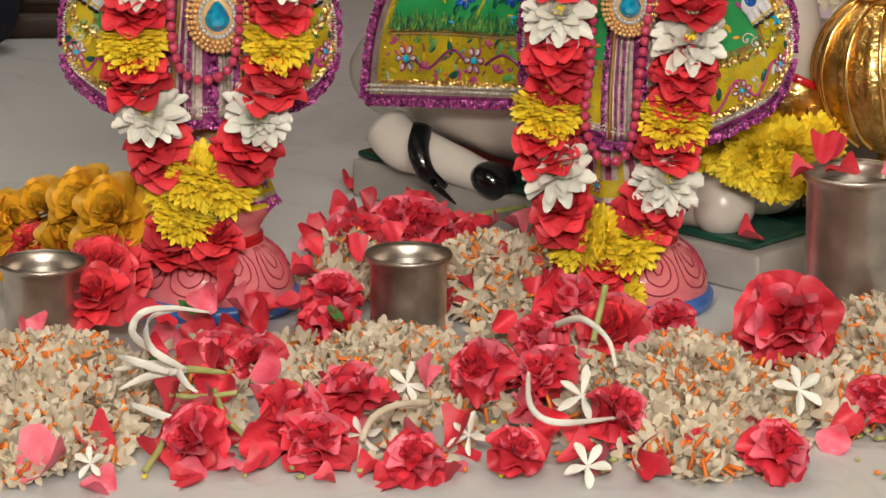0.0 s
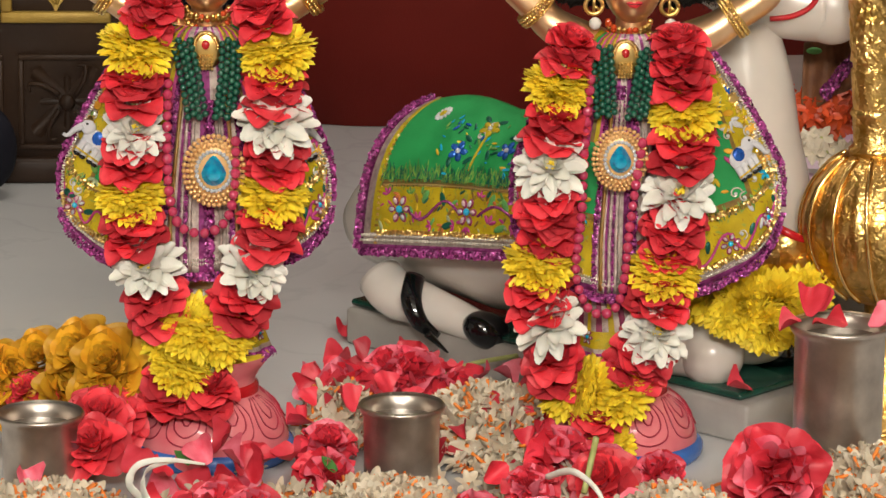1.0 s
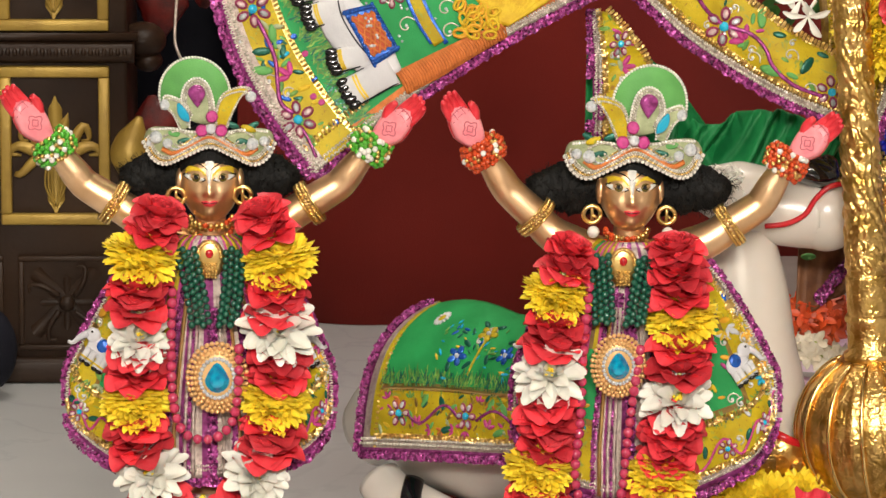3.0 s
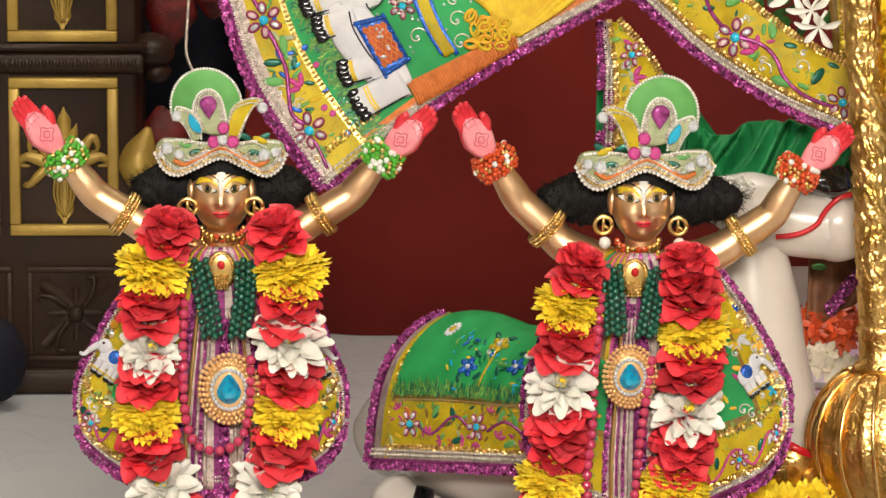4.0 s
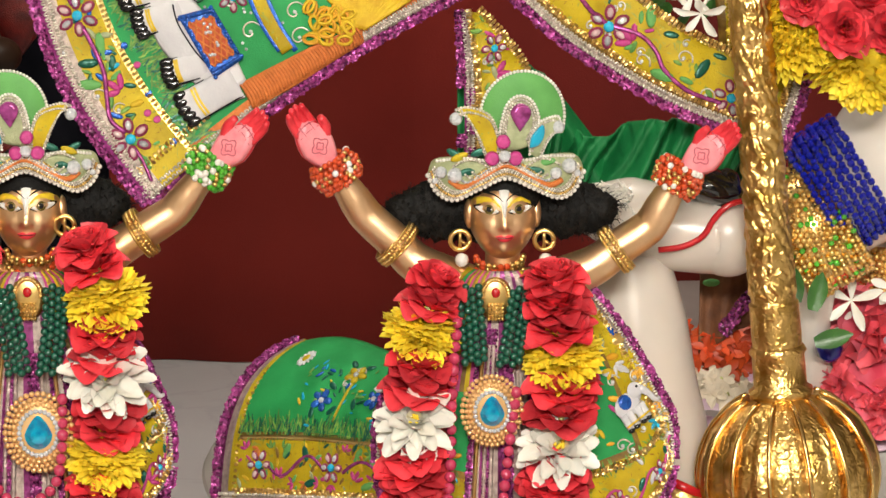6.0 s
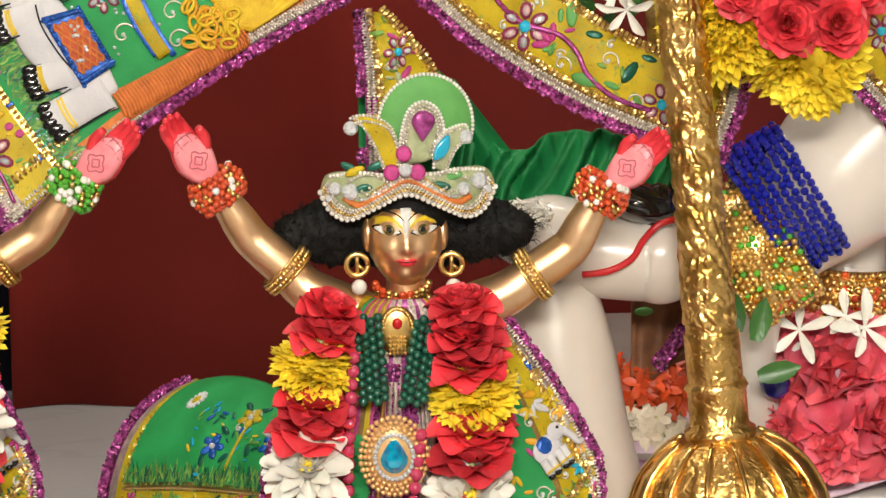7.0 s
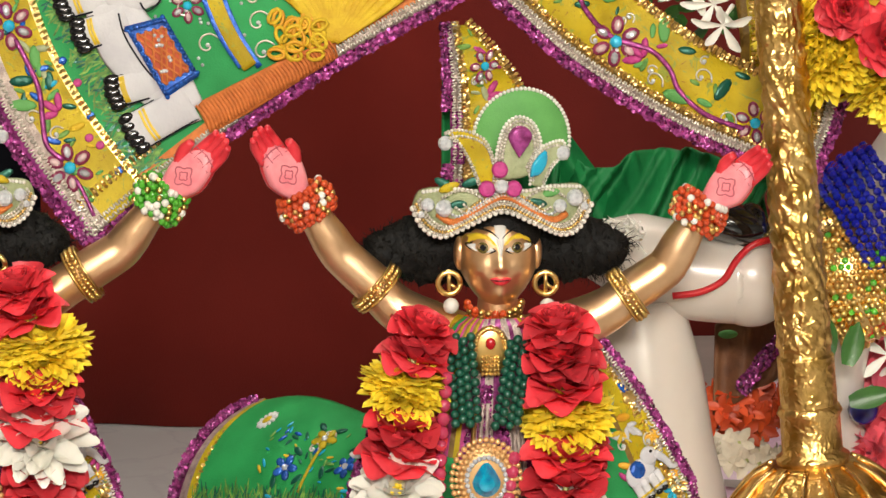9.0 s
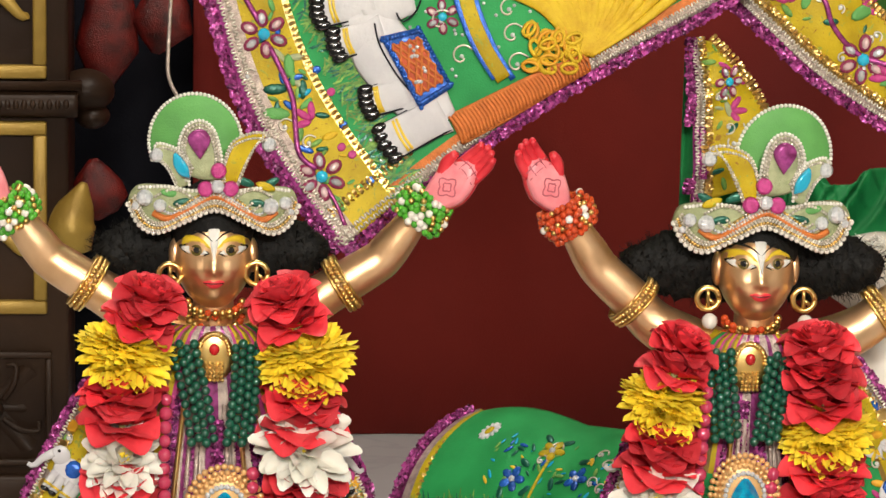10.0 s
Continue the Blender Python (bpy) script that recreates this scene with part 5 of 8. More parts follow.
garland("rose, chrysanthemum and daisy garland on the second statue", [
    [R_((0.1142, -0.0400, 0.3406), 0.88), Y_((0.1055, -0.0450, 0.3134), 0.98), R_((0.1033, -0.0500, 0.2819)), W_((0.0996, -0.0550, 0.2510), 1.0), R_((0.0993, -0.0500, 0.2214)), R_((0.0977, -0.0500, 0.1979), 0.95), Y_((0.0912, -0.0550, 0.1724), 1.0), R_((0.0924, -0.0550, 0.1434)), W_((0.1014, -0.0600, 0.1237), 1.0), R_((0.1067, -0.0550, 0.0872)), Y_((0.1210, -0.0500, 0.0670), 1.05)],
    [R_((0.2021, -0.0400, 0.3422), 0.88), R_((0.2033, -0.0450, 0.3224)), Y_((0.2074, -0.0450, 0.2936), 1.02), R_((0.2056, -0.0500, 0.2630), 1.05), W_((0.2025, -0.0550, 0.2301), 1.02), R_((0.2010, -0.0500, 0.2093)), R_((0.1968, -0.0500, 0.1881)), Y_((0.1921, -0.0550, 0.1645), 1.05), R_((0.1875, -0.0550, 0.1457)), W_((0.1854, -0.0600, 0.1166), 1.0), R_((0.1726, -0.0550, 0.0919))],
    [Y_((0.1317, -0.0600, 0.0698), 1.0), Y_((0.1568, -0.0600, 0.0641), 0.98), R_((0.1363, -0.0650, 0.0405), 0.8), Y_((0.1503, -0.0650, 0.0216), 0.8)]])
pendant((0.1549, -0.0520, 0.2580), 1.0, "gold pendant with a blue teardrop stone")
bead_string("green_bead_necklace", [(0.1400, -0.0360, 0.3416), (0.1420, -0.0440, 0.3154), (0.1432, -0.0500, 0.2925)], 0.0029, M_GREENBEAD, "dark green beaded necklace", rows=4, spread=(0.0046, -0.0004, 0), group="green necklaces")
bead_string("green_bead_necklace", [(0.1784, -0.0360, 0.3392), (0.1726, -0.0440, 0.3130), (0.1678, -0.0500, 0.2906)], 0.0029, M_GREENBEAD, "dark green beaded necklace", rows=4, spread=(0.0046, -0.0004, 0), group="green necklaces")
bead_string("rose_bead_necklace", [(0.1310, -0.0500, 0.3213), (0.1267, -0.0550, 0.2713), (0.1247, -0.0600, 0.2166), (0.1207, -0.0600, 0.1675), (0.1306, -0.0600, 0.1377), (0.1465, -0.0600, 0.1330), (0.1576, -0.0600, 0.1493), (0.1634, -0.0600, 0.2050), (0.1722, -0.0550, 0.2712)], 0.0042, [M_PINKBEAD], "translucent rose pink bead necklace", group="rose necklaces")


# throat chains and breast plates
def breast_plate(at, label):
    th = empty("breast_pendant", at, label, "pendant", "breast pendants")
    part("plate", blob(0.0125, 0.003, 0.016, 16, 8), M_GOLDBEAD, th)
    s = Soup()
    for k in range(5):
        for j in range(5):
            s.add(bead(0.0013), T(-0.005 + 0.0025 * k, -0.003, -0.004 - 0.0026 * j))
    part("mesh_beads", s, M_GOLDBEAD, th)
    part("red_stone", blob(0.0032, 0.002, 0.0038, 8, 6), M_REDPAINT, th, "small red stone").location = (0, -0.004, 0.005)
    s = Soup()
    for k in range(18):
        g = math.pi * k / 17
        s.add(bead(0.0016), T(0.0095 * math.cos(g), -0.003, 0.002 + 0.0125 * math.sin(g)))
    part("arch_beads", s, M_GOLDBEAD, th)
    return th


for c in ((-0.1736, -0.0330, 0.3414), (0.1592, -0.0330, 0.3350)):
    breast_plate(c, "gold breast pendant with a small red stone")
for c in ((-0.1728, -0.0160, 0.3663), (0.1639, -0.0160, 0.3558)):
    o = Vector(c)
    bead_string("gold_collar", [o + Vector((0.017 * math.sin(a), -0.012 * math.cos(a) + 0.012, -0.006 * math.cos(a))) for a in [k * 0.3 - 1.5 for k in range(11)]], 0.0024, [M_GOLDBEAD, M_GOLDBEAD, M_REDBEAD], "gold and red bead collar", rows=3, spread=(0, -0.001, 0.005), group="collars")

# ---- white marble cow on its slab ----
A45 = math.radians(-45)
slab = empty("marble_slab", (0.269, 0.016, 0), "grey white marble slab under the cow", "slab")
slab.rotation_euler = (0, 0, radians(134.6))
bevel(part("block", box(0, 0.47, -0.26, 0, 0, 0.034), M_SLAB, slab), 0.004)
bevel(part("green_plate", box(0.012, 0.47, -0.25, -0.006, 0.0342, 0.041), M_DKGREEN, slab, "dark green painted plate"), 0.004)

cow = Soup()
cow.add(tube([(-0.035, 0.42, 0.09), (0.0, 0.385, 0.115), (0.07, 0.31, 0.125), (0.17, 0.215, 0.125), (0.255, 0.135, 0.12), (0.285, 0.105, 0.115)], [0.035, 0.066, 0.078, 0.076, 0.068, 0.05], 36, 0, 0.008))
cow.add(tube([(0.2719, 0.1200, 0.1287), (0.2774, 0.1200, 0.1973), (0.2752, 0.1250, 0.2496), (0.2721, 0.1250, 0.2979), (0.2673, 0.1250, 0.3363)], [0.062, 0.056, 0.045, 0.04, 0.03], 32, 0, 0.006))
cow.add(tube([(0.2379, 0.1350, 0.3692), (0.2644, 0.1350, 0.3643), (0.2971, 0.1250, 0.3563), (0.3253, 0.1200, 0.3523), (0.3429, 0.1150, 0.3517)], [0.018, 0.03, 0.032, 0.031, 0.03], 32, 0, 0.005))
cow.add(blob(0.031, 0.03, 0.032, 28, 20), T((0.3429, 0.1150, 0.3517)))
cow.add(blob(0.03, 0.026, 0.014, 24, 14, 1), T((0.3270, 0.1100, 0.3913)) @ Matrix.Rotation(radians(18), 4, "Y"))
cow.add(blob(0.012, 0.012, 0.018, 12, 8, 1), T((0.3408, 0.1050, 0.3863)))
cow.add(tube([(0.2882, 0.0910, 0.3452), (0.3063, 0.0870, 0.3484), (0.3209, 0.0850, 0.3565), (0.3292, 0.0850, 0.3693), (0.3414, 0.0850, 0.3800), (0.3623, 0.0910, 0.3826)], 0.0024, 8, 2, 0.003))
# hind leg lying forward, with hoof
cow.add(tube([(-0.0305, 0.3000, 0.0746), (-0.0166, 0.2850, 0.0628), (0.0132, 0.2700, 0.0552), (0.0476, 0.2500, 0.0448), (0.0662, 0.2400, 0.0392)], [0.021, 0.022, 0.018, 0.016, 0.013], 24, 0, 0.005))
cow.add(blob(0.023, 0.018, 0.0165, 20, 14, 1), T((0.0630, 0.2350, 0.0415)) @ Matrix.Rotation(radians(25), 4, "Y"))
cow.add(tube([(0.0002, 0.2550, 0.0867), (-0.0037, 0.2350, 0.0702), (0.0032, 0.2280, 0.0516), (0.0198, 0.2350, 0.0369)], [0.009, 0.0095, 0.008, 0.004], 14, 1, 0.004, 0.5))
cow.add(tube([(0.0096, 0.2250, 0.0421), (0.0286, 0.2250, 0.0242)], [0.004, 0.001], 10, 1))
# folded fore leg
cow.add(blob(0.028, 0.028, 0.0275, 28, 20), T((0.2453, 0.0800, 0.0622)))
cow.add(tube([(0.2170, 0.1000, 0.0644), (0.2326, 0.0900, 0.0635), (0.2463, 0.0850, 0.0609)], [0.026, 0.025, 0.025], 24, 0))
cow.add(blob(0.03, 0.025, 0.016, 20, 14), T((0.2831, 0.1200, 0.0591)))
cow.add(blob(0.022, 0.02, 0.016, 20, 14, 1), T((0.3058, 0.1300, 0.0516)))
tagged(part("statue", cow, [M_STONE, M_BLACK, M_REDPAINT]), "white marble lying cow statue with black hooves and red line", "statue")
wool = Soup()
for k in range(260):
    a = Vector((0.2490, 0.0850, 0.3875)) + Vector((rnd.uniform(-0.012, 0.018), rnd.uniform(-0.015, 0.01), rnd.uniform(-0.008, 0.008)))
    d = Vector((rnd.uniform(-1.2, 0.4), rnd.uniform(-1, 0.4), rnd.uniform(-0.3, 1)))
    wool.add(tube([a, a + d * 0.006, a + d * 0.011 + Vector((0, 0, -0.003))], [0.0005, 0.0004, 0.0002], 4, 0, 0.006))
tagged(part("wool_tuft", wool, M_WHITE), "tuft of white wool on the cow's head", "wool", kind="stuff")

collar = empty("cow_collar", (0, 0, 0), "gold cloth collar with red cord and gold bells", "collar")
part("cord", tube([(0.2905, 0.0500, 0.1793), (0.3047, 0.0420, 0.1740), (0.3254, 0.0550, 0.1614)], 0.0035, 10), M_REDPAINT, collar, "red cord")
part("band", tube([(0.2806, 0.0550, 0.1662), (0.3031, 0.0450, 0.1613), (0.3280, 0.0550, 0.1517)], [0.012, 0.012, 0.01], 16, 0, 0.004, 0.4), M_GOLD, collar)
for c in ((0.2948, 0.0400, 0.1506), (0.3175, 0.0450, 0.1469)):
    part("bell", blob(0.013, 0.009, 0.011, 4, 6), M_GOLD, collar, "faceted gold bell", False).location = c


def drape(u, v):
    tx = Vector((0.0196, 0.3600, 0.2240)).lerp(Vector((0.1206, 0.2200, 0.2400)), u) + Vector((0, 0, 0.008 * math.sin(math.pi * min(1, u * 1.4))))
    bx = Vector((-0.0488, 0.2850, 0.1052)).lerp(Vector((0.1150, 0.1000, 0.1424)), u)
    p = tx.lerp(bx, v)
    s = math.sin(math.pi * v ** 0.8)
    return p + Vector((-0.022 * s * (1 - u), -0.025 * s, 0.018 * s)) + FRONT * (0.002 * v * math.sin(22 * u) + 0.0022 * s * math.sin(13 * u + 9 * v) + 0.0014 * math.sin(31 * u - 12 * v) * (1 - v))


bl = empty("cow_blanket", (0, 0, 0), "green embroidered blanket with yellow border over the cow", "blanket")
part("cloth", zoned(sheet(drape, 60, 48, 0.0015), 60, 48, lambda u, v: 1 if v > 0.97 or u < 0.02 else 3 if v > 0.925 or u < 0.05 else 2 if v > 0.66 or u < 0.09 else 4 if v > 0.635 else 0), [M_GREEN, M_PURPLE, M_YCLOTH, M_SILVER, M_GOLDBEAD], bl)
part("sequin_edge", trim([drape(k / 16, 1.0) for k in range(17)], 0.007), M_PURPLE, bl, "purple sequin edging")
part("sequin_edge", trim([drape(0.0, k / 10) for k in range(11)], 0.006, side=(-1, 0, 0)), M_PURPLE, bl, "purple sequin edging")
part("gold_edging", trim([drape(0.075, 0.25 + 0.72 * k / 10) for k in range(11)], 0.005, 0.005, side=(1, 0, 0)), M_GOLDBEAD, bl)
bead_band("braid", bl, [drape(j / 12, 0.945) for j in range(13)], 0.0075, M_SEED)
part("gold_braid", tube([Vector(drape(0.09 + 0.9 * j / 12, 0.65)) + FRONT * 0.001 for j in range(13)], 0.0017, 6, 0, 0.004), M_GOLDBEAD, bl)
for k in range(70):
    u, v = rnd.uniform(0.1, 0.98), rnd.uniform(0.68, 0.91)
    leaf(bl, on(drape, u, v) @ Matrix.Rotation(rnd.uniform(0, 3), 4, "Z"), rnd.uniform(0.004, 0.01), rnd.choice((M_DKLEAF, M_LTGREEN, M_PALEFELT, M_FROND, M_BROWNCLOTH, M_MAGENTA)), "leaf_patch", 0.4)
part("gold_edging", trim([drape(0.09 + 0.9 * j / 12, 0.905) for j in range(13)], 0.004, 0.003), M_GOLDBEAD, bl)
for u in (0.2, 0.55, 0.9):
    gem_flower(bl, on(drape, u, 0.79), 0.0135)
part("vine", tube([Vector(drape(0.24 + 0.27 * j / 12, 0.79 + 0.05 * math.sin(j * 0.55))) + FRONT * 0.0012 for j in range(13)], 0.0014, 6, 0, 0.003), M_PURPLE, bl)
part("vine", tube([Vector(drape(0.6 + 0.27 * j / 12, 0.81 - 0.06 * math.sin(j * 0.4))) + FRONT * 0.0012 for j in range(13)], 0.0014, 6, 0, 0.003), M_PURPLE, bl)
for u, v, a in ((0.33, 0.72, 1.0), (0.42, 0.73, 2.0), (0.45, 0.87, 0.3), (0.67, 0.72, 1.1), (0.74, 0.74, 2.1), (0.72, 0.87, 0.3)):
    leaf(bl, on(drape, u, v) @ Matrix.Rotation(a, 4, "Z"), 0.014, rnd.choice((M_DKLEAF, M_LTGREEN)))
for u in (0.3, 0.66):
    sprig(bl, on(drape, u, 0.85) @ Matrix.Rotation(1.2, 4, "Z"), 0.009, M_MAGENTA)
tufts(bl, drape, [(0.1 + 0.045 * k, 0.58 + 0.02 * (k % 2), -90) for k in range(20)] + [(0.1 + 0.045 * k, 0.61, 90) for k in range(20)], 0.012, 9)
s = Soup()
m = on(drape, 0.28, 0.2)
for k in range(12):
    s.add(blob(0.0032, 0.0016, 0.0012, 8, 5, 0), m @ Matrix.Rotation(k * math.pi / 6, 4, "Z") @ T(0.0065, 0, 0))
s.add(blob(0.0045, 0.0045, 0.0018, 10, 6, 1), m)
part("daisy_patch", s, [M_WCLOTH, M_YCLOTH], bl, "white and yellow embroidered daisy")
for u, v, mt in ((0.46, 0.45, M_BLUESEQ), (0.72, 0.4, M_BLUESEQ), (0.6, 0.27, M_YCLOTH)):
    s = Soup()
    m = on(drape, u, v)
    for k in range(5):
        s.add(blob(0.0045, 0.0032, 0.0014, 8, 5, 0), m @ Matrix.Rotation(k * 1.257, 4, "Z") @ T(0.0058, 0, 0))
    s.add(bead(0.0026, 1), m)
    part("flower_patch", s, [mt, M_CRYSTAL], bl)
part("stem", tube([Vector(drape(0.53 + 0.07 * j / 6, 0.56 - 0.27 * j / 6)) + FRONT * 0.001 for j in range(7)], 0.0011, 6, 0, 0.003), M_YCLOTH, bl)
for u, v, a in ((0.52, 0.5, 0.8), (0.62, 0.45, 2.0), (0.42, 0.52, 1.5), (0.66, 0.2, 0.6), (0.57, 0.2, 2.4), (0.75, 0.3, 0.2), (0.5, 0.36, 2.6)):
    leaf(bl, on(drape, u, v) @ Matrix.Rotation(a, 4, "Z"), 0.011, M_DKLEAF)

for k in range(90):
    u, v = rnd.uniform(0.34, 0.98), rnd.uniform(0.2, 0.6)
    leaf(bl, on(drape, u, v) @ Matrix.Rotation(rnd.uniform(0, 3), 4, "Z"), rnd.uniform(0.004, 0.009), rnd.choice((M_DKLEAF, M_DKLEAF, M_GRASS, M_GRASS, M_FROND, M_BLUESEQ, M_CYAN)), "leaf_patch", 0.35)
for k in range(7):
    u, v = rnd.uniform(0.42, 0.95), rnd.uniform(0.22, 0.52)
    curl(bl, on(drape, u, v), 0.006)
for k in range(14):
    sprig(bl, on(drape, 0.13 + 0.06 * k, rnd.choice((0.71, 0.87))) @ Matrix.Rotation(rnd.uniform(0, 6), 4, "Z"), 0.007, rnd.choice((M_GRASS, M_MAGENTA, M_LTGREEN, M_ORANGE)))

# ---- the gilded mace ----
mace = empty("golden_mace", (0.3835, 0.0500, 0.1995), "gilded embossed mace with ribbed bulb standing on end", "mace")
o = mace.location
top = Vector((0.3324, 0.0500, 0.7437)) - o
neck = Vector((0.3754, 0.0500, 0.2427)) - o
ax = (top - neck).normalized()
BR = 0.0665
prof = [(0.0, -0.066), (0.018, -0.064), (0.035, -0.056), (0.052, -0.04), (0.063, -0.018), (BR, 0.002), (0.0635, 0.022), (0.054, 0.042), (0.04, 0.056), (0.027, 0.063), (0.0, 0.064)]
V, F, S = lathe(prof, 112)
for i in range(len(V)):
    g = math.atan2(V[i][1], V[i][0])
    r = math.hypot(V[i][0], V[i][1])
    rib = 1 + (0.035 if math.cos(14 * g) > 0.9 else -0.012 * abs(math.cos(7 * g)))
    b = 0.0008 * noise.noise(Vector((math.cos(g) * 14, math.sin(g) * 14, V[i][2] * 220)))
    V[i][0] *= rib + b / max(r, 0.01)
    V[i][1] *= rib + b / max(r, 0.01)
cen = neck - ax * 0.064
bulb = part("bulb", Soup().add((V, F, S), frame_of(cen, ax)), M_GOLD, mace)
for k in range(14):
    g = 2 * math.pi * (k + 0.3) / 14
    q = frame_of(cen, ax)
    part("rib", tube([q @ Vector(((rr + 0.0012) * math.cos(g), (rr + 0.0012) * math.sin(g), zz)) for rr, zz in prof[2:10]], 0.0019, 8, 0, 0.005), M_GOLDPLAIN, bulb, "smooth raised gold rib")


def shaft(u, v):
    g = 2 * math.pi * u
    L = (top - neck).length
    r = 0.0145 + 0.0035 * max(0, 1 - v * 2.2)
    if v < 0.14:
        r = 0.0185
    z = v * L
    if v > 0.15:
        w = (2 * g + v * 34) / (2 * math.pi) % 1.0
        band = math.exp(-((w - 0.5) / 0.05) ** 2) + 0.7 * math.exp(-((w - 0.36) / 0.03) ** 2) + 0.7 * math.exp(-((w - 0.64) / 0.03) ** 2)
        q = noise.noise(Vector((math.cos(g) * 1.6, math.sin(g) * 1.6, z * 45))) * 2.5
        scroll = max(0, math.cos(6 * g + 260 * z + q) * math.cos(6 * g - 210 * z + 2 * q)) ** 0.6
        r += 0.0014 * band + 0.0018 * scroll * (1 - min(1, band))
    r += 0.00035 * noise.noise(Vector((math.cos(g) * 9, math.sin(g) * 9, z * 420)))
    return Vector((r * math.cos(g), r * math.sin(g), v * L))


nu, nv = 96, 520
V = arr([tuple(shaft(i / nu, j / nv)) for j in range(nv + 1) for i in range(nu)])
F = [(j * nu + i, j * nu + (i + 1) % nu, (j + 1) * nu + (i + 1) % nu, (j + 1) * nu + i) for j in range(nv) for i in range(nu)]
part("handle", Soup().add((V, F, [0] * len(F)), frame_of(neck, ax)), M_GOLD, mace)
part("collar", Soup().add(lathe([(0.018, -0.004), (0.0235, -0.002), (0.024, 0.004), (0.0198, 0.007), (0.0196, 0.03), (0.0215, 0.033), (0.0196, 0.037), (0.017, 0.038)], 40), frame_of(neck, ax)), M_GOLD, mace)
foot = cen - ax * 0.066
part("stand", lathe([(0.0, -o.z), (0.04, -o.z), (0.038, -o.z + 0.006), (0.02, -o.z + 0.012), (0.018, foot.z), (0.02, foot.z + 0.006)], 32), M_GOLD, mace).location = (foot.x, foot.y, 0)

# ---- metal cups ----


def cup(at, R, H, label, flare=1.06):
    th = empty("metal_cup", at, label, "cup", "metal cups")
    prof = [(0.0, 0.0), (R * 0.9, 0.0), (R * 0.94, 0.003), (R * 0.95, H * 0.5), (R * 0.96, H - 0.008), (R * flare, H - 0.003), (R * (flare + 0.03), H - 0.0005), (R * flare, H + 0.0012), (R * 0.98, H - 0.001), (R * 0.93, H - 0.008), (R * 0.92, H * 0.5), (R * 0.9, 0.004), (0.0, 0.004)]
    body = part("body", lathe(prof, 56), M_STEEL, th)
    part("rim", lathe([(R * flare, H - 0.002), (R * (flare + 0.045), H), (R * flare, H + 0.0022), (R * (flare - 0.03), H + 0.001)], 56), M_STEEL, body, "rolled shiny rim")
    part("water", lathe([(0.0, H - 0.011), (R * 0.93, H - 0.011)], 40), M_WATER, th, "clear water")
    return th


M_WATER = paint("still_water", (0.16, 0.13, 0.1), (0.11, 0.09, 0.07), 0.03, scale=20, bump=0.02, spec=0.8)
c = (-0.0183, -0.0859, 0.0640)
cup((c[0], c[1], 0), 0.0318, 0.064, "worn stainless steel cup full of water")
c = (-0.3037, -0.1084, 0.0640)
cup((c[0], c[1], 0), 0.0318, 0.064, "worn stainless steel cup full of water")
c = (0.3301, -0.0868, 0.1300)
cup((c[0], c[1], 0), 0.0375, 0.13, "tall stainless steel cup with pink petals on it")

# ---- hanging embroidered cloths of the large image behind ----
E_TIP = Vector((-0.0903, 0.0850, 0.3895))
E_UP = (Vector((-0.1717, 0.1000, 0.5444)) - E_TIP)
E_RT = (Vector((0.1481, 0.1000, 0.5445)) - E_TIP)


def hem_cloth(u, v):
    """u: along the lower edge, v: up the left edge."""
    p = E_TIP + E_RT * (u * 1.5) + E_UP * (v * 1.9)
    return p + Vector((0, 0.004 * math.sin(9 * u + 5 * v) + 0.012 * u + 0.01 * v, 0)) + Vector((-0.014 * math.sin(5.97 * min(v, 0.526)), 0, 0.011 * math.sin(math.pi * min(1, u * 1.5))))


def uv_at(p):
    """The (u, v) of the cloth at a place in its plane."""
    q = Vector(p) - E_TIP
    d = E_RT.x * E_UP.z - E_RT.z * E_UP.x
    return ((q.x * E_UP.z - q.z * E_UP.x) / d / 1.5, (E_RT.x * q.z - E_RT.z * q.x) / d / 1.9)


ec = empty("embroidered_drape", (0, 0, 0), "green drape with embroidered elephant, yellow border and purple sequin hem", "drape")
part("cloth", zoned(sheet(hem_cloth, 90, 60, 0.0015), 90, 60, lambda u, v: 1 if u < 0.012 else 3 if u < 0.03 else 2 if u < 0.1 else 4 if u < 0.107 else 3 if v < 0.012 else 5 if v < 0.03 else 0),
     [M_GREEN, M_PURPLE, M_YCLOTH, M_SILVER, M_GOLDBEAD, M_ORANGE], ec)
part("sequin_edge", trim([hem_cloth(0, k / 12) for k in range(13)], 0.0075, side=(-1, 0, 0)), M_PURPLE, ec, "purple sequin edging")
part("sequin_edge", trim([hem_cloth(k / 20, 0) for k in range(21)], 0.008), M_PURPLE, ec, "purple sequin edging")
bead_band("braid", ec, [hem_cloth(0.014, k / 12) for k in range(13)], 0.0085, M_SEED)
bead_band("braid", ec, [hem_cloth(k / 16, 0.012) for k in range(17)], 0.0075, M_SEED)
for k in range(46):
    q = on(hem_cloth, rnd.uniform(0.035, 0.095), rnd.uniform(0.06, 0.6)) @ Matrix.Rotation(rnd.uniform(0, 6), 4, "Z")
    leaf(ec, q, rnd.uniform(0.005, 0.012), rnd.choice((M_LTGREEN, M_DKLEAF, M_PALEFELT, M_GRASS, M_FROND, M_BLUESEQ)), "leaf_patch", 0.4)
dots = Soup()
for k in range(150):
    dots.add(blob(0.0013, 0.0013, 0.0008, 6, 4), on(hem_cloth, rnd.uniform(0.12, 0.6), rnd.uniform(0.06, 0.6)))
tagged(part("crystal_dots", dots, M_CRYSTAL, ec), kind="stuff")
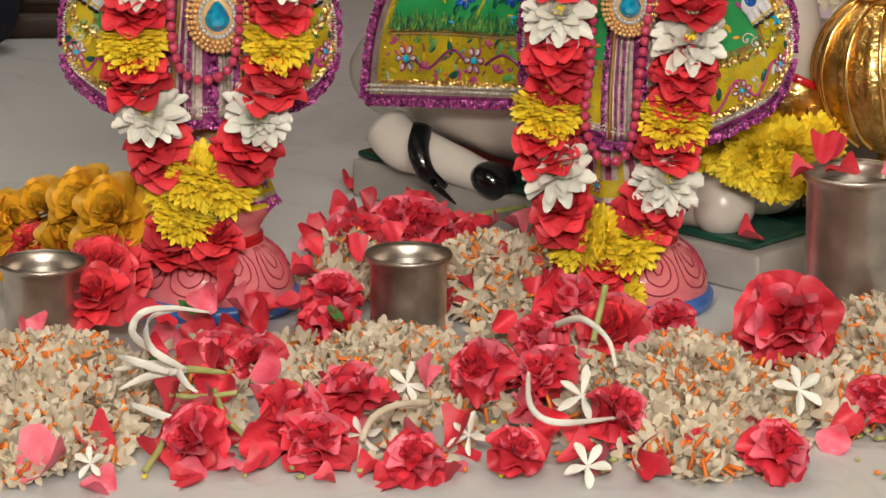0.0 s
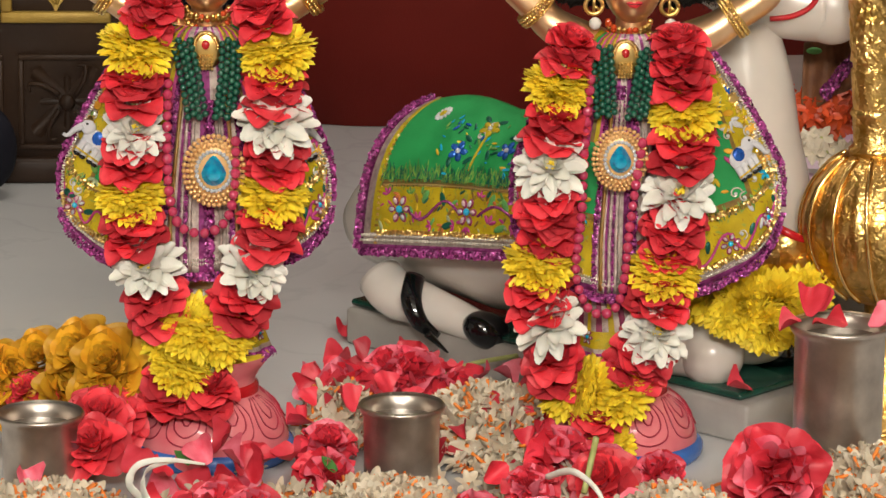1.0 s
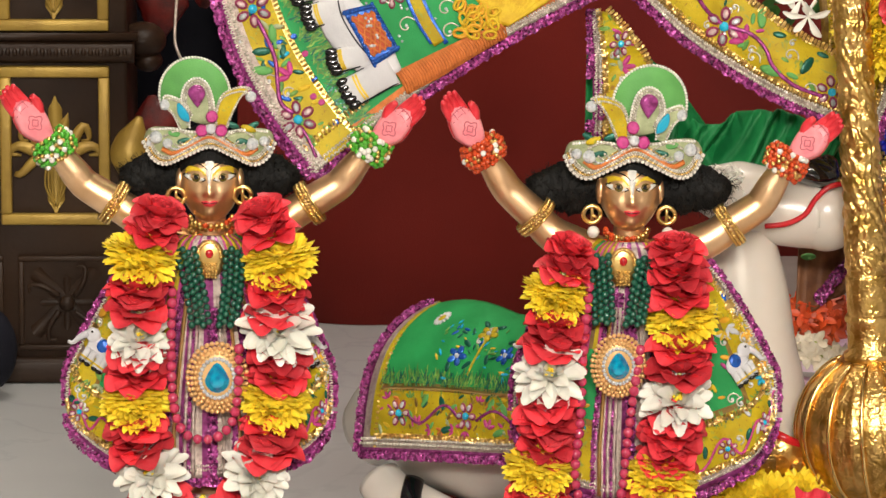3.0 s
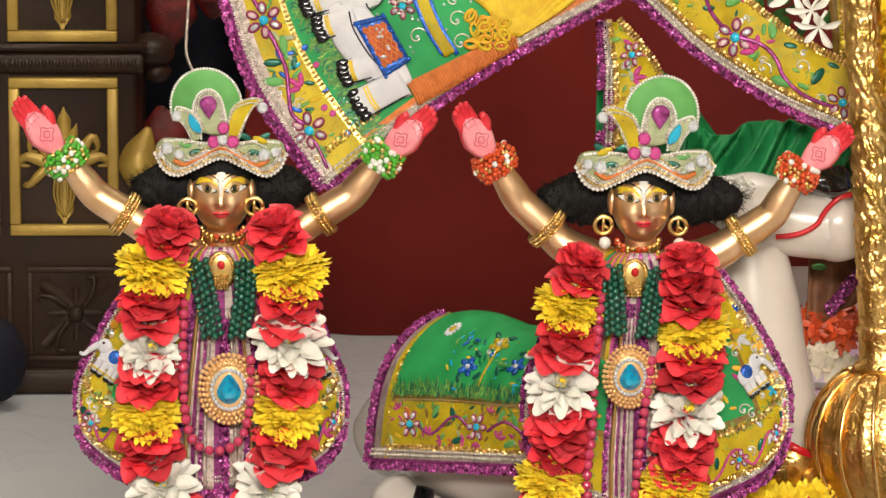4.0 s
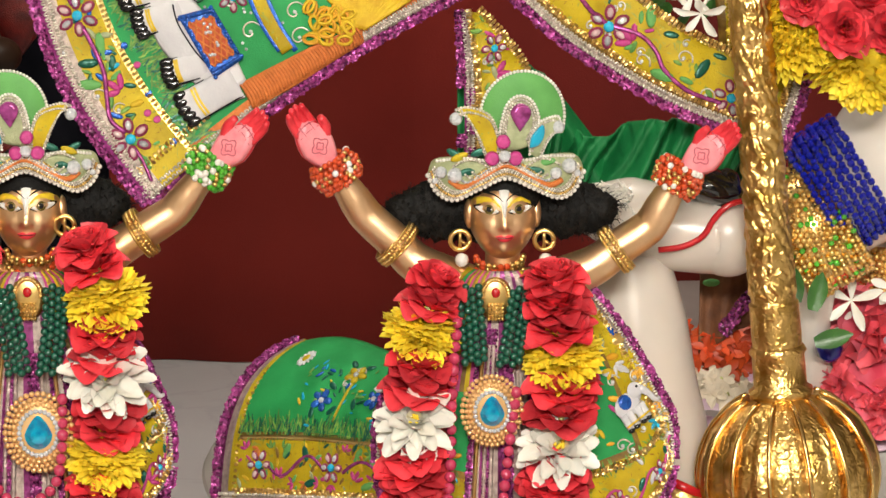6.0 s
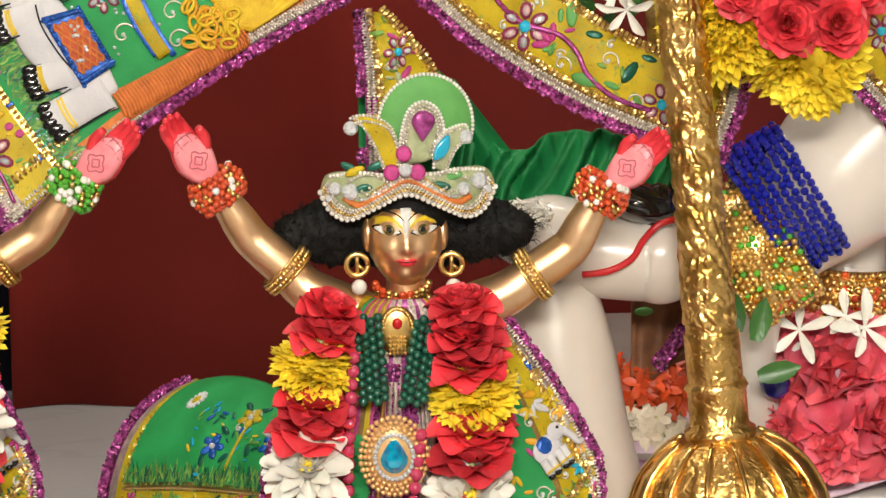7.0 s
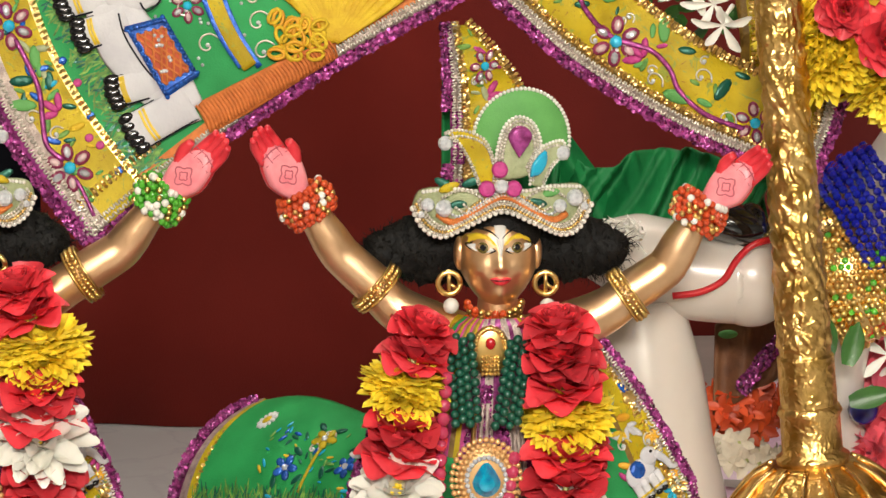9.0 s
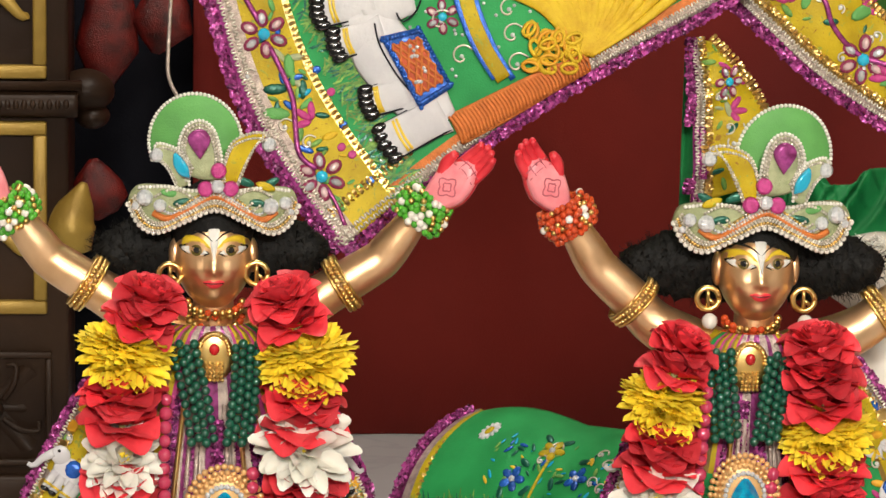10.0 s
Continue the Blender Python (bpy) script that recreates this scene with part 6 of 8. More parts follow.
part("gold_edging", trim([hem_cloth(0.103, 0.02 + k / 12) for k in range(12)], 0.003, 0.004, side=(1, 0, 0)), M_GOLDBEAD, ec)
part("gold_edging", trim([hem_cloth(0.02 + 0.14 * k / 8, 0.05) for k in range(9)], 0.006, 0.004, side=(0, 0, 1)), M_GOLDBEAD, ec)


def ep(x, lift=0.001):
    """A pose on the drape at a place."""
    q = Vector(x)
    for _ in range(4):
        u, v = uv_at(q)
        d = Vector(x) - hem_cloth(u, v)
        q += Vector((d.x, 0, d.z))
    return on(hem_cloth, u, v, lift)


for c in ((-0.1404, 0.0900, 0.5260), (-0.1029, 0.0900, 0.4348), (-0.1760, 0.1000, 0.6146)):
    gem_flower(ec, ep(c), 0.0165)
part("vine", tube([ep(c).translation + FRONT * 0.001 for c in ((-0.1367, 0.0900, 0.5175), (-0.1284, 0.0900, 0.5010), (-0.1219, 0.0900, 0.4845), (-0.1201, 0.0900, 0.4680), (-0.1174, 0.0900, 0.4491), (-0.1066, 0.0900, 0.4396))], 0.0018, 6, 0, 0.003), M_PURPLE, ec)
part("vine", tube([ep(c).translation + FRONT * 0.001 for c in ((-0.0996, 0.0900, 0.4277), (-0.0940, 0.0900, 0.4182), (-0.0879, 0.0900, 0.4039))], 0.0014, 6, 0, 0.003), M_PURPLE, ec)
part("vine", tube([ep(c).translation + FRONT * 0.001 for c in ((-0.1437, 0.0900, 0.5340), (-0.1552, 0.0900, 0.5550), (-0.1622, 0.1000, 0.5819), (-0.1737, 0.1000, 0.6100))], 0.0018, 6, 0, 0.003), M_PURPLE, ec)
for c, a, L, mt in (((-0.1331, 0.0900, 0.4907), -0.6, 0.016, M_DKLEAF), ((-0.1154, 0.0900, 0.4907), 0.9, 0.013, M_DKLEAF), ((-0.1144, 0.0900, 0.4883), -0.2, 0.01, M_CYAN), ((-0.1242, 0.0900, 0.5058), 1.0, 0.016, M_LTGREEN), ((-0.1322, 0.0900, 0.4751), 2.4, 0.018, M_LTGREEN), ((-0.0926, 0.0900, 0.4182), 1.6, 0.014, M_LTGREEN), ((-0.1576, 0.1000, 0.5726), 0.6, 0.016, M_DKLEAF), ((-0.1715, 0.1000, 0.5866), 2.2, 0.014, M_DKLEAF)):
    leaf(ec, ep(c) @ Matrix.Rotation(a, 4, "Z"), L, mt)
for c, a in (((-0.1089, 0.0900, 0.4704), 1.9), ((-0.1483, 0.1000, 0.5656), 1.2)):
    sprig(ec, ep(c) @ Matrix.Rotation(a, 4, "Z"), 0.013, M_MAGENTA)
for c in ((-0.1267, 0.0900, 0.4666), (-0.1113, 0.0900, 0.4562), (-0.0968, 0.0900, 0.4096), (-0.1508, 0.0900, 0.4987)):
    curl(ec, ep(c), 0.006)
blades = Soup()
for k in range(460):
    w = rnd.random()
    c = Vector((-0.1227, 0.0900, 0.5457)).lerp(Vector((-0.0574, 0.0900, 0.4205)), w * 1.08 - 0.05) + Vector((rnd.uniform(-0.002, 0.02), 0, rnd.uniform(-0.006, 0.006)))
    m = ep(c) @ Matrix.Rotation(radians(rnd.gauss(0, 28)), 4, "Z")
    blades.add(petal(rnd.uniform(0.006, 0.013), 0.0014, 0.2, 0.03, 2, 1, rnd.choice((0, 0, 0, 1)), 0.9), m)
tagged(part("grass_stitching", blades, [M_GRASS, M_DKLEAF], ec, "green thread grass"), kind="stuff")
for c, mt in (((-0.0892, 0.0900, 0.4680), M_BLUESEQ), ((-0.0902, 0.0900, 0.4538), M_MAGENTA), ((-0.1065, 0.0900, 0.5034), M_BLUESEQ), ((-0.0971, 0.0900, 0.4892), M_MAGENTA), ((-0.0714, 0.0900, 0.4324), M_BLUESEQ), ((-0.0832, 0.0900, 0.4490), M_MAGENTA)):
    leaf(ec, ep(c), 0.006, mt, "tiny_flower", 0.9)


def padded(name, pts, rs, mat, lab="", lift=0.003, under=None):
    P = [ep(p).translation + FRONT * lift for p in pts]
    return part(name, tube(P, rs, 16, 0, 0.004, 0.18), mat, under or ec, lab)


padded("elephant_body", [(-0.0770, 0.095, 0.5419), (-0.0644, 0.095, 0.5164), (-0.0454, 0.095, 0.4925), (-0.0263, 0.095, 0.4685)], [0.016, 0.021, 0.0205, 0.0125], M_WCLOTH, "padded white satin elephant", 0.002)
padded("elephant_head", [(-0.0450, 0.095, 0.5520), (-0.0691, 0.095, 0.5466), (-0.0786, 0.095, 0.5419)], [0.012, 0.016, 0.013], M_WCLOTH)
padded("outline", [(-0.0560, 0.095, 0.5400), (-0.0520, 0.095, 0.5340), (-0.0440, 0.095, 0.5400), (-0.0400, 0.095, 0.5490)], 0.0006, M_NAVY, "", 0.0068)
padded("outline", [(-0.0700, 0.095, 0.5330), (-0.0665, 0.095, 0.5190), (-0.0560, 0.095, 0.5010), (-0.0470, 0.095, 0.4900)], 0.0006, M_NAVY, "", 0.0068)
LEGS = (((-0.0704, 0.095, 0.5478), (-0.1075, 0.095, 0.5387), 0.0095), ((-0.0640, 0.095, 0.5287), (-0.0965, 0.095, 0.5183), 0.0098), ((-0.0470, 0.095, 0.4897), (-0.0755, 0.095, 0.4816), 0.0098), ((-0.0247, 0.095, 0.4765), (-0.0633, 0.095, 0.4547), 0.0125))
for a, b, r in LEGS:
    a, b = Vector(a), Vector(b)
    lg = padded("elephant_leg", [a, a.lerp(b, 0.45), a.lerp(b, 0.8), b], [r * 1.15, r * 0.95, r, r * 1.05], M_WCLOTH, "", 0.004)
    d = (b - a).normalized()
    n = d.cross(FRONT).normalized()
    foot_ = Soup()
    for k in range(5):
        c = b + n * r * 0.44 * (k - 2) - d * (0.0006 + 0.0009 * abs(k - 2))
        foot_.add(blob(0.0056, 0.0036, 0.0015, 12, 8), tri_frame(ep(c).translation + FRONT * 0.0056, ep(c + d * 0.01).translation + FRONT * 0.0056, FRONT))
    part("black_foot", foot_, M_BLACK, lg, "black velvet foot")
    for q in (0.66, 0.72):
        e = a.lerp(b, q)
        padded("yellow_anklet", [e + n * r * 0.9, e + d * 0.001, e - n * r * 0.9], 0.0009, M_YELLOWPAINT, "yellow thread anklet", 0.0066, lg)
    for sg in (-1, 1):
        padded("outline", [a + n * sg * r, a.lerp(b, 0.6) + n * sg * r, b + n * sg * r], 0.0006, M_NAVY, "", 0.0042)
SAD = [Vector(c) for c in ((-0.0666, 0.095, 0.5244), (-0.0407, 0.095, 0.5307), (-0.0191, 0.095, 0.4925), (-0.0406, 0.095, 0.4781))]


def saddle(u, v):
    return ep(SAD[0].lerp(SAD[1], u).lerp(SAD[3].lerp(SAD[2], u), v)).translation + FRONT * 0.0075


part("saddle_cloth", zoned(sheet(saddle, 20, 20, 0.001), 20, 20, lambda u, v: 1 if min(u, v, 1 - u, 1 - v) < 0.13 else 0), [M_SADDLE, M_BLUESEQ], ec, "orange saddle cloth with blue sequin border")
lat = Soup()
for k in range(1, 5):
    f = k / 5
    for a, b in (((0.13, f), (f, 0.13)), ((f, 0.87), (0.87, f)), ((0.13, 1 - f), (f, 0.87)), ((f, 0.13), (0.87, 1 - f))):
        lat.add(tube([Vector(saddle(*a)) + FRONT * 0.001, Vector(saddle(*b)) + FRONT * 0.001], 0.0008, 5))
for k in range(12):
    lat.add(bead(0.0014, 1), T(Vector(saddle(rnd.uniform(0.2, 0.8), rnd.uniform(0.2, 0.8))) + FRONT * 0.001))
part("lattice", lat, [M_ORANGE, M_CRYSTAL], ec)
edge = Soup()
for k in range(60):
    f = k / 15
    i = int(f) % 4
    edge.add(bead(0.0016), T(Vector(saddle(*((f % 1, 0.05), (0.95, f % 1), (1 - f % 1, 0.95), (0.05, 1 - f % 1))[i])) + FRONT * 0.001))
part("saddle_edging", edge, M_BLUESEQ, ec)
padded("orange_trunk", [(-0.0168, 0.1, 0.4650), (0.0104, 0.1, 0.4792), (0.0414, 0.1, 0.4963), (0.0671, 0.1, 0.5090)], [0.011, 0.0105, 0.009, 0.0065], M_ORANGE, "orange thread tree trunk", 0.002)
rings = Soup()
for k in range(40):
    f = k / 39
    c = Vector((-0.0168, 0.1, 0.4650)).lerp(Vector((0.0671, 0.1, 0.5090)), f)
    m = ep(c).translation + FRONT * 0.0034
    n = Vector((-0.46, 0, 0.89))
    rings.add(tube([m - n * (0.0098 - 0.004 * f), m + FRONT * 0.0012 + Vector((0.0015, 0, 0)), m + n * (0.0098 - 0.004 * f)], 0.0009, 5, 0, 0.003))
part("trunk_stitching", rings, M_ORANGE, ec)
for k in range(15):
    a = radians(128 - 6.6 * k)
    b = Vector((0.0671, 0.1, 0.5110))
    L = 0.075 + 0.007 * k
    P = [b + Vector((L * f * math.cos(a + 0.45 * f * f - 0.2 * f), 0, L * f * math.sin(a + 0.45 * f * f - 0.2 * f))) for f in (0.02, 0.3, 0.65, 1.0)]
    part("yellow_frond", tube([ep(p).translation + FRONT * (0.002 + 0.0002 * k) for p in P], [0.0012, 0.0036, 0.0048, 0.0034], 10, 0, 0.004, 0.55), M_FROND, ec)
for k in range(26):
    c = Vector((0.0450, 0.1, 0.5171)) + Vector((rnd.uniform(-0.015, 0.015), 0, rnd.uniform(-0.014, 0.014)))
    m = ep(c, 0.003 + 0.0002 * k) @ Matrix.Rotation(rnd.uniform(0, 6), 4, "Z")
    part("orange_petal", tube([m @ Vector((0.0055 * math.cos(g), 0.0032 * math.sin(g), 0)) for g in [j * math.pi / 4 for j in range(9)]], 0.0013, 6, 0, 0.003), M_FROND if k % 3 else M_MARIGOLD, ec)
for o in (-0.006, 0.006):
    padded("blue_braid", [Vector((-0.0162, 0.1, 0.5726)) + Vector((o, 0, 0)), Vector((-0.0095, 0.1, 0.5444)) + Vector((o, 0, 0)), Vector((0.0013, 0.1, 0.5185)) + Vector((o, 0, 0)), Vector((0.0141, 0.1, 0.4982)) + Vector((o, 0, 0))], 0.002, M_BLUESEQ)
padded("yellow_braid", [(-0.0162, 0.1, 0.5726), (-0.0095, 0.1, 0.5444), (0.0013, 0.1, 0.5185), (0.0141, 0.1, 0.4982)], 0.005, M_YCLOTH)
for c in ((-0.0266, 0.0900, 0.5354), (0.0173, 0.0900, 0.5433), (0.0230, 0.0900, 0.5081), (0.0197, 0.0900, 0.5269), (-0.0130, 0.0900, 0.5128), (0.0269, 0.1000, 0.5633), (-0.0293, 0.1000, 0.5726)):
    curl(ec, ep(c), 0.0085)
gem_flower(ec, ep((-0.0257, 0.0900, 0.5382)), 0.012)


def swag(label, lower, upper, lean=0.0, flowers=(), name="embroidered_swag", extra=0):
    """A yellow embroidered border cloth between two curves; lower carries the sequin hem."""
    th = empty(name, (0, 0, 0), label, "drape", "yellow swags")
    lo = smooth_path(lower, 0.01)
    up_ = smooth_path(upper, 0.01)

    def fn(u, v):
        i, j = u * (len(lo) - 1), u * (len(up_) - 1)
        a = lo[max(0, min(int(i), len(lo) - 2))].lerp(lo[max(1, min(int(i) + 1, len(lo) - 1))], i - max(0, min(int(i), len(lo) - 2)))
        b = up_[max(0, min(int(j), len(up_) - 2))].lerp(up_[max(1, min(int(j) + 1, len(up_) - 1))], j - max(0, min(int(j), len(up_) - 2)))
        p = a.lerp(b, v)
        return p + Vector((0, 0.004 * math.sin(14 * u + 2 * v) - 0.006 * math.sin(math.pi * v), 0))
    part("cloth", zoned(sheet(fn, 48, 24, 0.0014), 48, 24, lambda u, v: 1 if v < 0.04 else 2 if v < 0.14 else 3 if v < 0.19 or v > 0.92 else 0), [M_YCLOTH, M_PURPLE, M_SILVER, M_BROWNCLOTH], th)
    part("sequin_edge", trim([fn(k / 16, 0.03) for k in range(17)], 0.008), M_PURPLE, th, "purple sequin edging")
    bead_band("braid", th, [fn(k / 14, 0.085) for k in range(15)], 0.0075, M_SEED)
    part("gold_edging", trim([fn(k / 16, 0.17) for k in range(17)], 0.004, 0.003, side=(0, 0, 1)), M_GOLDBEAD, th)
    part("gold_edging", trim([fn(k / 16, 0.9) for k in range(17)], 0.006, 0.0035, side=(0, 0, 1)), M_GOLDBEAD, th)
    for k in range(22):
        q = on(fn, rnd.uniform(0.04, 0.96), rnd.uniform(0.25, 0.85)) @ Matrix.Rotation(rnd.uniform(0, 6), 4, "Z")
        if k % 3 == 0:
            curl(th, q, rnd.uniform(0.003, 0.0055))
        else:
            leaf(th, q, rnd.uniform(0.005, 0.012), rnd.choice((M_LTGREEN, M_DKLEAF, M_PALEFELT, M_GRASS, M_MAGENTA)), "leaf_patch", 0.4)
    return th, fn


sw, f1 = swag("yellow embroidered swag with crystal flowers and purple sequin hem", [(0.1519, 0.1400, 0.5610), (0.1856, 0.1400, 0.5300), (0.2238, 0.1350, 0.4962), (0.2716, 0.1300, 0.4652), (0.3144, 0.1250, 0.4433), (0.3523, 0.1200, 0.4281)],
              [(0.2227, 0.1400, 0.5967), (0.2519, 0.1400, 0.5587), (0.2756, 0.1350, 0.5354), (0.3040, 0.1300, 0.5145), (0.3275, 0.1250, 0.5009), (0.3605, 0.1200, 0.4848)])
for u, v, R in ((0.46, 0.45, 0.0175), (0.1, 0.45, 0.016), (0.95, 0.4, 0.015)):
    gem_flower(sw, on(f1, u, v), R)
part("vine", tube([Vector(f1(*c)) + FRONT * 0.0015 for c in ((0.12, 0.5), (0.22, 0.62), (0.32, 0.5), (0.44, 0.46), (0.56, 0.58), (0.64, 0.52), (0.7, 0.36), (0.8, 0.26), (0.92, 0.28))], 0.0018, 6, 0, 0.003), M_PURPLE, sw)
for u, v, a, L, mt in ((0.35, 0.82, 1.2, 0.02, M_LTGREEN), (0.56, 0.85, 2.2, 0.018, M_LTGREEN), (0.66, 0.8, 0.4, 0.012, M_DKLEAF), (0.82, 0.6, 1.3, 0.018, M_DKLEAF), (0.7, 0.3, 0.2, 0.02, M_LTGREEN), (0.3, 0.52, 0.8, 0.011, M_DKLEAF), (0.2, 0.5, 2.0, 0.014, M_LTGREEN)):
    leaf(sw, on(f1, u, v) @ Matrix.Rotation(a, 4, "Z"), L, mt)
for u, v, a in ((0.56, 0.46, 2.9), (0.32, 0.88, 1.0), (0.18, 0.35, 2.5)):
    sprig(sw, on(f1, u, v) @ Matrix.Rotation(a, 4, "Z"), 0.014, M_MAGENTA)
for u, v in ((0.62, 0.32), (0.74, 0.62), (0.48, 0.38), (0.86, 0.3)):
    curl(sw, on(f1, u, v), 0.0075)

sw2, f2 = swag("yellow embroidered cloth end with purple braid", [(0.3826, 0.1200, 0.4156), (0.3913, 0.1200, 0.4385), (0.3997, 0.1200, 0.4644), (0.4110, 0.1200, 0.5012), (0.4187, 0.1200, 0.5453)],
               [(0.3485, 0.1300, 0.4327), (0.3413, 0.1300, 0.4572), (0.3379, 0.1300, 0.4870), (0.3347, 0.1300, 0.5242), (0.3313, 0.1300, 0.5575)])
gem_flower(sw2, on(f2, 0.38, 0.5), 0.013)
leaf(sw2, on(f2, 0.7, 0.6), 0.012, M_MAGENTA)
curl(sw2, on(f2, 0.25, 0.4), 0.006)
sw3, f3 = swag("yellow embroidered cloth strip with a crystal flower", [(0.1473, 0.1600, 0.5188), (0.1477, 0.1600, 0.4841), (0.1472, 0.1600, 0.4454), (0.1467, 0.1600, 0.4065)],
               [(0.1596, 0.1700, 0.5156), (0.1815, 0.1700, 0.4948), (0.1998, 0.1700, 0.4681), (0.2043, 0.1700, 0.4243)])
gem_flower(sw3, on(f3, 0.3, 0.62), 0.0125)
sprig(sw3, on(f3, 0.5, 0.5) @ Matrix.Rotation(1.4, 4, "Z"), 0.012, M_MAGENTA)
sw4, f4 = swag("yellow embroidered drape with purple sequin hem beside the white legs", [(0.4702, 0.1200, 0.4737), (0.5030, 0.1200, 0.4375), (0.5373, 0.1200, 0.4047), (0.5749, 0.1200, 0.3773)],
               [(0.4942, 0.1300, 0.5425), (0.5203, 0.1300, 0.4973), (0.5540, 0.1300, 0.4629), (0.5916, 0.1300, 0.4356)])
gem_flower(sw4, on(f4, 0.12, 0.6), 0.013)
part("vine", tube([Vector(f4(0.15 + 0.1 * k, 0.5 - 0.06 * k)) + FRONT * 0.001 for k in range(6)], 0.0016, 6, 0, 0.003), M_PURPLE, sw4)


M_DKSATIN = paint("deep_green_satin", (0.012, 0.2, 0.055), (0.005, 0.11, 0.03), 0.5, scale=30, bump=0.15, fine=500, spec=0.25)
TOPG = smooth_path([(0.2065, 0.2000, 0.4589), (0.2334, 0.1950, 0.4228), (0.2598, 0.1900, 0.4172), (0.2882, 0.1850, 0.4307), (0.3217, 0.1800, 0.4265), (0.3650, 0.1750, 0.4185)], 0.002)


def puckers(u, v):
    a = TOPG[min(len(TOPG) - 1, int(u * (len(TOPG) - 1)))]
    b = Vector((0.2067, 0.1900, 0.3868)).lerp(Vector((0.3592, 0.1600, 0.3719)), u)
    p = a.lerp(b, v)
    f = 30 * u + 4 * v + 1.5 * math.sin(7 * u)
    return p + Vector((0, 0.013 * math.sin(f) + 0.007 * math.sin(2.3 * f + 2 * v), 0))


gf = tagged(part("green_cloth", sheet(puckers, 110, 24, 0.001), M_DKSATIN), "crumpled dark green satin cloth", "cloth")


def strip(u, v):
    a = Vector((0.1445, 0.1850, 0.5050)).lerp(Vector((0.2113, 0.2000, 0.4638)), u)
    b = Vector((0.1430, 0.1850, 0.3877)).lerp(Vector((0.2813, 0.2000, 0.3701)), u)
    return a.lerp(b, v) + Vector((0, 0.006 * math.sin(20 * u + v), 0))


tagged(part("green_cloth", sheet(strip, 40, 16, 0.001), M_DKSATIN), "smooth green satin cloth hanging behind the crown", "cloth")


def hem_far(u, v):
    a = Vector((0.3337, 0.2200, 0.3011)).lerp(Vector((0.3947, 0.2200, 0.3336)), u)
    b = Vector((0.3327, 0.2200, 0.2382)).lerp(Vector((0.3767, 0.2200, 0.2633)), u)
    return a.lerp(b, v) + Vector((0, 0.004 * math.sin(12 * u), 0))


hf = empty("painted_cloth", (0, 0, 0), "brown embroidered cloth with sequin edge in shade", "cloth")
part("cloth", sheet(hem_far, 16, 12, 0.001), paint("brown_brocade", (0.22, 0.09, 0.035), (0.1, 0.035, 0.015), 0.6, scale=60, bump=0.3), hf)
part("sequin_edge", trim([(0.3450, 0.2120, 0.2600), (0.3604, 0.2120, 0.2800), (0.3796, 0.2120, 0.3026)], 0.012), M_PURPLE, hf, "purple sequin edging")
leaf(hf, frame_of((0.3413, 0.2130, 0.2959), FRONT), 0.014, M_LTGREEN)

# red ornaments and wire in the dark gap
for pts in ([(-0.2598, 1.2000, 0.4850), (-0.2541, 1.2000, 0.4284), (-0.2596, 1.2000, 0.3716), (-0.2642, 1.2000, 0.3463)], [(-0.1975, 1.2000, 0.4599), (-0.2072, 1.2000, 0.4095), (-0.2118, 1.2000, 0.3874)], [(-0.2691, 1.2000, 0.2890), (-0.2651, 1.2000, 0.2507), (-0.2684, 1.2000, 0.2315)], [(-0.3091, 1.2000, 0.2572), (-0.3113, 1.2000, 0.2252), (-0.3104, 1.2000, 0.1995)]):
    th = tagged(part("sequin_tassel", tube(pts, [0.004, 0.022, 0.03, 0.004], 14, 0, 0.012, 0.5), M_SEQRED), "dark red sequin tassel hanging in shade", "tassel", "sequin tassels")
tagged(part("wire", tube([(-0.2001, 0.1000, 0.6193), (-0.1993, 0.0600, 0.5771), (-0.2020, 0.0300, 0.5254), (-0.2018, 0.0200, 0.5083), (-0.1959, 0.0000, 0.4974)], 0.0012, 6), M_SILVER), "thin grey twisted wire", "wire")
fin = Soup()
fin.add(tube([(-0.2809, 1.0000, 0.2338), (-0.2849, 1.0000, 0.2583), (-0.2787, 1.0000, 0.2796), (-0.2737, 1.0000, 0.2961)], [0.014, 0.022, 0.016, 0.003], 14, 0, 0.006))
tagged(part("gilded_finial", fin, M_GILT), "small gilded finial in shade", "ornament")
tagged(part("purple_cushion", blob(0.03, 0.03, 0.045, 16, 12), M_NAVY), "dark purple bolster end on the marble", "cushion").location = (-0.4334, 0.9500, 0.0538)

# ---- the large white marble image: legs, anklets, plinth ----
plinth = bevel(part("plinth", box(0.3, 1.1, 0.2, 0.9, 0.0, 0.165), M_SLAB), 0.006)
tagged(plinth, "marble plinth under the white image", "plinth")


def spread(u, v):
    return (0.295 + 0.6 * u, 0.185 + 0.4 * v, 0.172 + 0.01 * math.sin(19 * u + 9 * v) + 0.008 * math.sin(33 * v))


tagged(part("lilac_cloth", sheet(spread, 60, 30, 0.0015), paint("lilac_satin", (0.76, 0.54, 0.66), (0.64, 0.42, 0.56), 0.4, scale=20, bump=0.2)), "pale lilac satin cloth on the plinth", "cloth")
leg = Soup()
leg.add(tube([(0.5439, 0.2000, 0.4429), (0.4961, 0.1900, 0.4109), (0.4600, 0.1800, 0.3787), (0.4203, 0.1700, 0.3391), (0.4067, 0.1700, 0.3125), (0.4058, 0.1800, 0.2718), (0.4118, 0.2000, 0.2204)], [0.075, 0.062, 0.052, 0.036, 0.03, 0.024, 0.026], 36, 0, 0.008))
leg.add(tube([(0.4993, 0.2600, 0.4087), (0.4877, 0.2500, 0.3433), (0.4881, 0.2400, 0.2974), (0.4899, 0.2400, 0.2575)], [0.05, 0.032, 0.03, 0.034], 32, 0, 0.008))
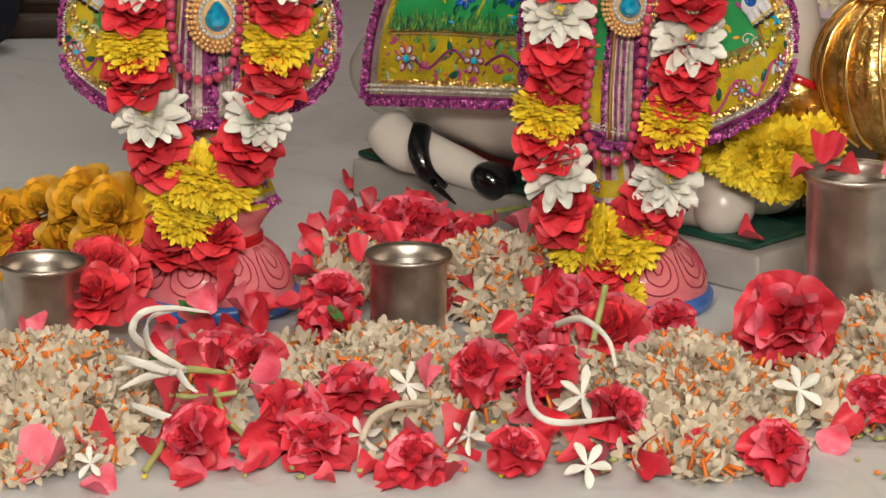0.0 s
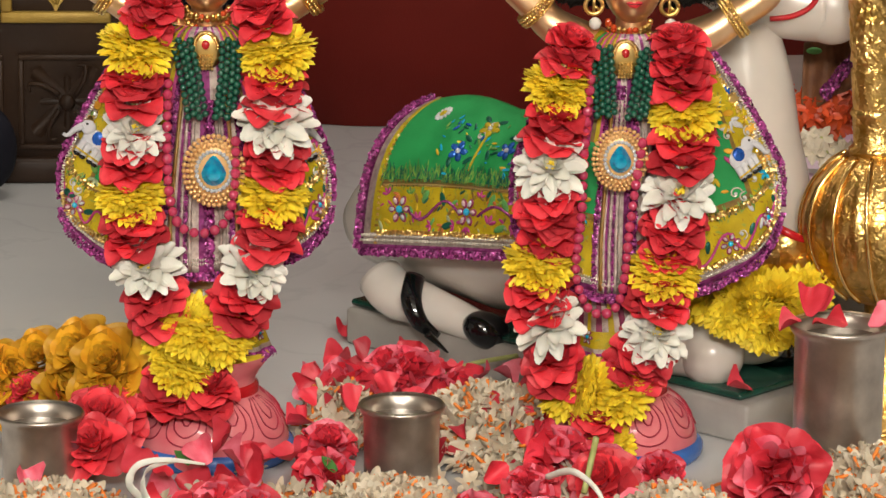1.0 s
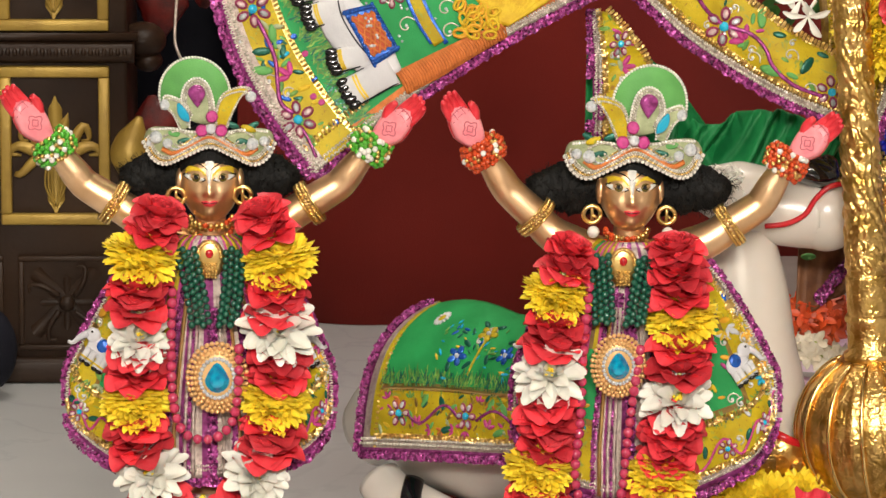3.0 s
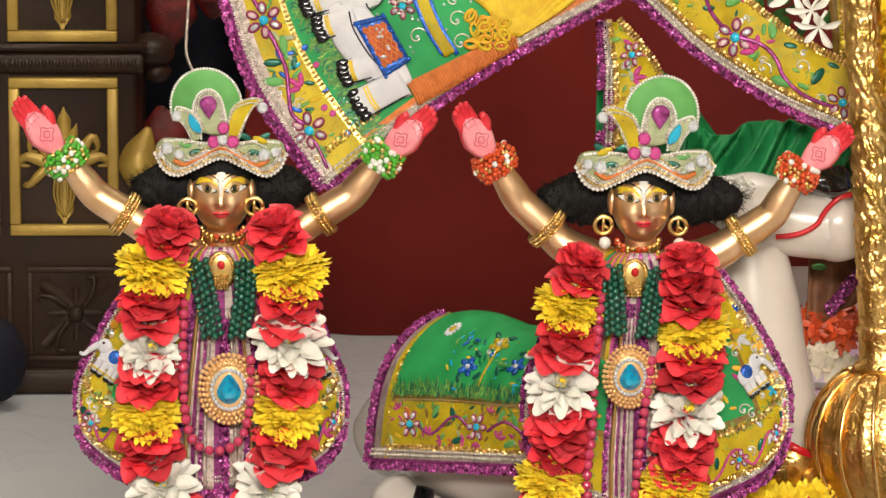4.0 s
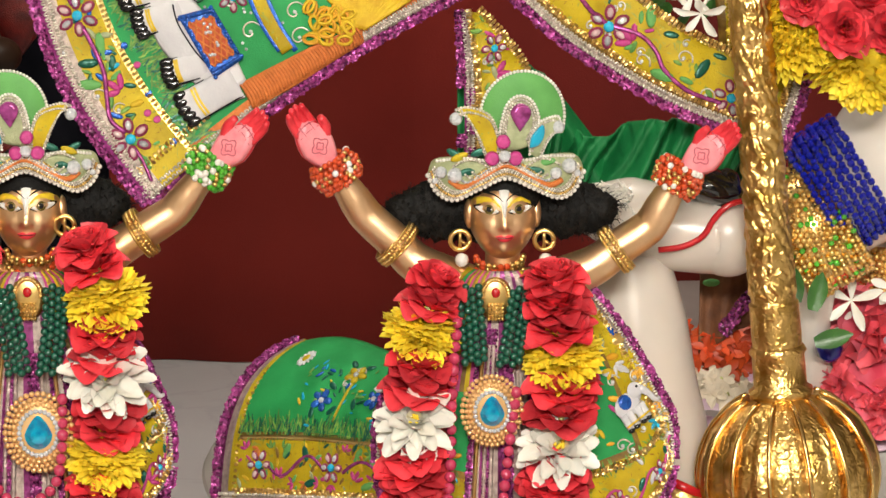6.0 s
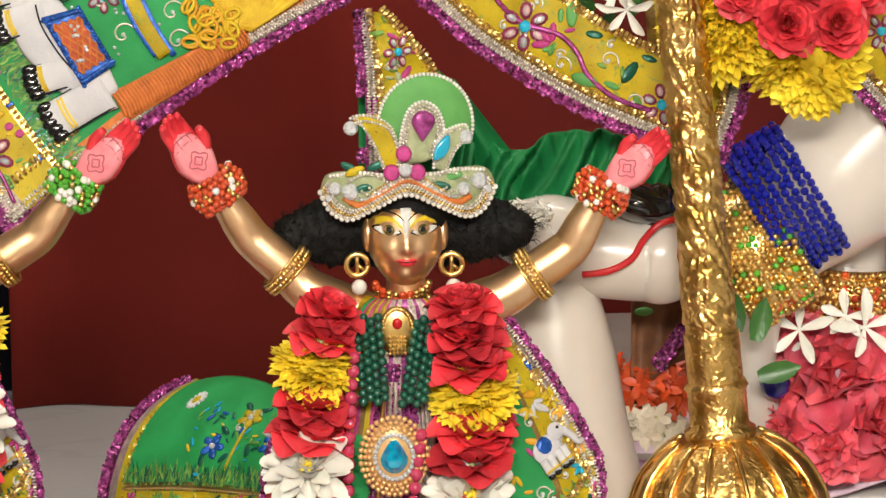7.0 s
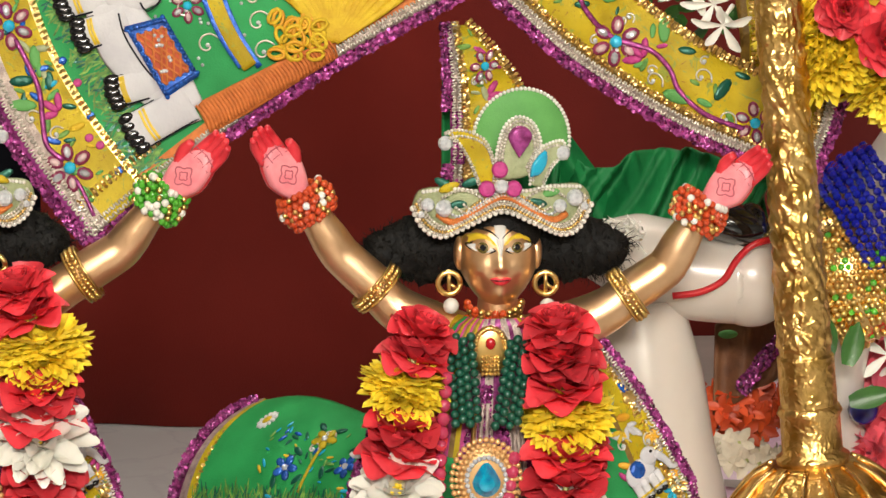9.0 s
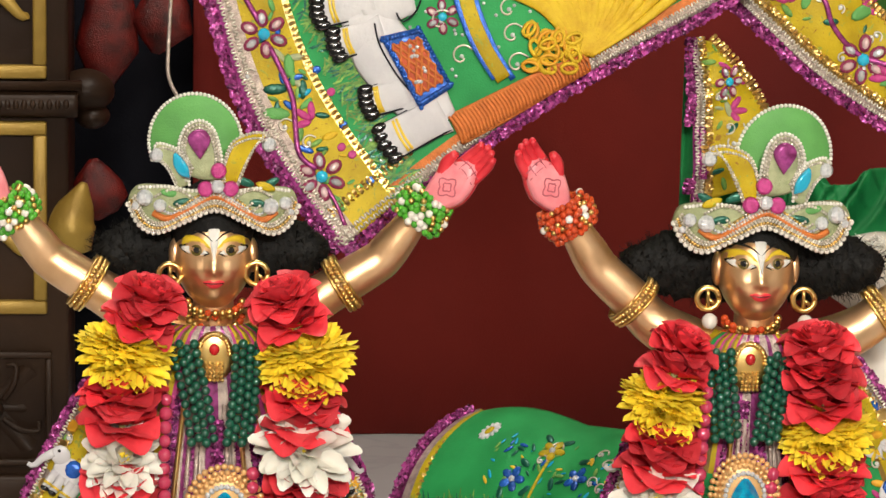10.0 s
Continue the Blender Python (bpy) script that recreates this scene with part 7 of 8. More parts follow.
tagged(part("statue", leg, M_STONE), "polished white marble legs of a large image", "statue")


def cuff(name, c, axis, R, rows, r, mats, label, single=False):
    th = empty(name, c, label, "anklet", "anklets")
    fr = frame_of((0, 0, 0), axis)
    pearl = None
    for k in range(rows):
        s = Soup()
        n = int(2 * math.pi * R / (r * 1.9))
        for i in range(n):
            g = 2 * math.pi * (i + 0.5 * (k % 2)) / n
            rr = R * (1 + rnd.uniform(-0.045, 0.045))
            slot = rnd.randrange(len(mats))
            m = fr @ T(rr * math.cos(g), rr * 0.95 * math.sin(g), (k - (rows - 1) / 2) * r * 1.9 + rnd.uniform(-0.0008, 0.0008))
            if not single:
                s.add(bead(r, slot), m)
            elif pearl is None:
                one = Soup()
                one.add(blob(r * 1.08, r * 1.08, r, 6, 4, slot))
                first = part("bead", one, mats, th, "", False)
                first.matrix_local = m
                pearl = first.data
            else:
                shared("bead", pearl, th, m)
        if not single:
            part("bead_ring", s, mats, th)
    if not single:
        part("band", lathe([(R * 0.9, -rows * r * 0.95), (R * 0.985, -rows * r * 0.9), (R * 0.985, rows * r * 0.9), (R * 0.9, rows * r * 0.95)], 48), M_GOLDPLAIN, th, "gold backing band").matrix_local = fr
    return th


legax = Vector((0.4600, 0.1800, 0.3787)) - Vector((0.4203, 0.1700, 0.3391))
cuff("blue_bead_anklet", (0.4325, 0.1600, 0.3806), Vector((0.85, 0, 0.5)), 0.05, 8, 0.0031, [M_BLUEBEAD], "cobalt blue glass bead anklet", True)
cuff("gold_anklet", (0.4122, 0.1600, 0.3468), Vector((0.85, 0, 0.5)), 0.05, 12, 0.0024, [M_GOLDBEAD, M_GOLDBEAD, M_GOLDBEAD, M_GOLDBEAD, M_GOLDBEAD, M_LIMEBEAD], "wide gold beaded anklet")
cuff("gold_anklet", (0.4881, 0.2400, 0.3014), Vector((0.06, 0, 1)), 0.04, 8, 0.0027, [M_GOLDBEAD, M_GOLDBEAD, M_GOLDBEAD, M_GOLDBEAD, M_REDBEAD], "wide gold beaded anklet")

# garland of the large image
garland("yellow chrysanthemum and red rose garland of the large image", [
    [Y_((0.3703, 0.0700, 0.5222), 1.2), Y_((0.3840, 0.0650, 0.5043), 1.15), Y_((0.3925, 0.0600, 0.5083), 0.95)],
    [Y_((0.4365, 0.0600, 0.4848), 1.25), Y_((0.4474, 0.0650, 0.4937), 1.1)], [Y_((0.4281, 0.0700, 0.4936), 1.3), Y_((0.4085, 0.0700, 0.5502), 1.3)]])
for c, k in (((0.4187, 0.0350, 0.5176), 0.82), ((0.4510, 0.0350, 0.5182), 0.8), ((0.4357, 0.0450, 0.5394), 0.85), ((0.4687, 0.0500, 0.5398), 0.8), ((0.3896, 0.0350, 0.5379), 0.65)):
    ob = flower("rose", None, c, FRONT, k)
    tagged(ob, "bright red rose in the large garland", "rose", "garland roses")

# ---- loose flowers ----


def loose(kind, at, out, k, label, squash=1.0, category=None, group=""):
    ob = flower(kind, None, at, out, k, squash)
    return tagged(ob, label, category or kind.split("_")[-1], group)


UPF = Vector((0, -0.62, 0.78))
for c in ((-0.1652, -0.2063, 0.0200), (-0.0651, -0.3331, 0.0300), (0.0750, -0.2404, 0.0450), (-0.1057, -0.3778, 0.0250), (-0.1750, -0.4201, 0.0220), (0.1257, -0.3962, 0.0300), (0.2330, -0.4504, 0.0220), (0.0512, -0.4422, 0.0200),
          (0.3283, -0.0867, 0.0500), (0.3150, -0.3420, 0.0250), (0.0299, -0.3177, 0.0400), (-0.0203, -0.4514, 0.0150), (-0.0774, -0.1310, 0.0200), (0.1066, -0.1387, 0.0400), (0.1781, -0.1770, 0.0350), (-0.1370, -0.2287, 0.0200), (-0.0894, -0.4152, 0.0180), (0.1393, -0.1439, 0.0300), (-0.0253, 0.1205, 0.0400), (-0.0633, 0.0851, 0.0300), (-0.0774, -0.0778, 0.0300), (0.0356, 0.0942, 0.0200), (-0.0039, 0.1207, 0.0350),
          (0.0758, -0.3089, 0.0350)):
    o = (UPF + Vector((rnd.uniform(-0.7, 0.7), rnd.uniform(-0.3, 0.4), rnd.uniform(-0.3, 0.3)))).normalized()
    loose("pink_rose", c, o, rnd.uniform(0.72, 1.0), "coral red rose lying on the flower heap", rnd.uniform(0.7, 1.0), "rose", "loose roses")
loose("pink_rose", (0.2631, -0.2463, 0.0550), (-0.05, -0.9, 0.35), 1.35, "large open coral red rose on the heap", 0.9, "rose", "loose roses")
for c in ((-0.2176, 0.0840, 0.0500), (-0.2458, -0.0468, 0.0450), (-0.2623, -0.1112, 0.0400), (-0.2604, -0.0648, 0.0500), (0.1324, -0.2089, 0.0400)):
    loose("rose", c, UPF + Vector((rnd.uniform(-0.6, 0.6), 0, 0)), 1.05, "dark red rose beside the pedestal", 0.9, "rose", "dark roses")

GOLDROSE = [rose_shape().mesh("marigold", [M_MARIGOLD]) for _ in range(3)]
mg = empty("marigold_garland", (-0.2981, 0.0961, 0.0300), "coiled golden marigold garland with dark red roses", "garland")
for c, k in (((-0.3389, 0.0290, 0.0600), 1.0), ((-0.3140, 0.0359, 0.0700), 1.0), ((-0.2776, 0.0063, 0.0800), 1.25), ((-0.2534, -0.0208, 0.0800), 1.25), ((-0.2599, -0.0321, 0.0550), 1.2), ((-0.3344, 0.0238, 0.0400), 1.1), ((-0.2467, -0.0247, 0.0600), 1.1), ((-0.2917, 0.0040, 0.0500), 1.0), ((-0.3660, 0.0222, 0.0500), 1.1), ((-0.2735, 0.0096, 0.0650), 1.2)):
    shared("marigold", rnd.choice(GOLDROSE), mg, frame_of(Vector(c) - mg.location, UPF + Vector((rnd.uniform(-0.8, 0.8), -0.3, 0))) @ Matrix.Diagonal((k, k, k, 1)))
for c in ((-0.3242, 0.0130, 0.0500), (-0.2906, 0.0276, 0.0650), (-0.3011, 0.0060, 0.0400), (-0.2904, 0.0624, 0.0750)):
    shared("rose", rnd.choice(ROSES), mg, frame_of(Vector(c) - mg.location, UPF) @ Matrix.Diagonal((0.7, 0.7, 0.6, 1)))
part("cord", tube([Vector(c) - mg.location for c in ((-0.3660, 0.0222, 0.0500), (-0.3140, 0.0359, 0.0700), (-0.2556, 0.0173, 0.0700), (-0.2611, -0.0137, 0.0500), (-0.3359, 0.0422, 0.0350))], 0.002, 6), M_STEM, mg)
yg = empty("chrysanthemum_garland", (0.2733, 0.0400, 0.1059), "heap of yellow chrysanthemum garland on the cow's foreleg", "garland")
for c, k in (((0.2428, 0.0400, 0.1221), 0.98), ((0.2650, 0.0300, 0.1164), 1.06), ((0.2926, 0.0300, 0.1187), 1.10), ((0.2833, 0.0250, 0.1011), 0.94), ((0.3160, 0.0350, 0.1246), 0.94), ((0.2537, 0.0300, 0.1093), 0.77), ((0.2732, 0.0450, 0.1270), 0.94), ((0.3000, 0.0300, 0.1022), 0.81), ((0.2230, 0.0500, 0.1187), 0.85)):
    shared("chrysanthemum", rnd.choice(MUMS), yg, frame_of(Vector(c) - yg.location, FRONT + Vector((rnd.uniform(-0.5, 0.5), 0, rnd.uniform(-0.5, 0.5)))) @ Matrix.Diagonal((k, k, k, 1)))

STARS = [star_shape(rnd.uniform(0.0095, 0.012), 0.012, rnd.choice((5, 6, 6, 7))).shape() for _ in range(6)]


def heap(c, rx, ry, h, n, label, mats=(M_CREAM, M_TUBE), bank=None):
    """A mound of small blossoms, laid at random, the outer ones lower and sparser."""
    th = Soup()
    c = Vector(c)
    for k in range(n):
        r, a = rnd.random() ** 0.5 * rnd.uniform(0.85, 1.15), rnd.uniform(0, 6.283)
        z = h * max(0.0, 1 - r * r) + 0.004 + rnd.uniform(0, 0.007)
        p = Vector((c.x + rx * r * math.cos(a), c.y + ry * r * math.sin(a), z))
        out = Vector((0.5 * r * math.cos(a), 0.5 * r * math.sin(a) - 0.35, 0.8)) + 1.0 * Vector((rnd.uniform(-1, 1), rnd.uniform(-1, 1), rnd.uniform(-1.6, 0.5)))
        if rnd.random() < 0.33:
            out = -out + Vector((0, -0.5, 0))
        q = rnd.uniform(0.85, 1.2)
        th.add(rnd.choice(bank or STARS), frame_of(p, out) @ Matrix.Rotation(rnd.uniform(0, 6), 4, "Z") @ Matrix.Diagonal((q, q, q, 1)))
    ob = part("jasmine_heap", th, list(mats))
    return tagged(ob, label, "flower heap", "flower heaps", "stuff")


LAB = "heap of small cream blossoms with orange stalks on marble"
heap((-0.2978, -0.2971, 0.0000), 0.088, 0.16, 0.03, 1050, LAB)
heap((-0.0342, -0.2400, 0.0000), 0.07, 0.085, 0.03, 800, LAB)
heap((0.1845, -0.3094, 0.0000), 0.066, 0.14, 0.038, 950, LAB)
heap((0.3458, -0.1900, 0.0000), 0.055, 0.1, 0.038, 520, LAB)
heap((0.2719, -0.2758, -0.0000), 0.06, 0.1, 0.02, 150, LAB)
heap((-0.0682, 0.0446, 0.0000), 0.035, 0.06, 0.03, 130, LAB)
heap((0.0563, 0.0180, 0.0000), 0.065, 0.09, 0.035, 480, LAB)
heap((0.1012, -0.1652, 0.0000), 0.06, 0.1, 0.02, 90, LAB)
heap((0.0114, -0.2518, 0.0000), 0.28, 0.17, 0.01, 260, "scattered small cream blossoms with orange stalks")

PET = [petal(0.026, 0.027, c, q, 7, 7, 0, 0.62, 0.2, f) for c, q, f in ((0.7, 0.25, 0), (0.5, -0.3, 1), (0.8, 0.4, 2), (0.3, 0.15, 4), (0.65, -0.2, 5))]
lp = Soup()
for k in range(270):
    x = rnd.uniform(-0.33, 0.34)
    y = rnd.uniform(-0.44, -0.1)
    w = (y + 0.44) / 0.34
    if not (-0.2 < x < 0.12) and rnd.random() < 0.8 or (-0.11 < x < 0.04 and y > -0.3):
        continue
    p = Vector((x, y, 0.004 + 0.028 * min(1, 1.6 * w + 0.15) * rnd.random() + 0.012 * (rnd.random() if w > 0.2 else 0)))
    out = Vector((rnd.uniform(-0.8, 0.8), rnd.uniform(-1.1, 0.2), rnd.uniform(0.2, 1.0)))
    q = rnd.uniform(0.7, 1.25)
    lp.add(rnd.choice(PET), frame_of(p, out) @ Matrix.Rotation(rnd.uniform(0, 6.28), 4, "Z") @ Matrix.Diagonal((q, q, q, 1)), rnd.choices((0, 1), (5, 2))[0])
for k in range(150):
    p = Vector((rnd.uniform(-0.1, 0.12), rnd.uniform(-0.07, 0.2), 0.004 + 0.035 * rnd.random()))
    if p.x > 0.02 and p.y > 0.1:
        continue
    q = rnd.uniform(0.6, 1.0)
    lp.add(rnd.choice(PET), frame_of(p, (rnd.uniform(-0.8, 0.8), rnd.uniform(-1.0, 0.2), rnd.uniform(0.2, 1.0))) @ Matrix.Rotation(rnd.uniform(0, 6.28), 4, "Z") @ Matrix.Diagonal((q, q, q, 1)), rnd.choices((0, 1), (6, 1))[0])
tagged(part("rose_petals", lp, [M_PINKROSE, M_PALEPETAL]), "coral and pink rose petals strewn on the marble", "petals", kind="stuff")
# single petals on bare marble
for c, k, m in (((-0.2950, -0.4655, 0.0030), 1.5, 1), ((-0.2530, -0.4684, 0.0030), 1.0, 1), ((-0.1681, -0.4547, 0.0030), 1.05, 0), ((-0.1922, -0.4420, 0.0030), 1.0, 1), ((-0.1407, -0.4476, 0.0030), 0.8, 0), ((-0.0913, -0.4606, 0.0030), 0.6, 0), ((-0.0823, -0.4359, 0.0030), 0.7, 0),
                ((-0.2292, -0.4154, 0.0060), 1.2, 0), ((-0.0244, -0.4619, 0.0040), 1.2, 0), ((0.1406, -0.4701, 0.0040), 1.0, 0), ((-0.0622, 0.3552, 0.0030), 0.8, 0), ((-0.0799, 0.2615, 0.0030), 1.0, 0), ((0.2742, 0.0250, 0.0440), 0.9, 0), ((0.0801, -0.4257, 0.0040), 1.0, 0),
                ((0.3061, -0.0826, 0.1340), 1.0, 0), ((0.3159, -0.0741, 0.1360), 0.9, 0), ((0.3309, -0.1136, 0.1340), 1.1, 0), ((0.3494, -0.1137, 0.1340), 0.9, 1), ((0.2984, -0.0913, 0.1330), 0.7, 0)):
    ob = part("rose_petal", Soup().add(rnd.choice(PET), frame_of((0, 0, 0), (rnd.uniform(-0.2, 0.2), -0.3, 1)) @ Matrix.Rotation(rnd.uniform(0, 6.28), 4, "Z") @ Matrix.Diagonal((k, k, k, 1))), (M_PINKROSE, M_PALEPETAL)[m])
    ob.location = Vector(c) + Vector((0, 0, 0.002))
    tagged(ob, "single fallen rose petal on marble", "petal", "fallen petals")

# white long-petalled blossoms and their stalks
for c, o, k in (((-0.0574, -0.4088, 0.0200), (-0.3, -0.8, -0.3), 1.0), ((0.1014, -0.3647, 0.0350), (0.1, -0.8, 0.6), 1.15), ((0.1000, -0.4563, 0.0120), (0.1, -0.7, 0.7), 1.15), ((0.2598, -0.3528, 0.0350), (0.2, -0.8, 0.5), 1.2), ((-0.0238, -0.3197, 0.0300), (0.2, -0.8, 0.5), 1.0), ((0.0186, -0.4097, 0.0200), (-0.4, -0.7, 0.4), 0.9), ((-0.2455, -0.4700, 0.0200), (-0.2, -0.7, 0.6), 0.8)):
    loose("tuberose", c, o, k * 0.66, "white long petalled blossom on the heap", 1.0, "blossom", "white blossoms")
lily_ = empty("white_lily", (-0.1957, -0.3411, 0.0500), "white wilted lily with long narrow petals on the heap", "lily")
o = lily_.location
for pts in ([(-0.1832, -0.3482, 0.0500), (-0.2082, -0.3317, 0.0600), (-0.2237, -0.3051, 0.0650), (-0.2191, -0.2706, 0.0700), (-0.1981, -0.2731, 0.0750), (-0.1692, -0.2681, 0.0700)],
            [(-0.1832, -0.3482, 0.0500), (-0.2050, -0.3554, 0.0650), (-0.2134, -0.3222, 0.0700), (-0.2104, -0.2781, 0.0700), (-0.1903, -0.2603, 0.0700)],
            [(-0.1832, -0.3482, 0.0500), (-0.2082, -0.3339, 0.0500), (-0.2371, -0.3313, 0.0450)], [(-0.1832, -0.3482, 0.0500), (-0.2098, -0.3455, 0.0450), (-0.2323, -0.3474, 0.0350)],
            [(-0.1916, -0.3411, 0.0500), (-0.1826, -0.3665, 0.0450), (-0.1744, -0.3709, 0.0400)], [(-0.1951, -0.3550, 0.0500), (-0.2191, -0.3598, 0.0600), (-0.2340, -0.3456, 0.0600)], [(-0.2224, -0.3814, 0.0350), (-0.1936, -0.3992, 0.0300), (-0.1613, -0.4101, 0.0250)]):
    part("lily_petal", tube([Vector(p) - o for p in pts], [0.0018, 0.0034, 0.0028, 0.001], 10, 0, 0.004, 0.22), M_WHITE, lily_)
part("stalk", tube([Vector(p) - o for p in ((-0.1915, -0.3453, 0.0500), (-0.1757, -0.3319, 0.0450), (-0.1555, -0.3228, 0.0400))], [0.003, 0.0028, 0.0016], 8), M_STEM, lily_, "pale green stalk")
for pts, r, mt, lb in (([(0.0881, -0.2692, 0.0600), (0.1045, -0.3058, 0.0750), (0.1209, -0.3400, 0.0700), (0.1258, -0.3609, 0.0550)], [0.0026, 0.0028, 0.0022, 0.0014], M_WHITE, "white curved flower stalk"),
                       ([(0.0629, -0.3578, 0.0500), (0.0618, -0.4229, 0.0450), (0.0786, -0.4440, 0.0400), (0.1233, -0.4027, 0.0300)], [0.0014, 0.0024, 0.0026, 0.0012], M_WHITE, "white curved flower stalk"),
                       ([(-0.0575, -0.4217, 0.0200), (-0.0494, -0.4008, 0.0300), (-0.0331, -0.3875, 0.0350), (-0.0084, -0.3638, 0.0300)], 0.0026, M_CREAM, "thin cream flower stalk"),
                       ([(0.0177, 0.1301, 0.0300), (0.0477, 0.1674, 0.0300), (0.0875, 0.1938, 0.0300)], 0.0022, M_STEM, "pale green flower stalk"),
                       ([(0.1268, -0.2324, 0.0800), (0.1229, -0.2318, 0.0600), (0.1171, -0.2463, 0.0400)], 0.0025, M_STEM, "pale green flower stalk"),
                       ([(-0.1958, -0.3455, 0.0300), (-0.1712, -0.3485, 0.0300), (-0.1466, -0.3552, 0.0350)], 0.002, M_STEM, "pale green flower stalk"),
                       ([(-0.1950, -0.3678, 0.0200), (-0.1990, -0.4176, 0.0150), (-0.2100, -0.4411, 0.0040)], 0.0025, M_STEM, "pale green flower stalk"),
                       ([(-0.1636, -0.3321, 0.0300), (-0.1540, -0.3839, 0.0250), (-0.1379, -0.3901, 0.0100), (-0.1255, -0.4131, 0.0040)], 0.0022, M_STEM, "pale green flower stalk")):
    tagged(part("flower_stalk", tube(pts, r, 8), mt), lb, "stalk", "flower stalks")
bits = Soup()
for k in range(120):
    p = Vector((rnd.uniform(-0.3, 0.33), rnd.uniform(-0.46, -0.3), 0.003 + 0.004 * rnd.random()))
    bits.add(blob(rnd.uniform(0.002, 0.004), 0.0018, 0.0018, 6, 4, rnd.choice((0, 0, 1, 2))), frame_of(p, (rnd.uniform(-1, 1), rnd.uniform(-1, 1), 1)))
for k in range(7):
    p = Vector((rnd.uniform(-0.3, 0.33), rnd.uniform(-0.4, -0.12), 0.02 + 0.02 * rnd.random()))
    bits.add(petal(rnd.uniform(0.012, 0.022), 0.008, 0.3, 0.1, 4, 2, 3, 0.95), frame_of(p, (rnd.uniform(-0.6, 0.6), -0.6, 0.8)) @ Matrix.Rotation(rnd.uniform(0, 6), 4, "Z"))
tagged(part("plant_bits", bits, [M_STEM, M_TUBE, M_MUM, M_LEAF]), "small buds, leaves and plant bits among the petals", "plant bits", kind="stuff")

# flowers on the plinth of the large image
IX = [star_shape(0.012, 0.012, 4).shape() for _ in range(4)]


def posy(c, rx, ry, rz, n, mats, label, bank):
    s = Soup()
    c = Vector(c)
    for k in range(n):
        d = Vector((rnd.gauss(0, 1), rnd.gauss(0, 1), rnd.gauss(0, 1))).normalized()
        d.z = abs(d.z)
        p = c + Vector((d.x * rx, d.y * ry, d.z * rz)) * rnd.uniform(0.6, 1.0)
        q = rnd.uniform(0.8, 1.15)
        s.add(rnd.choice(bank), frame_of(p, d + FRONT * 0.8 + Vector((rnd.uniform(-0.6, 0.6), 0, rnd.uniform(-0.4, 0.4)))) @ Matrix.Rotation(rnd.uniform(0, 6), 4, "Z") @ Matrix.Diagonal((q, q, q, 1)))
    return tagged(part("flower_cluster", s, list(mats)), label, "flower cluster", "flower clusters", "stuff")


for c, rx, rz, n in (((0.3420, 0.2400, 0.2199), 0.03, 0.04, 90), ((0.3599, 0.2600, 0.2252), 0.03, 0.03, 60), ((0.4380, 0.2800, 0.2471), 0.035, 0.05, 110), ((0.5268, 0.2600, 0.2525), 0.05, 0.05, 120), ((0.4769, 0.3000, 0.2461), 0.04, 0.04, 70)):
    posy(c, rx, 0.03, rz, n, (M_IXORA, M_IXORA), "cluster of orange red ixora blossoms on the plinth", IX)
for c, rx, n in (((0.3477, 0.2200, 0.2061), 0.03, 40), ((0.4286, 0.2100, 0.2118), 0.04, 70), ((0.4676, 0.2100, 0.2047), 0.05, 60)):
    posy(c, rx, 0.03, 0.02, n, (M_CREAM, M_STEM), "cluster of cream blossoms on the plinth", STARS)
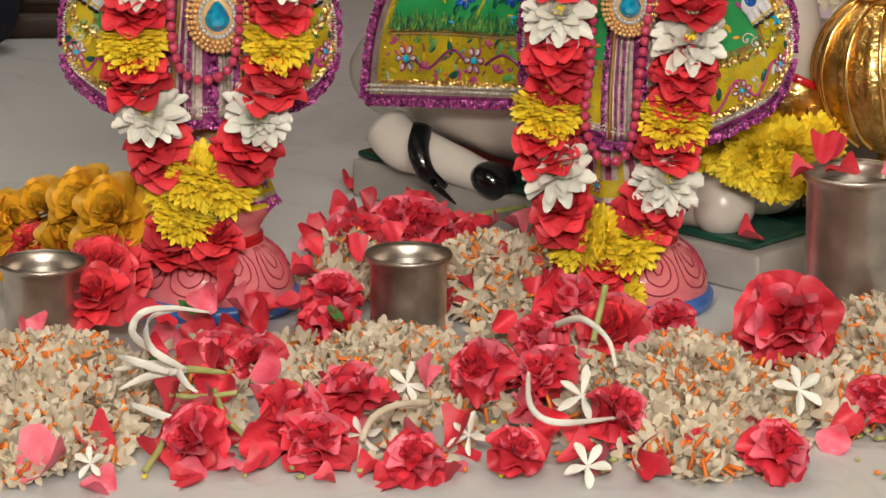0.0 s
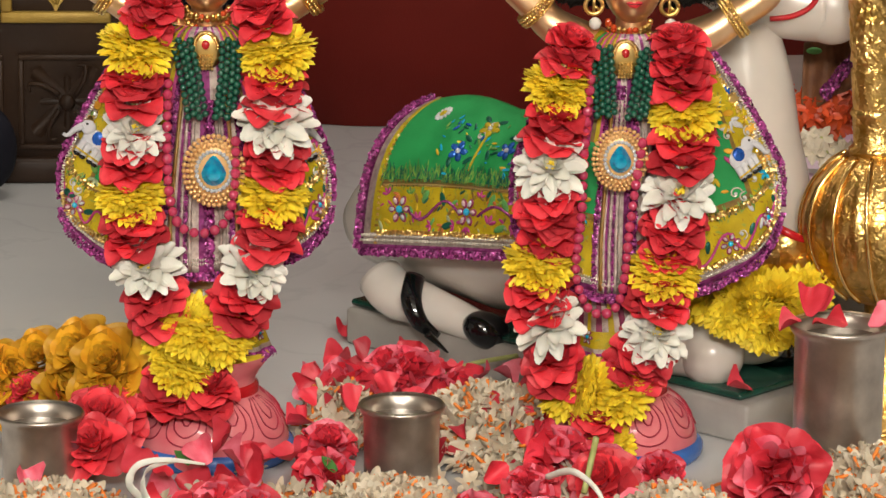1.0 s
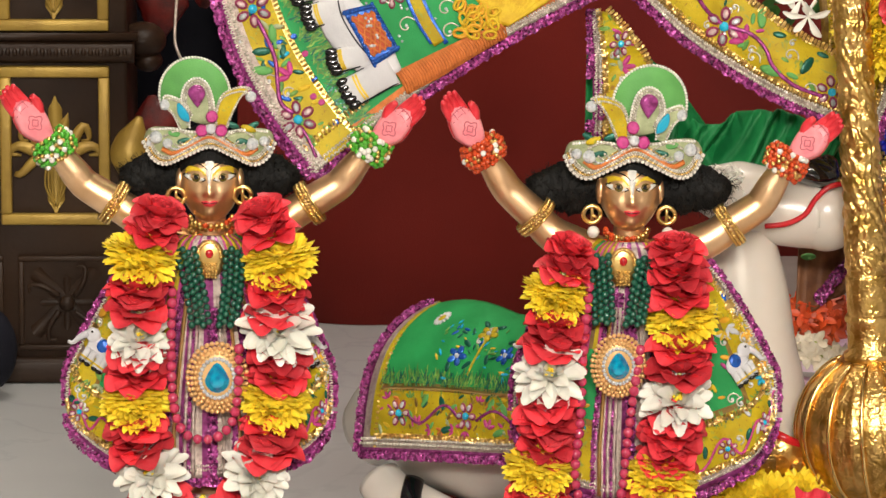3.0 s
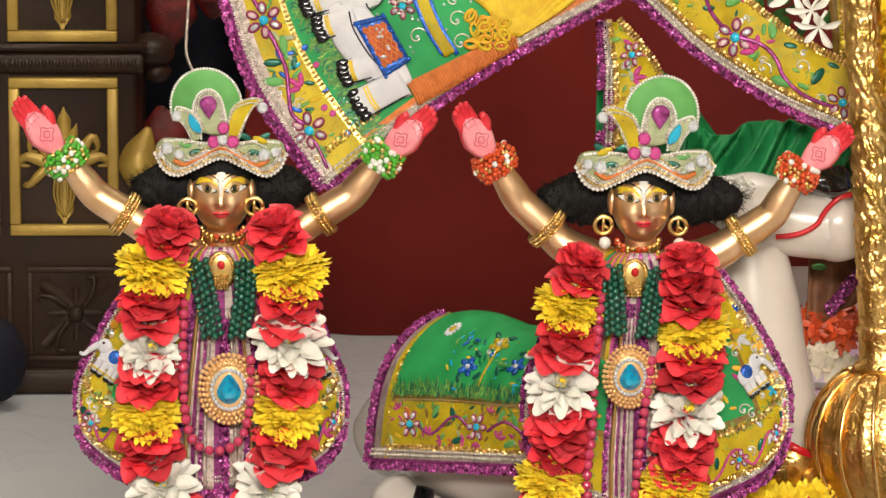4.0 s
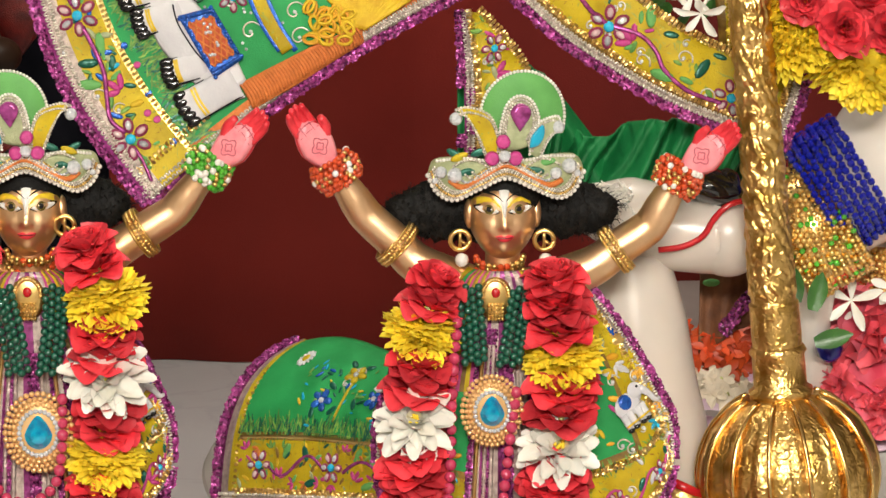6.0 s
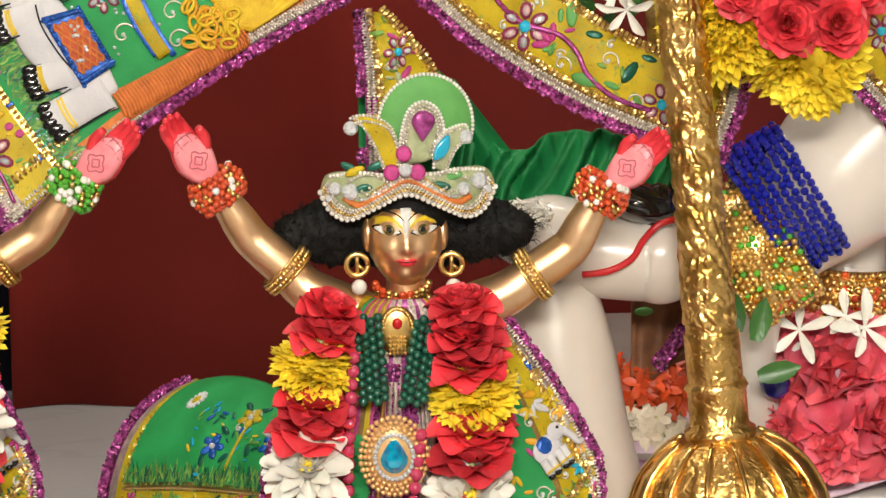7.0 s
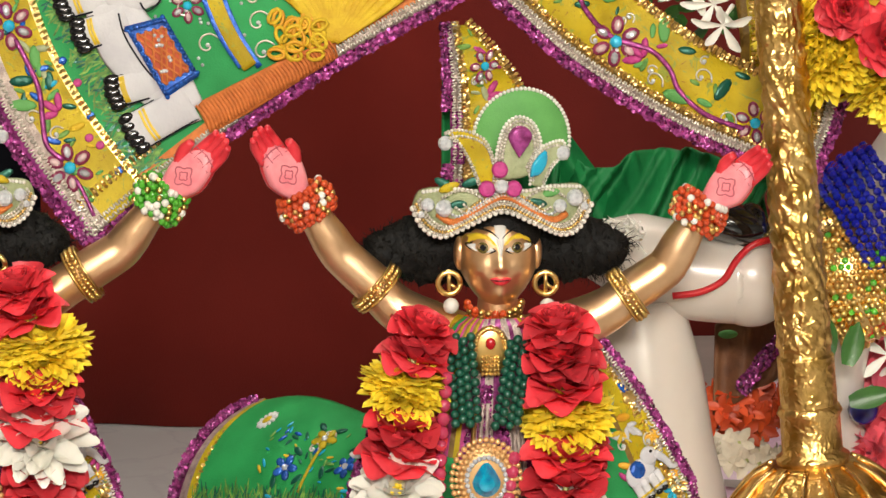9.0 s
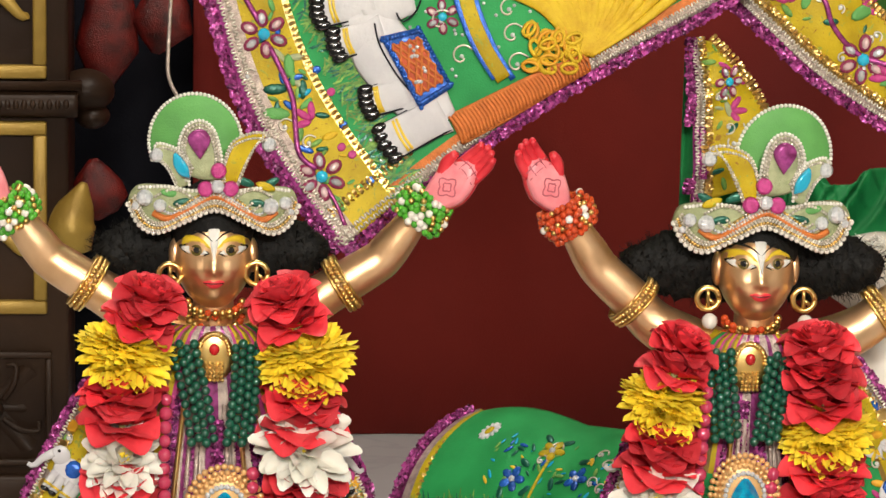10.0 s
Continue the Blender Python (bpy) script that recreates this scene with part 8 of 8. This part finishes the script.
for c, o, k in (((0.4765, 0.1900, 0.2521), (-0.1, -1, 0.3), 1.7), ((0.5039, 0.1800, 0.2219), (0.1, -1, 0.4), 1.5), ((0.4362, 0.1800, 0.2142), (-0.7, -0.7, 0.2), 0.9), ((0.4656, 0.1700, 0.2037), (0, -0.8, 0.6), 0.9), ((0.5246, 0.2000, 0.2447), (0, -1, 0.3), 1.3)):
    loose("bright_rose", c, o, k, "large pink red rose on the plinth", 0.9, "rose", "plinth roses")
for c, o, k in (((0.4448, 0.1700, 0.2882), (-0.1, -1, 0.2), 1.15), ((0.4774, 0.1700, 0.2969), (-0.2, -1, 0.3), 1.0), ((0.4900, 0.1650, 0.2897), (0.2, -1, 0.2), 1.25), ((0.4417, 0.1900, 0.2649), (0, -1, 0.1), 0.7)):
    loose("tuberose", c, o, k * 0.75, "white long petalled blossom on the plinth", 1.0, "blossom", "white blossoms")
for c, o, k in (((0.3123, 0.0800, 0.5375), (-0.3, -1, -0.3), 1.1), ((0.3180, 0.0750, 0.5241), (-0.2, -1, -0.5), 1.1), ((0.2983, 0.0900, 0.5504), (0, -1, 0), 1.2)):
    loose("tuberose", c, o, k * 0.65, "white blossom hanging behind the mace", 1.0, "blossom", "white blossoms")
gr = Soup()
for k in range(60):
    p = Vector((0.3056, 0.1650, 0.5269)) + Vector((rnd.uniform(-0.04, 0.05), rnd.uniform(-0.01, 0.02), rnd.uniform(-0.02, 0.07)))
    gr.add(petal(0.02, 0.011, 0.3, 0.1, 4, 2, 0, 0.95), frame_of(p, FRONT + Vector((rnd.uniform(-1, 1), 0, rnd.uniform(-1, 1)))) @ Matrix.Rotation(rnd.uniform(0, 6), 4, "Z"))
tagged(part("leaf_cluster", gr, M_LEAF), "dark green leaves behind the yellow swag", "leaves", kind="stuff")
for c, a in (((0.3930, 0.1000, 0.3012), 1.7), ((0.4053, 0.1000, 0.2952), 1.3), ((0.4070, 0.1000, 0.2706), 0.2)):
    tagged(part("leaf", Soup().add(petal(0.03, 0.014, 0.3, 0.1, 6, 3, 0, 0.95), frame_of(c, FRONT) @ Matrix.Rotation(a, 4, "Z")), M_LEAF), "small fresh green leaf beside the mace", "leaf", "single leaves")
tagged(part("blue_bead", bead(0.011), M_BLUEBEAD), "single cobalt blue glass bead", "bead").location = (0.4268, 0.1600, 0.2527)
